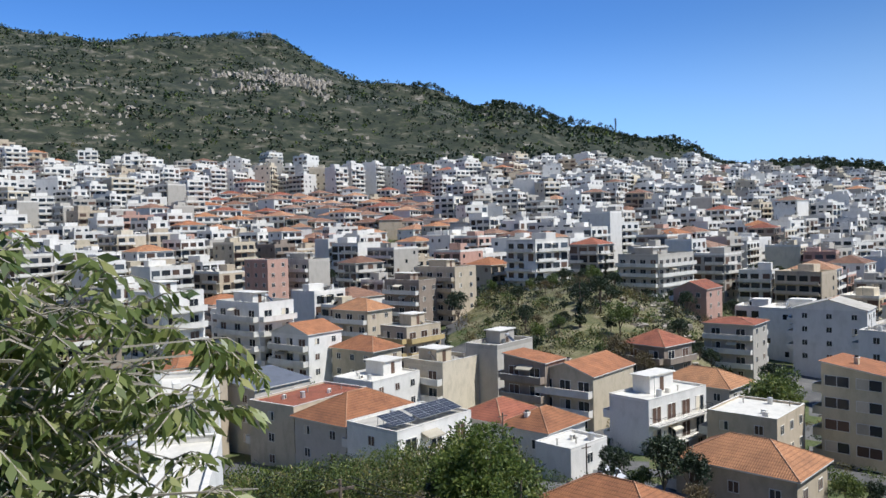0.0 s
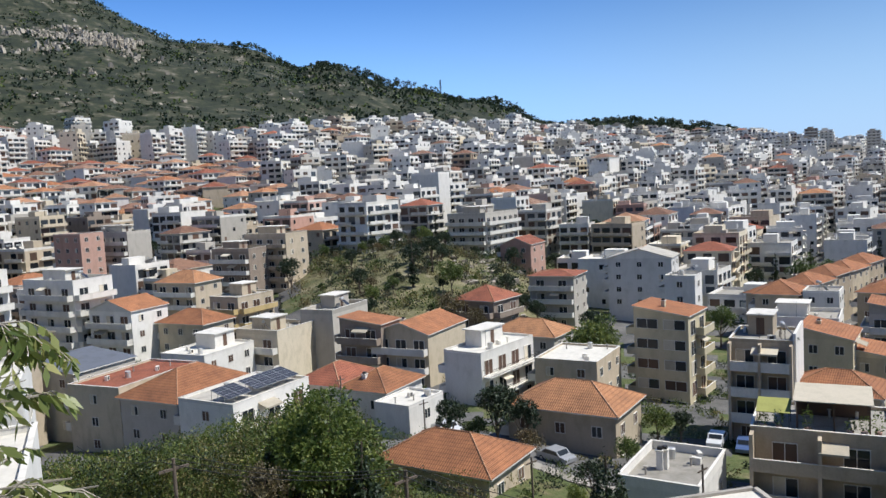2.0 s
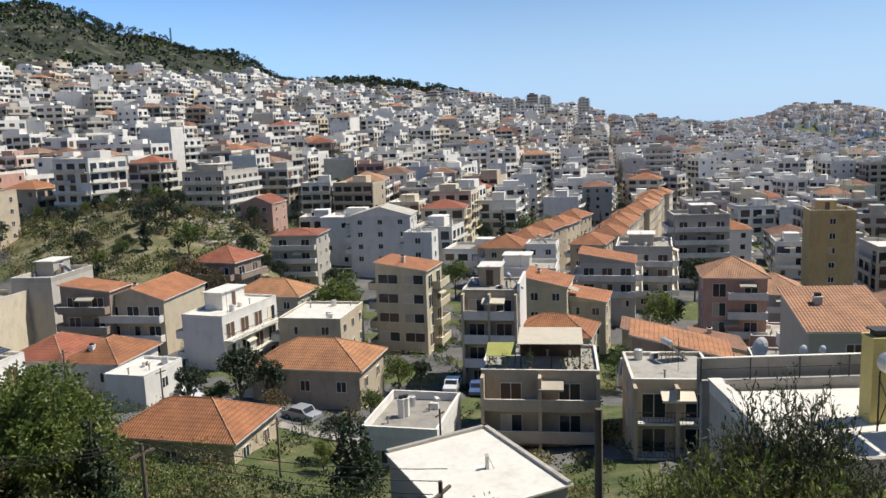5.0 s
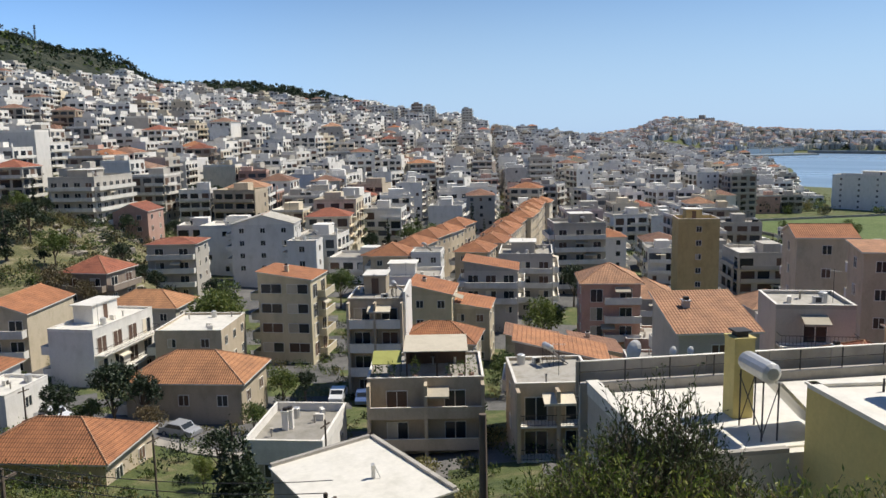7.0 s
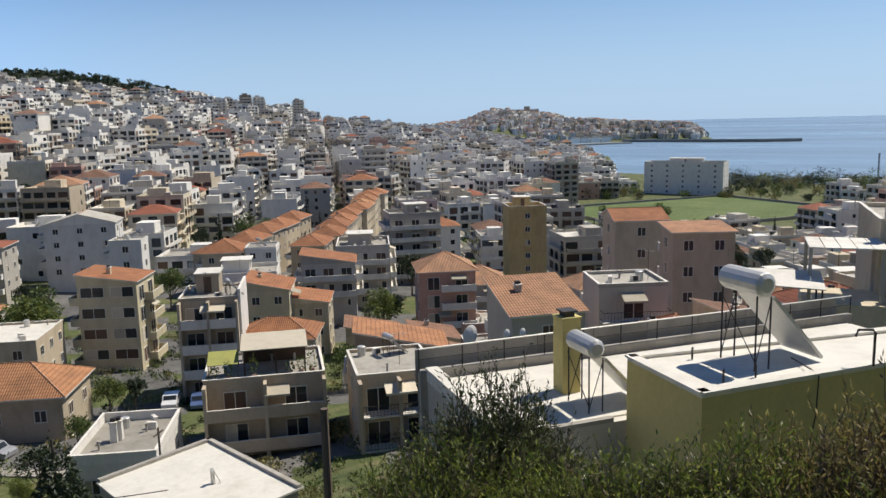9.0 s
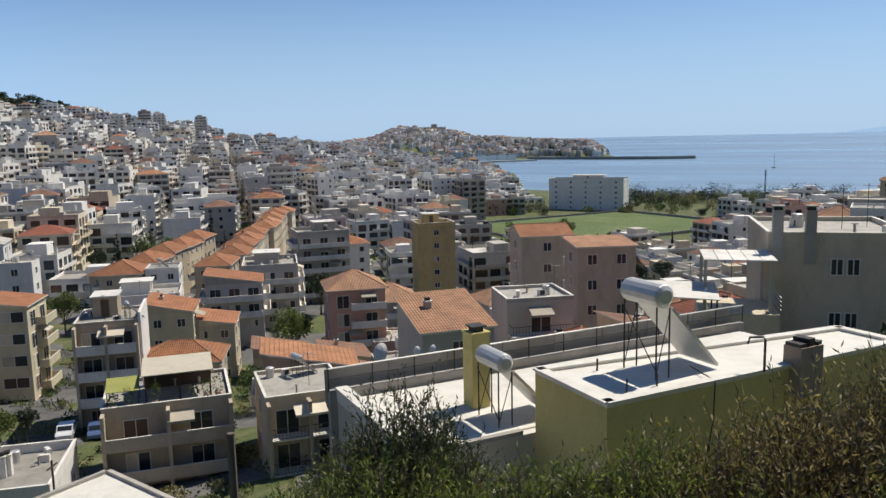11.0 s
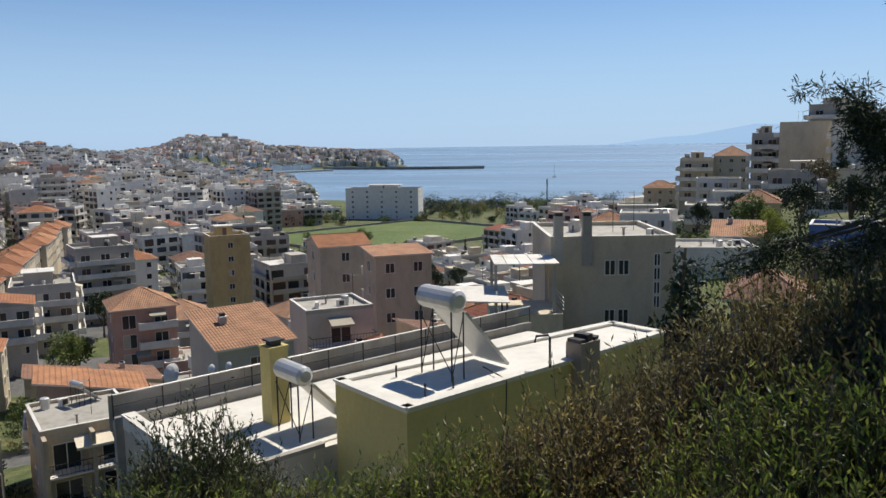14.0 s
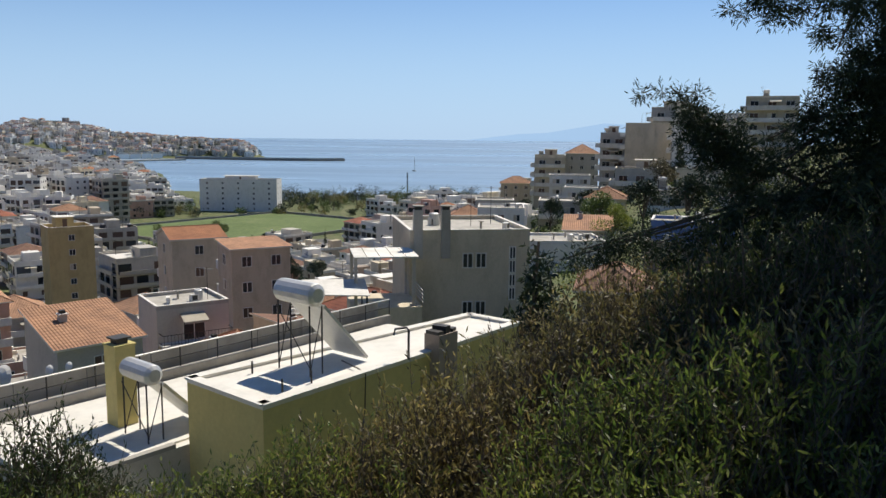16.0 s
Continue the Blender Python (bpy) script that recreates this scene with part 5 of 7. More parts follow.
for (a, b) in ((0, 1), (3, 0)):
    p, q = Vector((*Q[a], 0)), Vector((*Q[b], 0))
    g = Geo()
    g.box(0, 0, 0, (p - q).length + 0.3, 0.3, 0.22, "concrete")
    m = (p + q) / 2
    part("roof_edge", g, wr, loc=pose(m.x, m.y, 0.0, 0, 0, math.degrees(math.atan2(q.y - p.y, q.x - p.x))))
g = Geo()
g.tube([(-3.6, -5.6, 0), (-3.6, -5.6, 0.7), (-3.7, -5.7, 0.95)], 0.13, "metal", 8)
g.tube([(-3.3, -5.9, 0.05), (-3.6, -5.7, 0.9)], 0.03, "metal", 5)
part("vent_pipe", g, wr, "metal flue on the roof")

# pergola on the roof terrace
pg = thing("pergola", "pale canvas pergola over a shaded roof terrace", "pergola", pose(38.4, 58.6, 27.6, 0, 0, -39), "")
for x in (3.6, 6.4, 9.0):
    for y in (1.2, 5.4):
        g = Geo()
        g.box(0, 0, 0, 0.14, 0.14, 2.5, "shutter")
        part("post", g, pg, loc=pose(x, y, 0))
g = Geo()
g.add([(3.3, 0.9, 2.5), (9.3, 0.9, 2.5), (9.3, 5.7, 2.85), (3.3, 5.7, 2.85), (3.3, 0.9, 2.58), (9.3, 0.9, 2.58), (9.3, 5.7, 2.93), (3.3, 5.7, 2.93)], [tuple(f) for f in FACES], "awning")
part("canopy", g, pg, "cream canvas canopy")
g = Geo()
g.box(6.3, 5.6, 0, 5.8, 0.1, 2.5, "shutter")
part("back_wall", g, pg)
# plants and a sun blind on the same terrace
tm = pose(38.4, 58.6, 27.6, 0, 0, -39)
M["blind"] = surface("olive_blind", (0.36, 0.36, 0.10), 0.9, 0.2, 0.3)
ob = thing("sun_blind", "faded olive-yellow sun blind on thin posts", "awning", tm)
g = Geo()
g.add([(0.4, 0.5, 1.5), (3.1, 0.5, 1.5), (3.1, 3.0, 2.1), (0.4, 3.0, 2.1), (0.4, 0.5, 1.55), (3.1, 0.5, 1.55), (3.1, 3.0, 2.15), (0.4, 3.0, 2.15)], [tuple(f) for f in FACES], "blind")
part("cloth", g, ob)
for x, y, hh in ((0.5, 0.6, 1.5), (3.0, 0.6, 1.5), (0.5, 2.9, 2.08), (3.0, 2.9, 2.08)):
    g = Geo()
    g.tube([(x, y, 0.05), (x, y, hh)], 0.035, "dark_metal", 6)
    part("post", g, ob)
rs = np.random.default_rng(3)
for i, (x, y) in enumerate(((1.0, 0.6), (2.2, 0.6), (4.4, 0.6), (7.6, 0.7), (8.6, 0.7), (9.6, 0.8))):
    ob = thing("planter", "terracotta planter with a green bush on the terrace", "planter", tm @ pose(x, y, 0.06), "terrace planters")
    g = Geo()
    g.tube([(0, 0, 0), (0, 0, 0.4), (0, 0, 0.42)], [0.2, 0.28, 0.24], "w4", 10)
    part("pot", g, ob)
    g = Geo()
    dd = rs.normal(size=(130, 3))
    dd /= np.linalg.norm(dd, axis=1, keepdims=True)
    hgt = 0.5 + 0.25 * (i % 3)
    P = dd * rs.uniform(0.2, 0.45, (130, 1)) * (1, 1, hgt / 0.45) + (0, 0, 0.4 + hgt * 0.8)
    S = np.cross(dd, rs.normal(size=dd.shape))
    v = np.stack([P, P + dd * 0.08 + S * 0.05, P + dd * 0.16, P + dd * 0.08 - S * 0.05], 1).reshape(-1, 3)
    g.addm(v, [tuple(q * 4 + k for k in range(4)) for q in range(130)], ["leaf"] * 130)
    part("bush", g, ob)
# pergola of the hillside block
pg = thing("pergola", "white-slatted pergola over a deep loggia", "pergola", pose(53.4, 9.0, 39.0, 0, 0, 18), "")
g = Geo()
for i in range(5):
    g.box(-1.2, 0.3 + i * 0.85, 3.2, 4.4, 0.8, 0.08, "white")
part("canopy", g, pg, "white slatted canopy")
for x in (-3.2, 0.6):
    for y in (0.2, 4.0):
        g = Geo()
        g.box(0, 0, -2.5, 0.2, 0.2, 5.7, "w2")
        part("post", g, pg, loc=pose(x, y, 0))
g = Geo()
g.box(-1.3, 2.0, -6.0, 4.8, 4.6, 6.0, "w1")
part("terrace", g, pg)
for i in range(4):
    g = Geo()
    g.box(-1.3, -0.35, 0.25 + i * 0.25, 4.8, 0.05, 0.05, "metal")
    part("rail", g, pg)


# ---------- plants ----------
def leaf_cloud(geo, P, D, L, W, key, rs):
    """Rhombic leaves at points P, pointing along D, length L and width W each."""
    n = len(P)
    D = D / np.linalg.norm(D, axis=1, keepdims=True)
    S = np.cross(D, rs.normal(size=(n, 3)))
    S /= np.linalg.norm(S, axis=1, keepdims=True) + 1e-9
    L, W = np.broadcast_to(L, n)[:, None], np.broadcast_to(W, n)[:, None]
    v = np.stack([P, P + D * L * 0.45 + S * W * 0.5, P + D * L, P + D * L * 0.45 - S * W * 0.5], 1).reshape(-1, 3)
    f = (np.arange(n)[:, None] * 4 + np.arange(4)).tolist()
    geo.addm(v, f, [key] * n)


def blob_points(rs, n, blobs, shell=0.35):
    """Points in the outer part of several ellipsoids, thinned by noise so that gaps stay."""
    out = []
    b = np.array(blobs)
    pick = rs.choice(len(b), size=n * 2, p=b[:, 3] ** 2 / (b[:, 3] ** 2).sum())
    d = rs.normal(size=(n * 2, 3))
    d /= np.linalg.norm(d, axis=1, keepdims=True)
    rad = b[pick, 3] * (1 - shell * rs.random(n * 2) ** 1.4) * (0.88 + 0.24 * rs.random(n * 2))
    p = b[pick, :3] + d * rad[:, None] * (1, 1, 0.85)
    for q, dd in zip(p, d):
        if noise.noise(Vector(q * 1.3)) > -0.12:
            out.append((*q, *dd))
        if len(out) >= n:
            break
    return np.array(out)


def tree_proto(name, label, h, crown, n, leaf, key, seed, conifer=False, bare=0.0):
    rs = np.random.default_rng(seed)
    r = random.Random(seed)
    ob = thing(name, label, "tree")
    g = Geo()
    lean = (r.uniform(-0.3, 0.3), r.uniform(-0.3, 0.3))
    top = h * (0.95 if conifer else 0.62)
    tr = [(lean[0] * t * t, lean[1] * t * t, -0.4 + top * t) for t in (0, 0.25, 0.5, 0.75, 1)]
    g.tube(tr, [h * 0.028 * (1 - 0.75 * i / 4) for i in range(5)], "bark", 7)
    blobs = []
    if conifer:
        for i in range(10):
            t = 0.14 + 0.84 * i / 9
            for _ in range(3 if i < 8 else 1):
                a = r.uniform(0, 6.28)
                q = crown * (1.02 - t) * r.uniform(0.3, 0.75)
                blobs.append((q * math.cos(a), q * math.sin(a), h * t, crown * (1.08 - t) * 0.55))
                g.tube([(0, 0, h * t), (q * math.cos(a), q * math.sin(a), h * t - 0.1)], [0.05, 0.02], "bark", 4)
    else:
        for i in range(11):
            a, e = r.uniform(0, 6.28), r.uniform(-0.15, 1)
            q = crown * r.uniform(0.35, 0.75) * math.cos(e * 1.2)
            c = (q * math.cos(a), q * math.sin(a), h * 0.62 + crown * 0.72 * math.sin(e * 1.3))
            blobs.append((*c, crown * r.uniform(0.3, 0.48)))
            g.tube([tr[2 + i % 3], (c[0] * 0.5, c[1] * 0.5, (tr[2 + i % 3][2] + c[2]) / 2 + 0.1), c], [h * 0.012, h * 0.008, h * 0.003], "bark", 5)
    part("trunk", g, ob)
    p = blob_points(rs, n, blobs, 0.75 if bare else 0.45)
    g = Geo()
    dirs = p[:, 3:] * 0.6 + rs.normal(size=(len(p), 3)) * 0.6 + (0, 0, -0.25)
    leaf_cloud(g, p[:, :3], dirs, leaf * rs.uniform(0.6, 1.3, len(p)), leaf * 0.55 * rs.uniform(0.6, 1.2, len(p)), key, rs)
    part("crown", g, ob)
    return ob


TREES = {
    "round": [tree_proto("tree", "broad-leaved green tree in a garden", 8, 3.3, 2600, 0.42, "leaf", 1), tree_proto("tree", "olive-green leafy tree on the slope", 7, 3.2, 7500, 0.22, "leaf_bright", 2)],
    "dark": [tree_proto("tree", "dark evergreen garden tree", 8, 3.0, 2400, 0.4, "leaf_dark", 3), tree_proto("conifer", "dark conical conifer beside the houses", 9, 2.6, 2600, 0.42, "leaf_dark", 4, True)],
    "cypress": [tree_proto("cypress", "tall slim dark cypress", 11, 1.3, 1800, 0.4, "leaf_dark", 5, True)],
    "dry": [tree_proto("tree", "brownish half-bare spring tree", 7, 3.0, 1500, 0.34, "leaf_dry", 6, bare=1.0)],
}
USED = set()


def plant(kind, k, x, y, scale, z=None, turn=0.0):
    src = TREES[kind][k]
    keep_clear(x, y, 2.5 * scale)
    m = pose(x, y, (land_base(x, y) if z is None else z) - 0.1, 0, 0, turn)
    if src not in USED:
        USED.add(src)
        ob = src
        ob.matrix_basis = m
    else:
        ob = copy_thing(src, m)
    ob.scale = (scale, scale, scale)
    return ob


for kind, k, az, d, s, turn in (
    ("round", 1, 2.6, 54, 1.45, 20), ("round", 1, 0.4, 56, 1.1, 150), ("round", 0, 4.2, 55, 1.0, 250), ("dark", 1, -1.2, 56, 0.85, 60), ("dark", 1, 5.0, 52, 0.9, 90), ("dry", 0, -2.0, 50, 0.7, 10),
    ("dark", 0, 11.9, 85, 0.7, 0), ("dark", 0, 15.4, 82, 0.95, 40), ("dark", 0, 17.3, 84, 0.7, 80), ("round", 0, 13.8, 83, 0.5, 130),
    ("dark", 1, 23.2, 55, 0.85, 15), ("dark", 1, 24.2, 58, 0.6, 75), ("dark", 0, 22.2, 66, 0.55, 140), ("round", 1, 21.0, 63, 0.4, 200),
    ("round", 0, 22.4, 128, 1.35, 70), ("dry", 0, 12.4, 152, 1.2, 0), ("dry", 0, 14.2, 150, 0.9, 60), ("dark", 0, 20.0, 150, 0.8, 30),
    ("dry", 0, 17.6, 76, 0.6, 60), ("round", 0, 24.8, 78, 0.45, 10), ("round", 0, 27.0, 90, 0.6, 40), ("dark", 0, 28.6, 92, 0.5, 10),
    ("round", 1, -6.4, 143, 0.7, 0), ("round", 0, 43.8, 96, 0.75, 20), ("round", 1, 45.2, 100, 0.7, 60), ("dark", 0, 62.5, 84, 0.8, 10),
    ("dark", 0, 64.0, 78, 0.5, 90), ("round", 1, 68.0, 80, 0.4, 10), ("round", 0, 94.0, 120, 0.9, 10), ("dark", 0, 93.0, 150, 0.8, 50),
    ("round", 1, 95.0, 100, 0.8, 70), ("dark", 0, 97.0, 110, 0.9, 90), ("dark", 0, 90.5, 140, 0.8, 10), ("dark", 0, 88.5, 190, 0.9, 30),
    ("dark", 0, 100.0, 92, 1.0, 20), ("dark", 0, 103.0, 90, 1.0, 70), ("dark", 1, 99.2, 168, 1.1, 0), ("dry", 0, 98.0, 140, 1.1, 0),
    ("cypress", 0, 39.5, 300, 1.0, 0), ("cypress", 0, 40.1, 300, 1.1, 30), ("cypress", 0, 41.2, 298, 1.25, 60), ("cypress", 0, 12.6, 262, 1.1, 0), ("cypress", 0, 37.2, 300, 0.9, 0),
    ("dark", 1, 89.6, 34, 0.85, 0), ("dark", 1, 90.6, 36, 0.6, 40),
):
    x, y = polar(az, d)
    plant(kind, k, x, y, s, turn=turn)
r = random.Random(21)
for _ in range(34):  # trees on the knoll
    az, d = r.uniform(5, 19), r.uniform(160, 242)
    x, y = polar(az, d)
    plant(r.choice(("round", "dark", "dry", "dark")), 0, x, y, r.uniform(0.3, 0.85), turn=r.uniform(0, 360))
for _ in range(150):  # gardens and squares in the town
    az, d = r.uniform(-30, 76), r.uniform(130, 335)
    x, y = polar(az, d)
    if land_base(x, y) > 3 and not any((x - a) ** 2 + (y - b) ** 2 < (c + 1.5) ** 2 for a, b, c in KEEP):
        plant(r.choice(("round", "dark", "dark", "cypress")), 0, x, y, r.uniform(0.6, 1.25), turn=r.uniform(0, 360))


def far_trees(name, label, seed, places, leaf=1.1, count=170):
    """A belt of trees too far to tell apart: short trunks and clumped crowns in one mesh."""
    rs, r = np.random.default_rng(seed), random.Random(seed)
    g = Geo()
    for x, y, h in places:
        if any((x - a) ** 2 + (y - b) ** 2 < (c + 1) ** 2 for a, b, c in KEEP):
            continue
        z = land_base(x, y)
        g.tube([(x, y, z - 0.3), (x, y, z + h * 0.5)], [h * 0.035, h * 0.02], "bark", 5)
        b = [(x + r.gauss(0, h * 0.2), y + r.gauss(0, h * 0.2), z + h * r.uniform(0.2, 0.72), h * r.uniform(0.22, 0.34)) for _ in range(6)]
        p = blob_points(rs, count, b, 0.55)
        leaf_cloud(g, p[:, :3], p[:, 3:] * 0.5 + rs.normal(size=(len(p), 3)) * 0.6, leaf * rs.uniform(0.6, 1.3, len(p)), leaf * 0.6, r.choice(("leaf", "leaf_dark", "leaf_dark", "leaf_olive")), rs)
    solid(name, g, label, "trees", kind="stuff")


far_trees("shore_trees", "rounded trees in the park along the shore", 81, [(*polar(69.5 + i * 0.12, 545 + r.uniform(-28, 20)), r.choice((6, 7, 8, 9, 13))) for i in range(130)], 0.8, 240)
far_trees("field_trees", "trees round the sports field", 82, [(*polar(r.uniform(61.5, 82), r.uniform(440, 530)), r.uniform(4, 8)) for i in range(150)], 0.8, 220)
far_trees("upper_wood", "dark wooded fold in the upper town", 83, [(*polar(r.uniform(30.5, 35), r.uniform(560, 650)), r.uniform(7, 12)) for i in range(34)])
far_trees("town_trees", "street and garden trees scattered through the town", 84, [(*polar(r.uniform(-30, 60), r.uniform(250, 760)), r.uniform(5, 10)) for i in range(480)], 1.0, 110)


# scrub on the slope below the path, in gardens and on the knoll
def scrub(name, label, seed, count, az0, az1, d0, d1, s0, s1, keys, leaf, n=150, room=0.8):
    rs, r = np.random.default_rng(seed), random.Random(seed)
    g = Geo()
    for _ in range(count):
        az, d = r.uniform(az0, az1), math.sqrt(r.uniform(d0 * d0, d1 * d1))
        x, y = polar(az, d)
        if any((x - a) ** 2 + (y - b) ** 2 < c * c * room for a, b, c in KEEP):
            continue
        z, s = land_base(x, y), r.uniform(s0, s1)
        p = blob_points(rs, n, [(x, y, z + s * 0.5, s), (x + s * 0.7, y, z + s * 0.3, s * 0.7), (x - s * 0.3, y + s * 0.5, z + s * 0.7, s * 0.6)], 0.6)
        leaf_cloud(g, p[:, :3], p[:, 3:] * 0.4 + rs.normal(size=(len(p), 3)) * 0.5 + (0, 0, 0.5), leaf * rs.uniform(0.6, 1.4, len(p)), leaf * 0.5, r.choice(keys), rs)
    solid(name, g, label, "shrubs", kind="stuff")


scrub("scrub", "tangled green and dry scrub on the slope", 8, 520, -30, 14, 26, 86, 0.9, 2.2, ("leaf", "leaf", "leaf", "leaf_olive", "leaf", "leaf_dark", "leaf_dry"), 0.22, 300, 0.6)


def bank(seed):
    """Tall bushes on the bank that stand up before the lower storeys of the houses."""
    rs, r = np.random.default_rng(seed), random.Random(seed)
    g = Geo()
    for _ in range(190):
        az, d = r.uniform(-19, 6), r.uniform(56, 80)
        x, y = polar(az, d)
        if any((x - a) ** 2 + (y - b) ** 2 < c * c * 0.5 for a, b, c in KEEP):
            continue
        el = float(np.interp(az, BANK_AZ, BANK_EL)) - 1.6 * r.random() ** 1.5
        z = land_base(x, y)
        h = 50 + d * math.tan(radians(el)) - z
        if h < 0.8:
            continue
        b = [(x + r.gauss(0, 0.5), y + r.gauss(0, 0.5), z + h * f, min(1.5, h * 0.4) * r.uniform(0.7, 1.0)) for f in (0.15, 0.35, 0.55, 0.68, 0.76)]
        p = blob_points(rs, 520, b, 0.6)
        leaf_cloud(g, p[:, :3], p[:, 3:] * 0.4 + rs.normal(size=(len(p), 3)) * 0.5 + (0, 0, 0.5), 0.24 * rs.uniform(0.6, 1.4, len(p)), 0.12, r.choice(("leaf", "leaf", "leaf", "leaf_bright", "leaf_dark", "leaf_olive")), rs)
    solid("bank_bushes", g, "tall green bushes on the bank before the houses", "shrubs", kind="stuff")


BANK_AZ = [-19, -14, -10, -6, -2, 1, 3, 5]
BANK_EL = [-16.2, -15.8, -15.9, -15.2, -14.4, -13.8, -13.6, -15.6]
scrub("scrub", "green scrub on the slope under the path", 9, 200, 12, 60, 14, 52, 0.7, 1.6, ("leaf", "leaf", "leaf_olive", "leaf_dark"), 0.24, 190, 0.5)
scrub("garden_shrubs", "hedges and shrubs in the gardens between houses", 10, 620, 4, 60, 54, 150, 0.5, 1.3, ("leaf_dark", "leaf_dark", "leaf", "leaf_olive"), 0.3, 110, 0.5)
scrub("knoll_scrub", "bushes and dry scrub on the rocky knoll", 12, 420, 1, 20, 145, 250, 0.8, 2.8, ("leaf_dark", "leaf_dark", "leaf", "leaf_olive", "leaf_dry"), 0.55, 110)
scrub("hillside_scrub", "dark bushes between the hillside houses", 13, 330, 86, 112, 26, 190, 0.8, 2.4, ("leaf_dark", "leaf_dark", "leaf"), 0.4, 120)


bank(14)


def knoll_rocks():
    rs, r = np.random.default_rng(17), random.Random(17)
    g = Geo()
    for _ in range(420):
        x, y = polar(r.uniform(9, 19), r.uniform(160, 225))
        if noise.noise(Vector((x, y, 2)) / 14) < 0.0:
            continue
        q = r.uniform(0.3, 1.3)
        v = CORNERS * (q * r.uniform(0.8, 2.2), q, q * r.uniform(0.5, 1.0)) + rs.normal(size=(8, 3)) * q * 0.18
        g.add(v + (x, y, land(x, y) - q * 0.2), FACES, "rock")
    solid("knoll_rocks", g, "pale boulders and ledges on the grassy knoll", "rocks", kind="stuff")


knoll_rocks()


# near shrubs with fine upright twigs
def shrub_proto(label, h, spread, stems, key, seed, dry=0.15):
    rs, r = np.random.default_rng(seed), random.Random(seed)
    ob = thing("shrub", label, "shrub")
    tw, lf = Geo(), Geo()
    for _ in range(stems):
        a, q = r.uniform(0, 6.28), spread * math.sqrt(r.random())
        hh = h * (1 - 0.45 * (q / spread) ** 2) * r.uniform(0.72, 1.08)
        base = Vector((q * 0.35 * math.cos(a), q * 0.35 * math.sin(a), 0))
        tip = Vector((q * math.cos(a), q * math.sin(a), hh))
        mid = base.lerp(tip, 0.55) + Vector((r.uniform(-.1, .1), r.uniform(-.1, .1), 0.12 * hh))
        tw.tube([base, mid, tip], [0.014, 0.008, 0.003], "bark", 3)
        P, D = [], []
        for j in range(9):
            t = 0.28 + 0.72 * j / 8
            p = base.lerp(mid, t / 0.55) if t < 0.55 else mid.lerp(tip, (t - 0.55) / 0.45)
            e = p + Vector((r.gauss(0, 0.1), r.gauss(0, 0.1), r.uniform(0.1, 0.32))) * (h / 2.2)
            tw.tube([p, e], [0.004, 0.002], "bark", 3)
            for q in np.linspace(0.08, 1.0, 8):
                P.append(tuple(p.lerp(e, q)))
                D.append(tuple((e - p).normalized()))
        P = np.array(P) + rs.normal(size=(len(P), 3)) * 0.012
        D = np.array(D) + rs.normal(size=P.shape) * 0.5
        leaf_cloud(lf, P, D, 0.07 * rs.uniform(0.6, 1.4, len(P)), 0.02, key if r.random() > dry else "leaf_dry", rs)
    part("branchwork", tw, ob)
    part("foliage", lf, ob)
    return ob


M["leaf_broom"] = leaf_mat("leaf_broom", [(0, (0.13, 0.115, 0.042)), (0.6, (0.24, 0.205, 0.08)), (1, (0.42, 0.35, 0.16))], 0.6, 0.4)
M["leaf_spike"] = leaf_mat("leaf_spike", [(0, (0.035, 0.05, 0.018)), (0.6, (0.075, 0.10, 0.032)), (1, (0.15, 0.17, 0.06))], 0.55, 0.3)
SHRUBS = [shrub_proto("fine-leaved green shrub at the edge of the path", 2.2, 1.3, 210, "leaf_bright", 31), shrub_proto("olive-brown broom-like shrub on the slope", 2.4, 1.6, 250, "leaf_broom", 32, 0.35), shrub_proto("dark spiky evergreen shrub", 2.4, 0.9, 170, "leaf_spike", 33, 0.08)]
first = set()
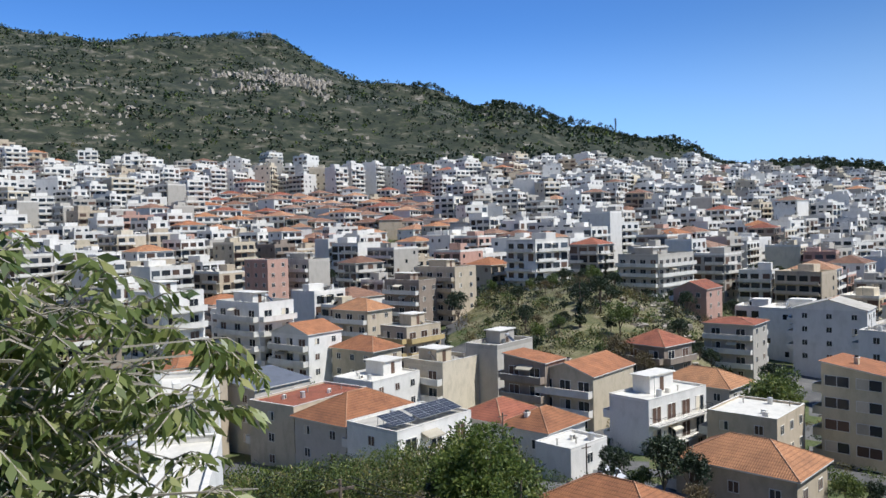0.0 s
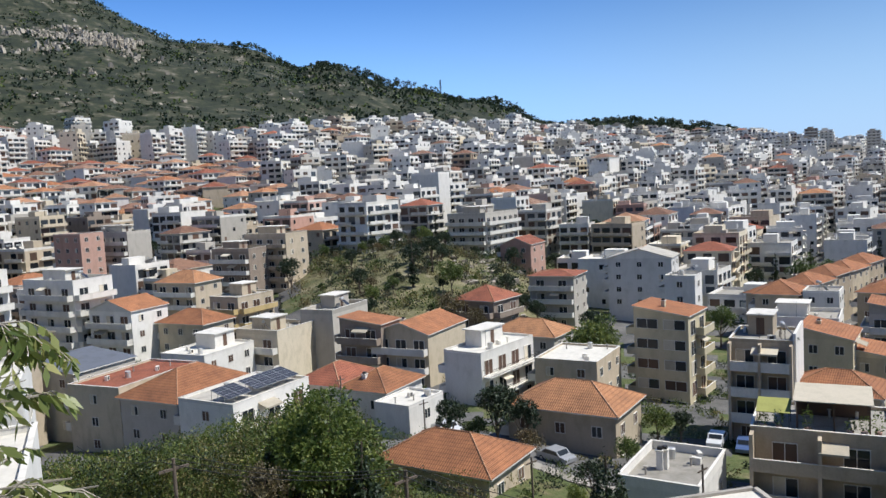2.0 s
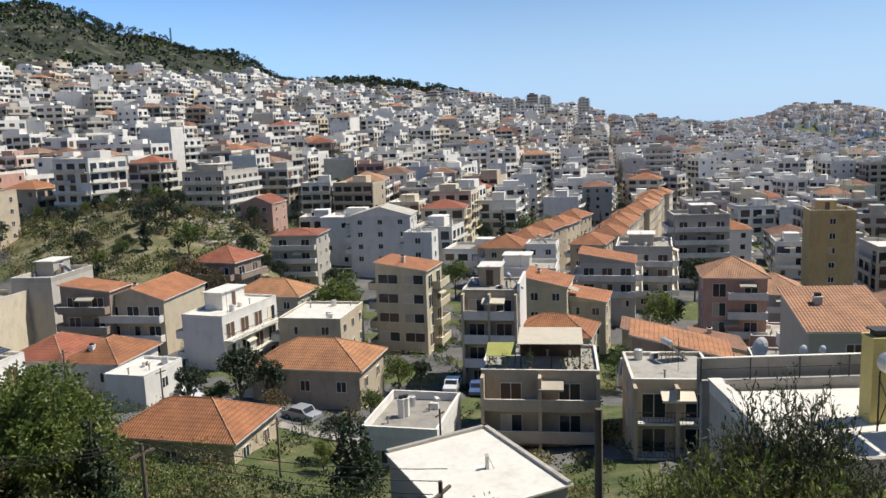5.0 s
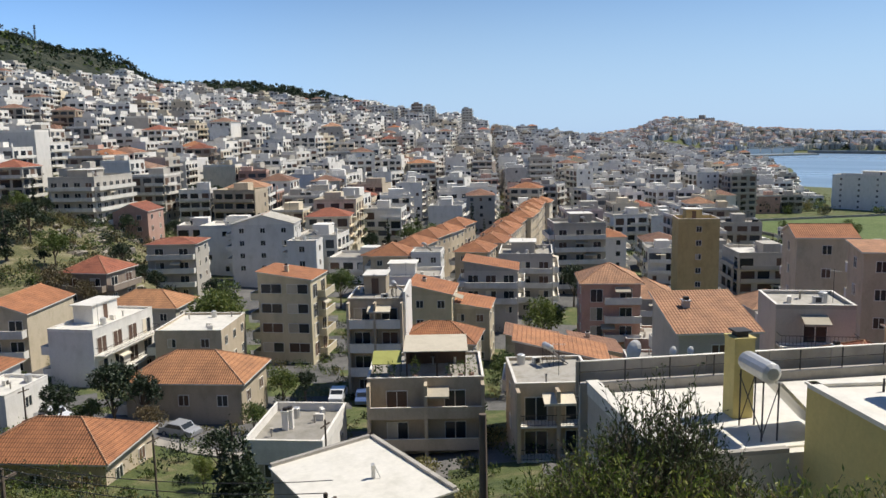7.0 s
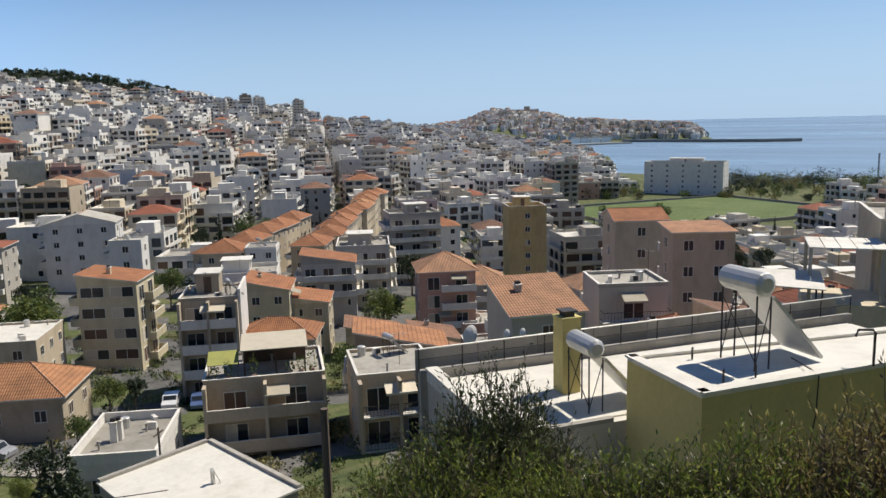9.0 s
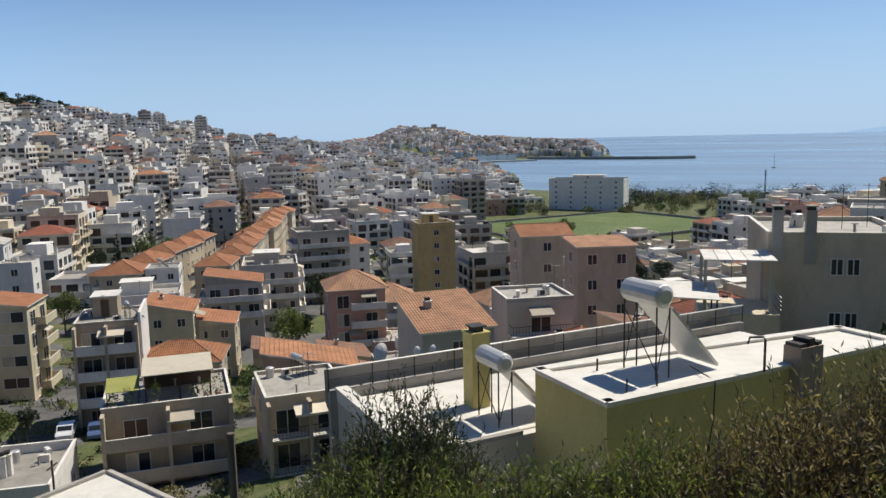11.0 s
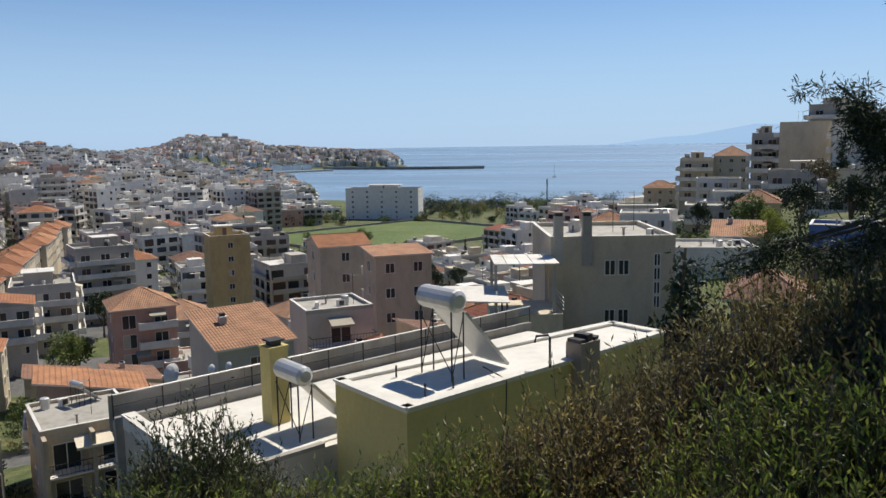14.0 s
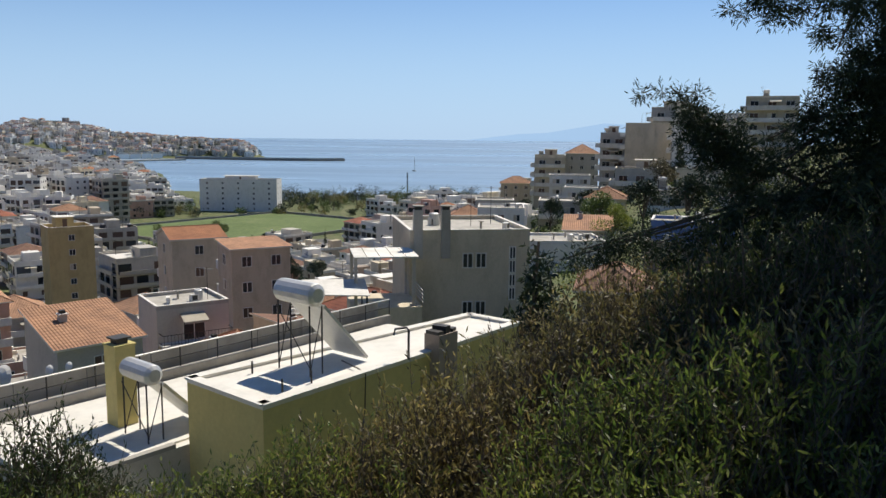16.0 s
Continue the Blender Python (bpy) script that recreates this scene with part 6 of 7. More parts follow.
for k, az, d, top, s, turn in (
    (2, 55.6, 8.0, 47.45, 0.9, 0), (2, 57.5, 8.4, 47.05, 0.85, 50), (0, 51.0, 7.5, 46.8, 0.8, 10), (0, 53.5, 7.0, 47.00, 0.8, 80), (0, 48.0, 7.4, 46.4, 0.7, 30), (0, 59.5, 6.8, 46.95, 0.85, 120), (2, 52.3, 8.2, 46.8, 0.8, 20),
    (0, 62.5, 6.6, 46.95, 0.8, 200), (0, 64.5, 6.9, 46.9, 0.8, 70), (0, 66.5, 6.4, 47.20, 0.85, 0), (2, 69.5, 6.6, 47.15, 0.75, 20), (0, 72.5, 6.6, 47.25, 0.85, 60), (0, 76.5, 6.8, 47.40, 0.9, 130), (1, 79.5, 7.0, 47.30, 0.85, 90),
    (1, 83.0, 7.2, 47.50, 0.95, 0), (1, 87.0, 7.6, 47.65, 1.05, 70), (1, 91.0, 8.0, 47.85, 1.1, 130), (1, 94.6, 8.6, 48.15, 1.1, 10), (1, 97.9, 9.0, 48.50, 1.1, 200), (0, 99.0, 6.5, 48.20, 1.0, 50),
    (2, 101.2, 8.6, 48.55, 1.1, 40), (2, 104.0, 8.2, 48.95, 1.2, 100), (2, 106.6, 8.4, 49.10, 1.2, 160), (2, 109.5, 8.6, 49.20, 1.3, 220), (1, 99.6, 11.0, 48.45, 1.2, 90), (2, 103.0, 11.5, 48.65, 1.3, 10), (2, 107.5, 11.0, 49.0, 1.3, 70), (2, 113.0, 8.6, 49.4, 1.3, 20),
    (0, 94.0, 5.8, 47.55, 0.9, 10), (0, 89.0, 5.6, 47.00, 0.8, 120), (0, 84.0, 5.4, 46.95, 0.75, 60), (1, 102.5, 7.4, 48.10, 1.1, 0), (0, 106.0, 6.6, 48.45, 1.1, 80), (1, 109.0, 7.4, 48.60, 1.2, 30), (0, 112.0, 6.6, 48.70, 1.2, 10), (1, 116.0, 7.6, 48.90, 1.3, 30), (0, 103.0, 5.2, 47.90, 0.9, 30),
    (0, 45.0, 7.6, 45.7, 0.6, 30), (0, 42.0, 8.6, 44.6, 0.6, 0), (1, 39.0, 10.0, 44.60, 0.7, 30), (0, 36.0, 12.0, 43.60, 0.7, 90),
):
    x, y = polar(az, d)
    hgt = (2.3, 2.5, 2.5)[k] * s
    m = pose(x, y, top - hgt, 0, 0, turn)
    if k in first:
        ob = copy_thing(SHRUBS[k], m)
    else:
        ob = SHRUBS[k]
        ob.matrix_basis = m
        first.add(k)
    ob.scale = (s, s, s)


# dark pine beside the path
def pine():
    rs, r = np.random.default_rng(41), random.Random(41)
    ob = thing("pine_tree", "dark pine in shade with drooping branches", "tree")
    bx, by = polar(113, 10.5)
    tw, lf = Geo(), Geo()
    tw.tube([(bx, by, 46), (bx + 0.1, by, 50), (bx, by + 0.1, 58)], [0.22, 0.18, 0.1], "bark", 9)
    ends = []
    for az, el, d, thin in (
        (103.7, 8.6, 9.5, 1), (105, 8.3, 9.5, 1), (106.3, 9.4, 9.5, 0), (107.6, 7.4, 9.6, 1), (104.4, 10.8, 9.6, 0), (107, 11.5, 9.6, 0), (109.2, 5.6, 9.6, 0), (109.8, 8.6, 9.6, 0), (110.5, 3, 9.7, 0), (110.4, 0.4, 9.6, 0), (109.6, -1.6, 9.5, 0),
        (99.3, 3.5, 9.0, 1), (100.1, 2.5, 9.0, 1), (100.9, 1.5, 9.1, 1), (101.9, 0.5, 9.1, 1), (103, -0.3, 9.2, 1), (104.3, -0.5, 9.2, 1), (102.3, -1.6, 9.2, 2), (104, -2.6, 9.2, 2), (106, -1.8, 9.3, 1), (107.6, 0.3, 9.4, 1), (108.6, 2, 9.5, 0),
        (102.9, -4.0, 9.1, 2), (105, -4.8, 9.2, 1), (107, -4.2, 9.3, 1), (103.6, -6.0, 9.1, 2), (106, -6.8, 9.2, 0), (108.5, -6.0, 9.3, 0), (92.4, -8.5, 8.6, 2), (94.0, -7.7, 8.7, 2), (96.0, -7.3, 8.8, 2), (98.0, -7.5, 8.9, 2), (100, -7.1, 9.0, 1), (101.6, -6.8, 9.0, 1),
        (111.5, -4, 9.5, 0), (111.5, 6, 9.8, 0), (112.5, 10, 9.8, 0), (112, -8, 9.3, 0), (114, -2, 9.8, 0), (115, 5, 9.8, 0), (113, 2, 9.6, 0),
    ):
        x, y = polar(az, d)
        ends.append((x, y, 50 + d * math.tan(radians(el)), thin))
    for _ in range(50):  # the wide crown overhead, out of view, added to shade the shrubs
        x, y = polar(r.uniform(107, 132), r.uniform(11, 17))
        ends.append((x, y, r.uniform(53.6, 59), 3))
    for i, e in enumerate(ends):
        thin = e[3]
        s = Vector((bx, by, min(57.5, max(47.0, e[2] + (0.6 if thin < 3 else -0.5)))))
        e = Vector(e[:3])
        mid = s.lerp(e, 0.5) + Vector((0, 0, 0.2))
        if 10 < i < 17:  # the long low bough
            s.z, mid = 49.0, Vector((*polar(104.6, 9.3), 49.85))
        elif i < 7 and thin < 3:
            s.z, mid.z = e.z + 2.0, e.z + 1.1
        tw.tube([s, mid, e], [0.04, 0.022, 0.008], "bark", 5)
        lo = (0.35, 0.72, 0.84, 0.2)[thin]
        for j in range((34, 15, 8, 22)[thin]):
            t = r.uniform(lo, 1.02)
            wide = (0.2, 0.12, 0.08, 0.4)[thin]
            c = (s.lerp(mid, t / 0.5) if t < 0.5 else mid.lerp(e, (t - 0.5) / 0.5)) + Vector((r.gauss(0, wide), r.gauss(0, wide), r.gauss(-0.06, wide * 0.8)))
            n = (120, 110, 90, 70)[thin]
            dirs = rs.normal(size=(n, 3))
            dirs /= np.linalg.norm(dirs, axis=1, keepdims=True)
            k = 2.4 if thin == 3 else 1.0
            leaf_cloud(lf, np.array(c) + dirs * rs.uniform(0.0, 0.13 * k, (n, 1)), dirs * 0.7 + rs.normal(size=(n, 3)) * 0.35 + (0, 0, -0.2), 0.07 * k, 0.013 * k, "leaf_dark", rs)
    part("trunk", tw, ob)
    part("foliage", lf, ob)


pine()


# leafy branches hanging in from beside the path
def hanging_tree():
    rs, r = np.random.default_rng(51), random.Random(51)
    ob = thing("leafy_tree", "young tree with drooping pale green leaves", "tree")
    tw, lf = Geo(), Geo()
    sx, sy = polar(-40, 4.0)
    tw.tube([(sx, sy, 45.5), (sx + 0.1, sy, 48), (sx, sy + 0.1, 50.2)], [0.07, 0.06, 0.03], "bark", 8)

    def sprig(p, d, n, size):
        """Pinnate spray: a stalk with leaves hanging from both sides."""
        q = p + d
        tw.tube([p, p.lerp(q, 0.5) + Vector((0, 0, 0.03)), q], [0.005, 0.004, 0.002], "twig", 3)
        P, D = [], []
        for i in range(n):
            t = i / (n - 1)
            P.append(tuple(p.lerp(q, t) + Vector((0, 0, 0.03 * math.sin(t * 3.1)))))
            side = d.cross(Vector((0, 0, 1))).normalized() * (1 if i % 2 else -1)
            D.append(tuple(side * 0.6 + d.normalized() * 0.5 + Vector((r.gauss(0, .2), r.gauss(0, .2), -0.75 + r.gauss(0, .25)))))
        leaf_cloud(lf, np.array(P), np.array(D), size * rs.uniform(0.7, 1.25, n), size * 0.34, r.choice(("leaf_pale", "leaf_pale", "leaf_pale", "leaf")), rs)

    for _ in range(100):
        az = -31 + 15 * r.random() ** 1.5
        hi = float(np.interp(az, [-31, -24, -20, -16], [1.2, 0.6, -3.5, -8.0]))
        el = r.uniform(-20, hi)
        d = r.uniform(3.0, 4.6)
        x, y = polar(az, d)
        e = Vector((x, y, 50 + d * math.tan(radians(el))))
        s = Vector((sx + r.uniform(-.2, .2), sy + r.uniform(-.2, .2), r.uniform(47.5, 50)))
        mid = s.lerp(e, 0.55) + Vector((0, 0, r.uniform(-0.05, 0.2)))
        tw.tube([s, mid, e], [0.012, 0.008, 0.003], "twig", 4)
        for j in range(7):
            t = r.uniform(0.55, 1.0)
            p = mid.lerp(e, (t - 0.55) / 0.45)
            a = r.uniform(0, 6.28)
            sprig(p, Vector((math.cos(a), math.sin(a), r.uniform(-0.5, 0.4))) * r.uniform(0.12, 0.28), r.randrange(6, 12), r.uniform(0.07, 0.115))
    for az, el, d in ((-14.0, -8.3, 3.8), (-14.6, -9.2, 3.8), (-15.3, -12.3, 3.6), (-13.8, -17.8, 3.4), (-15.0, -18.2, 3.4), (-12.2, -18.6, 3.4), (-16.6, -7.4, 3.8), (-13.2, -19.5, 3.3)):
        x, y = polar(az, d)
        e = Vector((x, y, 50 + d * math.tan(radians(el))))
        s = Vector((sx * 0.75, sy * 1.05, e.z - 0.25))
        mid = s.lerp(e, 0.5) + Vector((0, 0, 0.12))
        tw.tube([s, mid, e], [0.012, 0.008, 0.004], "twig", 4)
        for j in range(5):
            a = r.uniform(0, 6.28)
            sprig(mid.lerp(e, r.uniform(0.6, 1)), Vector((math.cos(a), math.sin(a), -0.3)) * 0.18, 10, 0.1)
    part("trunk", tw, ob)
    part("foliage", lf, ob)


M["leaf_pale"] = leaf_mat("leaf_pale", [(0, (0.14, 0.19, 0.055)), (0.6, (0.28, 0.33, 0.11)), (1, (0.5, 0.5, 0.23))], 0.4, 0.5)
M["twig"] = surface("grey_twig", (0.34, 0.3, 0.24), 0.9, 0.2, 0.2, 20.0)
hanging_tree()


# ---------- stadium, shore, peninsula ----------
M["turf"] = ground_mat("turf", [(0.35, (0.09, 0.13, 0.03)), (0.6, (0.13, 0.17, 0.05)), (0.75, (0.2, 0.19, 0.08))], 0.05, 0.8, 0.2)
fx, fy = polar(68.9, 385)
keep_clear(fx, fy, 66)
field = Geo()
field.box(0, 0, 0, 108, 84, 0.3, "turf")
solid("playing_field", field, "worn green turf of a sports field", "sports field", pose(fx, fy, 6.3, 0, 0, -28))
st = thing("stadium_wall", "low pale wall round the sports field", "wall", pose(fx, fy, 6.3, 0, 0, -28))
for x, y, sx, sy in ((0, 45, 116, 0.5), (0, -45, 116, 0.5), (-58, 0, 0.5, 90), (58, 0, 0.5, 90)):
    g = Geo()
    g.box(0, 0, 0, sx, sy, 2.0, "concrete")
    part("wall_run", g, st, loc=pose(x, y, -1.0))
# flood-light mast by the shore
mx, my = polar(80.0, 560)
ob = thing("floodlight_mast", "tall lattice floodlight mast by the shore", "lamp", pose(mx, my, 2))
g = Geo()
for dx, dy in ((-.5, -.5), (.5, -.5), (.5, .5), (-.5, .5)):
    g.tube([(dx, dy, 0), (dx * .5, dy * .5, 22)], 0.12, "dark_metal", 5)
for i in range(10):
    g.tube([(-.5, 0, i * 2.2), (.5, 0, i * 2.2 + 2)], 0.07, "dark_metal", 4)
part("pole", g, ob)
g = Geo()
for i in range(3):
    g.box(0, 0, 19.5 + i * 1.3, 5 - i * 0.4, 0.5, 0.5, "dark_metal")
part("lamp_rack", g, ob)
# sailing boat
bx, by = polar(80.5, 1150)
ob = thing("sailing_boat", "small moored sailing boat with bare mast", "boat", pose(bx, by, 0, 0, 0, 30))
g = Geo()
g.add([(-7, 0, 1.2), (0, -2, 1.2), (6, -1.6, 1.2), (6, 1.6, 1.2), (0, 2, 1.2), (-5, 0, -0.5), (5, -1, -0.5), (5, 1, -0.5)], [(0, 1, 2, 3, 4), (0, 5, 6, 1), (1, 6, 2), (2, 6, 7, 3), (3, 7, 4), (4, 7, 5, 0)], "w2")
part("hull", g, ob)
g = Geo()
g.tube([(0, 0, 1), (0, 0, 20)], 0.25, "dark_metal", 6)
g.tube([(-5, 0, 2.6), (0, 0, 3)], 0.3, "w2", 6)
part("mast", g, ob)
# breakwater
bw = thing("breakwater", "long low stone breakwater with a dark end", "breakwater")
pts = [polar(a, d) for a, d in ((64, 1700), (67, 1650), (70, 1600), (73, 1580), (75.4, 1590))]
for (x0, y0), (x1, y1) in zip(pts, pts[1:]):
    g = Geo()
    g.box(0, 0, -2, math.hypot(x1 - x0, y1 - y0) + 2, 14, 6.0, "w6")
    g.box(0, -5, 4.0, math.hypot(x1 - x0, y1 - y0) + 1.9, 3, 2.2, "w2")
    part("mole", g, bw, loc=pose((x0 + x1) / 2, (y0 + y1) / 2, 0, 0, 0, math.degrees(math.atan2(y1 - y0, x1 - x0))))
g = Geo()
for i in range(4):
    g.box(i * 26, 0, 0, 24, 10, 9, "w0")
    g.box(i * 26, 0, 9, 20, 8, 3, "w2")
solid("harbour_sheds", g, "pale harbour sheds on the quay", "sheds", pose(*polar(60.5, 1660), 1, 0, 0, -25), kind="stuff")
g = Geo()
g.box(0, 0, -2, 330, 16, 5, "concrete")
solid("quay", g, "straight concrete harbour quay", "quay", pose(*polar(59.5, 1500), 0, 0, 0, -25), kind="structure")


def peninsula():
    r = random.Random(77)
    g = Geo()
    for _ in range(1100):
        az, d = r.uniform(51, 69.2), r.uniform(1755, 1960)
        x, y = polar(az, d)
        z = land_base(x, y)
        if z < 4:
            continue
        w, h = r.uniform(9, 16), r.uniform(6, 11)
        yaw = r.uniform(0, 90)
        wall = r.choice(("w0", "w0", "w0", "w2", "w2", "w1"))
        b = Geo()
        b.box(0, 0, -5, w, w * 0.8, h + 5, wall)
        for s in ("front", "left", "right", "back"):
            for i in range(2):
                quad_on(b, s, w, w * 0.8, -w * 0.22, 1 + i * 3, 1.6, 1.7, "glass")
                quad_on(b, s, w, w * 0.8, w * 0.22, 1 + i * 3, 1.6, 1.7, "glass")
        if r.random() < 0.25:
            hip_roof(b, w, w * 0.8, h, 2, 0.3, "tile_old")
        g.merge(b, pose(x, y, z, 0, 0, yaw))
    solid("old_town", g, "packed old houses on the walled peninsula", "houses", kind="stuff")
    ob = thing("castle", "old stone citadel with round tower on the headland", "castle", pose(*polar(56.6, 1935), 66, 0, 0, -57))
    for x, y, sx, sy, h in ((0, 0, 95, 4, 9), (-46, 25, 4, 50, 8), (46, 25, 4, 50, 8), (0, 50, 95, 4, 9)):
        q = Geo()
        q.box(0, 0, -12, sx, sy, h + 12, "concrete")
        for i in range(int(max(sx, sy) / 5)):
            o = -max(sx, sy) / 2 + 2.5 + i * 5
            q.box(o if sx > sy else 0, 0 if sx > sy else o, h, 2.4, 2.4, 1.6, "concrete")
        part("curtain_wall", q, ob, loc=pose(x, y, 0, 0, 0, 0))
    q = Geo()
    q.tube([(20, 20, -5), (20, 20, 17)], [8, 7.5], "concrete", 16)
    part("tower", q, ob)
    rs = np.random.default_rng(5)
    g = Geo()
    for _ in range(230):
        az, d = r.uniform(60, 69.8), r.uniform(1750, 1930)
        x, y = polar(az, d)
        z = land_base(x, y)
        if z > 2 and r.random() < 0.4 + (az > 67):
            p = blob_points(rs, 60, [(x, y, z + 4, r.uniform(3, 6))], 0.6)
            leaf_cloud(g, p[:, :3], p[:, 3:] + rs.normal(size=(len(p), 3)) * 0.5, 3.0, 2.0, "leaf_dark", rs)
    solid("headland_trees", g, "dark trees on the headland", "trees", kind="stuff")


peninsula()


# scrub, rock and pines of the mountain
def mountain_cover():
    rs, r = np.random.default_rng(61), random.Random(61)
    g, rk = Geo(), Geo()
    n = 0
    while n < 15000:
        az, d = r.uniform(-36, 38), math.sqrt(r.uniform(575 ** 2, 1560 ** 2))
        x, y = polar(az, d)
        if not is_mountain(x, y):
            continue
        n += 1
        if noise.noise(Vector((x, y, 0)) / 90) + r.uniform(-0.4, 0.4) < -0.1:
            continue
        z = land(x, y)
        s = r.uniform(1.2, 4.4) * (1.3 if az > 2 else 1)
        m = 9
        dd = rs.normal(size=(m, 3))
        dd /= np.linalg.norm(dd, axis=1, keepdims=True)
        leaf_cloud(g, np.array((x, y, z + s * 0.3)) + dd * s * 0.5, dd + rs.normal(size=(m, 3)) * 0.6 + (0, 0, 0.2), s * 0.9, s * 0.7, "leaf_dark" if r.random() < 0.85 else "leaf", rs)
    for az0, az1, count, lift in ((-2, 10.2, 330, 1.0), (10.2, 20.5, 300, 0.9), (20, 37, 420, 1.0), (-28, -2, 160, 0.5)):
        for _ in range(count):
            az = r.uniform(az0, az1)
            best = max(range(700, 1650, 25), key=lambda q: math.atan2(land(*polar(az, q)) - 50, q))
            d = best + r.uniform(-60, 15)
            x, y = polar(az, d)
            if not is_mountain(x, y):
                continue
            z, h = land(x, y) - 1, r.uniform(3.5, 7) * lift
            p = blob_points(rs, 40, [(x, y, z + h * 0.55, h * 0.5), (x, y, z + h * 0.8, h * 0.32)], 0.8)
            leaf_cloud(g, p[:, :3], p[:, 3:] + rs.normal(size=(len(p), 3)) * 0.5, h * 0.4, h * 0.25, "leaf_dark", rs)
    # crags under the summit
    for _ in range(3400):
        k = r.random()
        if k < 0.5:
            az, d = r.gauss(-11.4, 2.2), r.gauss(1085, 48)
        elif k < 0.7:
            az, d = r.gauss(-25, 3.5), r.gauss(930, 90)
        else:
            az, d = r.uniform(-30, 9), r.uniform(720, 1380)
        x, y = polar(az, d)
        if not is_mountain(x, y) or noise.noise(Vector((x, y, 9)) / 55) < (-0.05 if k < 0.5 else 0.1):
            continue
        z, s = land(x, y), r.uniform(1.4, 4.4)
        tall = r.uniform(1.4, 3.2) if k < 0.5 else r.uniform(0.7, 1.4)
        v = CORNERS * (s * r.uniform(0.7, 1.5), s, s * tall) * np.where(CORNERS[:, 2:] > 0.5, 0.7, 1.15) + rs.normal(size=(8, 3)) * s * 0.24
        a = r.uniform(0, 6.28)
        c, q = math.cos(a), math.sin(a)
        v = np.stack([v[:, 0] * c - v[:, 1] * q, v[:, 0] * q + v[:, 1] * c, v[:, 2]], -1)
        rk.add(v + (x, y, z - s * 0.6), FACES, "rock")
    solid("mountain_scrub", g, "dark scrub and pines over the mountain", "shrubs", kind="stuff")
    solid("mountain_rocks", rk, "grey crags and boulders on the mountainside", "rocks", kind="stuff")


mountain_cover()
# mast on the saddle and hut on the summit
mx, my = polar(12.5, 1140)
ob = thing("radio_mast", "thin radio mast on the wooded saddle", "mast", pose(mx, my, land(mx, my)))
g = Geo()
for a in range(3):
    g.tube([(1.2 * math.cos(a * 2.1), 1.2 * math.sin(a * 2.1), 0), (0.5 * math.cos(a * 2.1), 0.5 * math.sin(a * 2.1), 24)], 0.35, "dark_metal", 5)
part("tower", g, ob)
g = Geo()
for i in range(4):
    g.box(0, 0, 13 + i * 3, 2.6, 2.6, 0.7, "dark_metal")
part("aerials", g, ob)
mx, my = polar(-12.2, 1490)
ob = thing("summit_hut", "small pale hut and aerials on the summit", "hut", pose(mx, my, land(mx, my)))
g = Geo()
g.box(0, 0, -2, 16, 8, 6, "w2")
part("wall", g, ob)
g = Geo()
for i in range(3):
    g.tube([(-6 + i * 6, 0, 4), (-6 + i * 6, 0, 11)], 0.3, "dark_metal", 5)
part("aerials", g, ob)
# far island beyond the bay; its pale haze is painted as emission
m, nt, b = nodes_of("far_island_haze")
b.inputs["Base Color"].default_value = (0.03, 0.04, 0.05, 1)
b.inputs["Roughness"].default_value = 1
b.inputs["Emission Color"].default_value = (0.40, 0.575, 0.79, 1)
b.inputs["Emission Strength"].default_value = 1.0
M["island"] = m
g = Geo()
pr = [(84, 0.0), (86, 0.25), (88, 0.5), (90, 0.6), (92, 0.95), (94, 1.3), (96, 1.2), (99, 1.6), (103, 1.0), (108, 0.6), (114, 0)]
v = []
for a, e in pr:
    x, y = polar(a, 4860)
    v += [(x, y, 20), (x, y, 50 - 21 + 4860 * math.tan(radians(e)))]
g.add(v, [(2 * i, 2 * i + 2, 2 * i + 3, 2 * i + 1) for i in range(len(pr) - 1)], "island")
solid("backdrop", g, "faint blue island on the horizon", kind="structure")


town = fill_town()
solid("town_houses", town["mid"], "white and cream blocks of flats climbing the slope", "houses", kind="stuff")
solid("distant_town", town["far"], "dense pale blocks of flats up to the mountain foot", "houses", kind="stuff")
NAMES = {"w0": "white", "w1": "cream", "w2": "grey", "w3": "sand-coloured", "w4": "pink", "w5": "ochre", "w6": "brown"}
for mat, w, d, n, wall, roof, seed in town["near"]:
    r = random.Random(seed)
    ang = GRID + r.gauss(0, 3)
    c, s = math.cos(radians(ang)), math.sin(radians(ang))
    p = mat.translation
    house(NAMES[wall] + (" plastered house with hipped tile roof" if roof == "hip" else " plastered block of flats with balconies"), p.x - c * w / 2 + s * d / 2, p.y - s * w / 2 - c * d / 2, p.z + n * 3.0, w, d, ang, n, wall,
          r.choice(("b3", "b2h", "w3")), r.choice(("b3", "b2", "w2")), "w2", "n", roof=roof, tile=r.choice(("tile", "tile_old", "tile_tan", "tile_old")), extras=r.choice(("PH", "PHA", "lHA", "PA", "lH")), seed=seed, low=0.5)


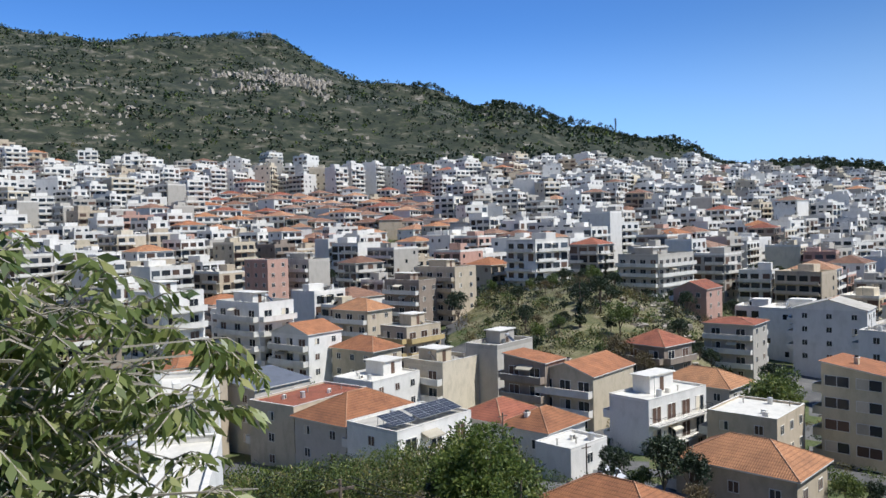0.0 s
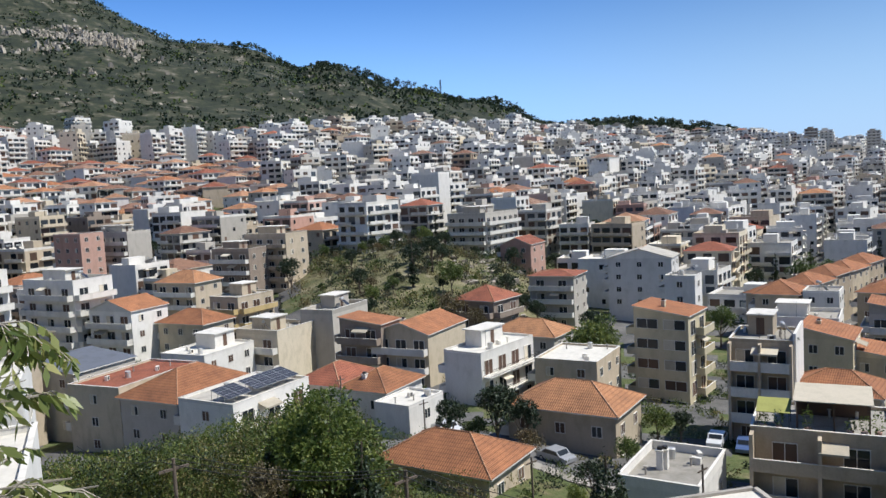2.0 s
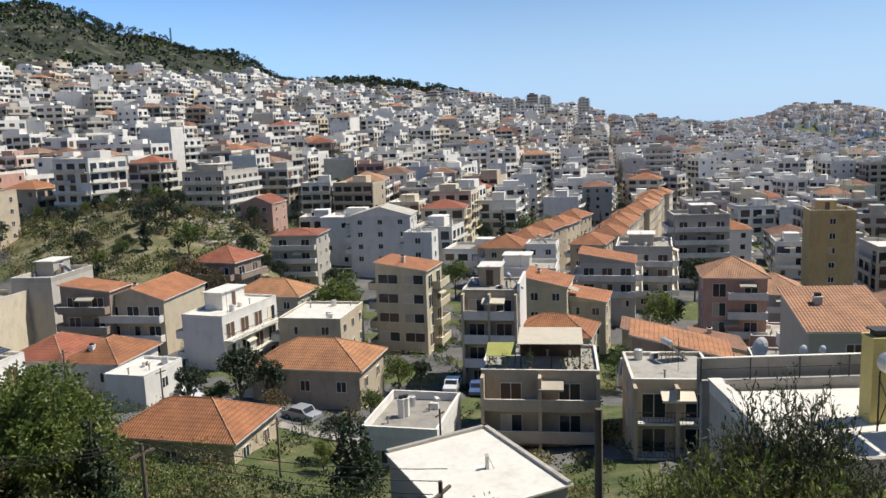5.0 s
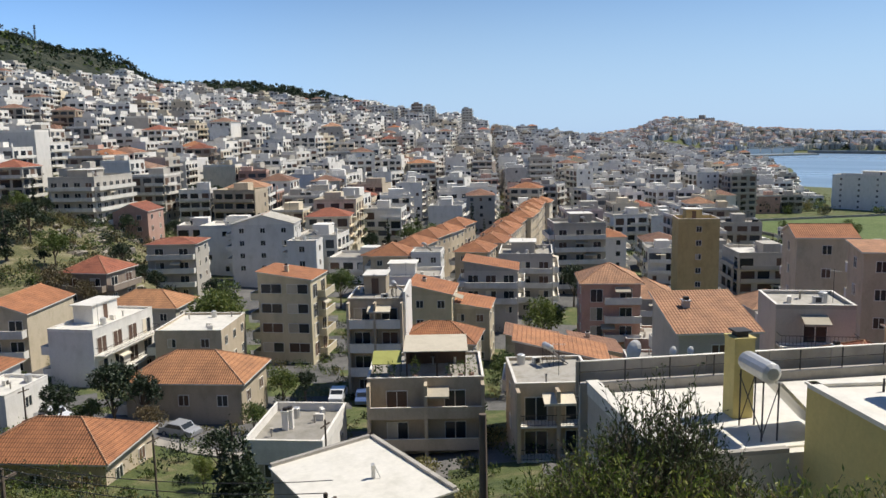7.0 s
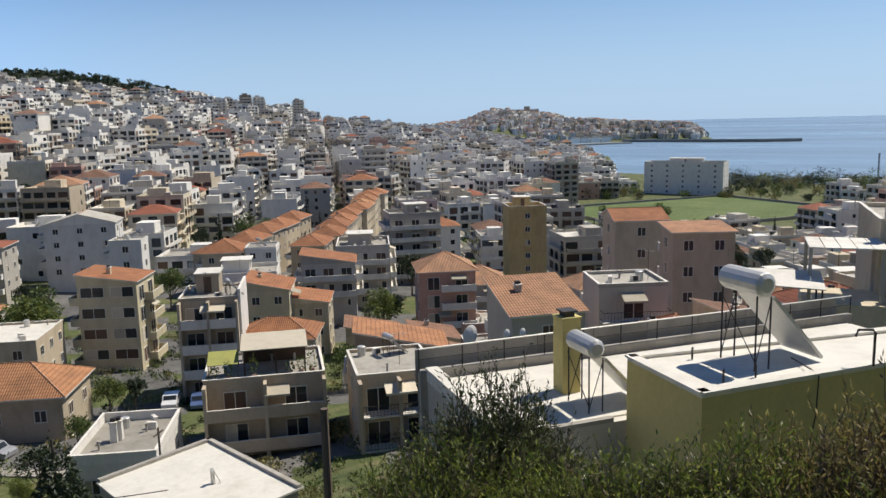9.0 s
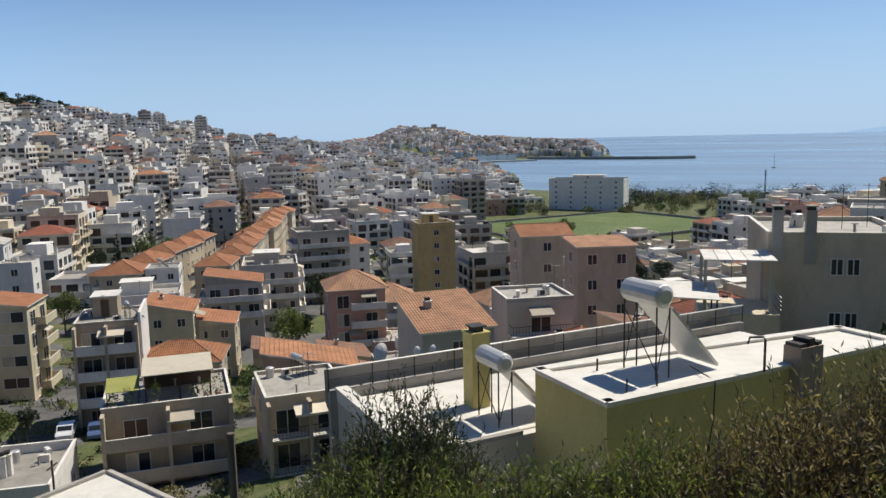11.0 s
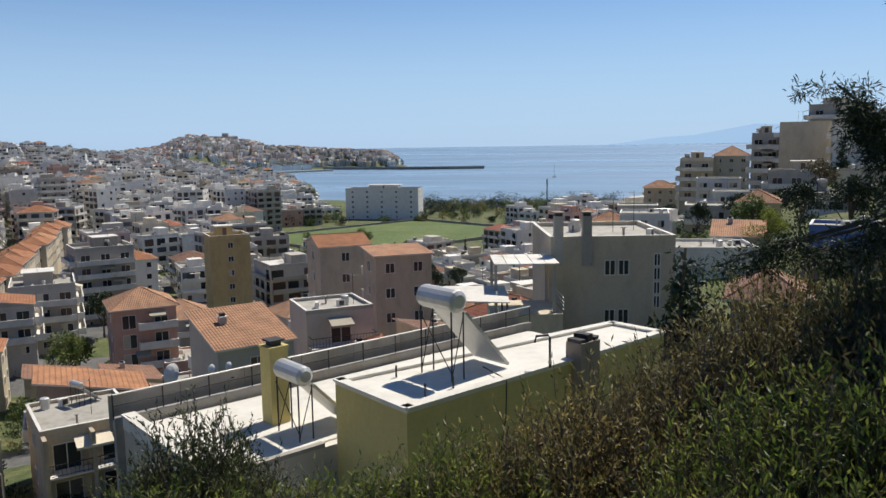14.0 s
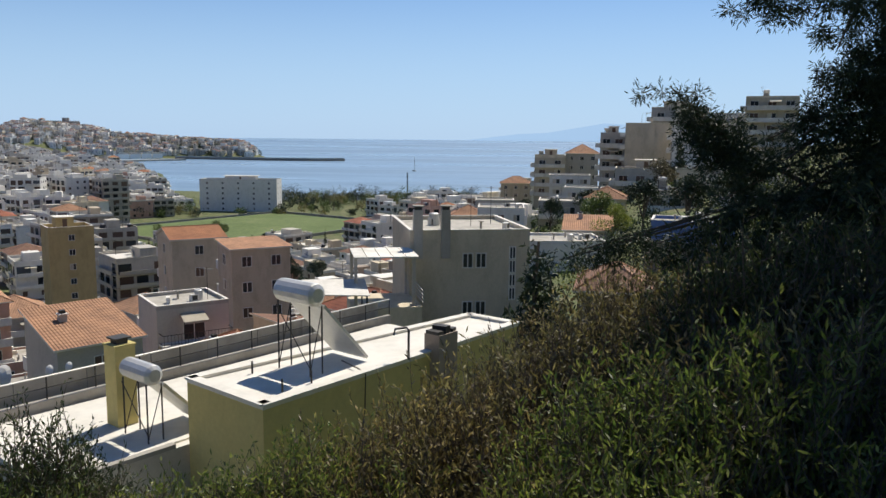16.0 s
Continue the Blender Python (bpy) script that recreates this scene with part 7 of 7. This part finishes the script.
# ---------- lanes, cars, poles and wires ----------
def lane(label, pts, width, kerb=True):
    """A strip of road laid over the ground, with a kerbed pavement along one side."""
    fine = []
    for (x0, y0), (x1, y1) in zip(pts, pts[1:]):
        k = max(2, int(math.hypot(x1 - x0, y1 - y0) / 3))
        fine += [(x0 + (x1 - x0) * i / k, y0 + (y1 - y0) * i / k) for i in range(k)]
    fine.append(pts[-1])
    g, pv = Geo(), Geo()
    rows = []
    for i, (x, y) in enumerate(fine):
        a, b = fine[max(0, i - 1)], fine[min(len(fine) - 1, i + 1)]
        d = Vector((b[0] - a[0], b[1] - a[1])).normalized()
        n = Vector((-d.y, d.x))
        z = max(land_base(x, y), land_base(x + n.x * width / 2, y + n.y * width / 2), land_base(x - n.x * width / 2, y - n.y * width / 2)) + 0.12
        rows.append((x, y, z, n))
    v = []
    for x, y, z, n in rows:
        for o, dz in ((width / 2, -1.0), (width / 2, 0), (-width / 2, 0), (-width / 2, -1.0)):
            v.append((x + n.x * o, y + n.y * o, z + dz))
    g.add(v, [(i * 4 + k, i * 4 + k + 1, i * 4 + k + 5, i * 4 + k + 4) for i in range(len(rows) - 1) for k in range(3)], "asphalt")
    ob = solid("road", g, label, "road", kind="structure")
    v = []
    for x, y, z, n in rows:
        for o, dz in ((width / 2, -0.05), (width / 2, 0.14), (width / 2 + 1.3, 0.14), (width / 2 + 1.3, -0.8)):
            v.append((x + n.x * o, y + n.y * o, z + dz))
    pv.add(v, [(i * 4 + k + 1, i * 4 + k, i * 4 + k + 4, i * 4 + k + 5) for i in range(len(rows) - 1) for k in range(3)], "concrete")
    solid("pavement", pv, "kerbed concrete pavement beside the lane", "pavement", kind="structure")


lane("grey lane between the gardens", [(33, 63.5), (28.7, 70.5), (24.5, 79.5), (20.5, 87.5), (16, 95), (24, 112)], 4.6)
lane("steep side lane past the garage", [(21.5, 85), (14, 85.5), (6, 88), (-2, 88)], 3.4)
lane("avenue between rows of parked cars", AVENUE, 7.0)


def car_proto():
    ob = thing("car", "small white parked car at the kerb", "car", None, "parked cars")
    g = Geo()
    prof = [(-2.0, 0.35), (-2.05, 0.75), (-1.7, 0.9), (-1.2, 0.95), (-0.75, 1.42), (0.75, 1.45), (1.35, 0.98), (1.95, 0.85), (2.05, 0.55), (2.0, 0.3)]
    n = len(prof)
    v = [(x, -0.82, z) for x, z in prof] + [(x, 0.82, z) for x, z in prof]
    g.add(v, [tuple(range(n))[::-1], tuple(range(n, 2 * n))] + [(i, (i + 1) % n, n + (i + 1) % n, n + i) for i in range(n)], "car_paint")
    part("body", g, ob)
    g = Geo()
    for s in (-1, 1):
        g.poly([(-0.98, s * 0.826, 0.98), (1.2, s * 0.826, 1.0), (0.68, s * 0.826, 1.38), (-0.7, s * 0.826, 1.36)][::s], "glass")
    g.poly([(-1.16, -0.7, 1.005), (-0.78, -0.7, 1.4), (-0.78, 0.7, 1.4), (-1.16, 0.7, 1.005)], "glass")
    g.poly([(0.8, -0.7, 1.42), (1.32, -0.7, 1.02), (1.32, 0.7, 1.02), (0.8, 0.7, 1.42)], "glass")
    part("window_glass", g, ob)
    for x in (-1.3, 1.3):
        for y in (-0.74, 0.74):
            g = Geo()
            g.tube([(0, -0.1, 0), (0, 0.1, 0)], 0.31, "tyre", 14)
            w = part("wheel", g, ob, loc=pose(x, y, 0.31))
            g = Geo()
            g.tube([(0, -0.115, 0), (0, 0.115, 0)], 0.18, "metal", 10)
            part("rim", g, w)
    return ob


m, nt, b = nodes_of("car_paint")
oi = nt.nodes.new("ShaderNodeObjectInfo")
link(nt, ramp(nt, oi.outputs["Random"], [(0, (0.75, 0.75, 0.74)), (0.5, (0.6, 0.6, 0.6)), (0.68, (0.1, 0.11, 0.13)), (0.84, (0.08, 0.14, 0.32)), (0.95, (0.35, 0.05, 0.04))]).outputs[0], b.inputs["Base Color"])
b.inputs["Roughness"].default_value = 0.3
b.inputs["Coat Weight"].default_value = 0.6
M["car_paint"] = m
M["tyre"] = surface("rubber", (0.03, 0.03, 0.03), 0.9, 0.1, 0.1)
car = car_proto()
spots = [(26.6, 74.6, 118), (49.5, 76.5, 50), (47.5, 79.0, 48), (52, 75, 44), (18.5, 90.0, 118)]
for i in range(15):
    u = 4 + i * 6.4
    o = 2.6 if i % 2 else -2.6
    spots.append((122 + u * 0.77 + o * 0.64, 127 + u * 0.638 - o * 0.77, 40))
car.matrix_basis = pose(*spots[0][:2], land_base(*spots[0][:2]) + 0.2, 0, 0, spots[0][2])
for x, y, a in spots[1:]:
    copy_thing(car, pose(x, y, land_base(x, y) + 0.2, 0, 0, a))


def pole(az, d, top, r0, label, arms=True):
    x, y = polar(az, d)
    z = land_base(x, y)
    ob = thing("utility_pole", label, "pole", pose(x, y, z - 0.3), "utility poles")
    g = Geo()
    g.tube([(0, 0, 0), (0, 0, top - z + 0.3)], [r0, r0 * 0.75], "bark", 8)
    part("post", g, ob)
    if arms:
        g = Geo()
        g.box(0, 0, top - z - 0.2, 1.3, 0.1, 0.1, "bark", 30)
        part("cross_arm", g, ob)
    return Vector((x, y, top))


p1 = pole(8.4, 34, 37.4, 0.12, "dark wooden pole on the slope")
p2 = pole(17.8, 62, 27.6, 0.1, "thin dark pole beside the tiled house")
p3 = pole(30.0, 60, 28.0, 0.1, "thin dark pole by the garden")
p4 = pole(-8.0, 34, 39.2, 0.1, "dark wooden pole among scrub")
p5 = pole(42.1, 24, 41.2, 0.16, "stout grey pole with flat cap", False)
p6 = pole(4.0, 94, 27.5, 0.12, "thin pole before the houses")
p7 = pole(10.0, 88, 25.5, 0.1, "thin pole beside the lane")


def wire(a, b, sag):
    g = Geo()
    g.tube([a.lerp(b, t) - Vector((0, 0, sag * 4 * t * (1 - t))) for t in np.linspace(0, 1, 13)], 0.018, "dark_metal", 4)
    solid("overhead_wire", g, "sagging overhead wire between poles", "wire", None, "overhead wires")


q = pole(30.0, 25, 38.3, 0.1, "dark wooden pole at the foot of the scrub")
for o in (-0.5, 0.0, 0.5):
    s = Vector((o * 0.7, o * 0.7, 0))
    wire(p4 + s, p1 + s, 0.5)
    wire(p1 + s, q + s * 2, 0.4)
wire(p4, Vector((*polar(-14, 60), 33)), 0.6)


# ---------- things on the roofs ----------
hp = heater_proto()
hp.matrix_basis = pose(*HEATER_SPOTS[0], 0, 0, -30)
for i, (x, y, z) in enumerate(HEATER_SPOTS[1:]):
    copy_thing(hp, pose(x, y, z, 0, 0, -30 + (i * 37) % 25))
ap = antenna_proto()
ap.matrix_basis = pose(*ANTENNA_SPOTS[0], 0, 0, 20)
for i, (x, y, z) in enumerate(ANTENNA_SPOTS[1:]):
    copy_thing(ap, pose(x, y, z, 0, 0, (i * 67) % 180))

# photovoltaic rows on the low white roof
u, v = Vector((math.cos(radians(48)), math.sin(radians(48)), 0)), Vector((-math.sin(radians(48)), math.cos(radians(48)), 0))
for i in range(6):
    for j in range(3):
        g = Geo()
        xs = [-0.95, -0.92, -0.32, -0.29, 0.29, 0.32, 0.92, 0.95]
        ys = [-0.52, -0.49, -0.015, 0.015, 0.49, 0.52]
        nx, ny = len(xs), len(ys)
        cells = [(x, y, 0.05) for y in ys for x in xs] + [(-0.95, -0.52, 0), (0.95, -0.52, 0), (0.95, 0.52, 0), (-0.95, 0.52, 0)]
        fs = [(q * nx + k, q * nx + k + 1, (q + 1) * nx + k + 1, (q + 1) * nx + k) for q in range(ny - 1) for k in range(nx - 1)]
        ks = ["panel" if q in (1, 3) and k in (1, 3, 5) else "metal" for q in range(ny - 1) for k in range(nx - 1)]
        e = [0, nx - 1, nx * ny - 1, nx * (ny - 1)]
        o = nx * ny
        fs += [(o + 3, o + 2, o + 1, o)] + [(o + k, o + (k + 1) % 4, e[(k + 1) % 4], e[k]) for k in range(4)]
        g.add(cells, fs, ks + ["metal"] * 5)
        p = Vector((-6.0, 91.8, 26.5)) + u * (1.4 + i * 1.98 + (0.6 if i > 1 else 0)) + v * (1.5 + j * 1.02) + Vector((0, 0, j * 0.26))
        ob = part("solar_panel", g, solar_house, "dark blue framed solar panel", solar_house.matrix_basis.inverted() @ pose(p.x, p.y, p.z, 0, 0, 48) @ pose(0, 0, 0, 14, 0, 0))
        g = Geo()
        g.tube([(-0.8, 0.4, 0), (-0.8, 0.2, -1.0)], 0.03, "metal", 5)
        part("strut", g, ob)
        g = Geo()
        g.tube([(0.8, 0.4, 0), (0.8, 0.2, -1.0)], 0.03, "metal", 5)
        part("strut", g, ob)
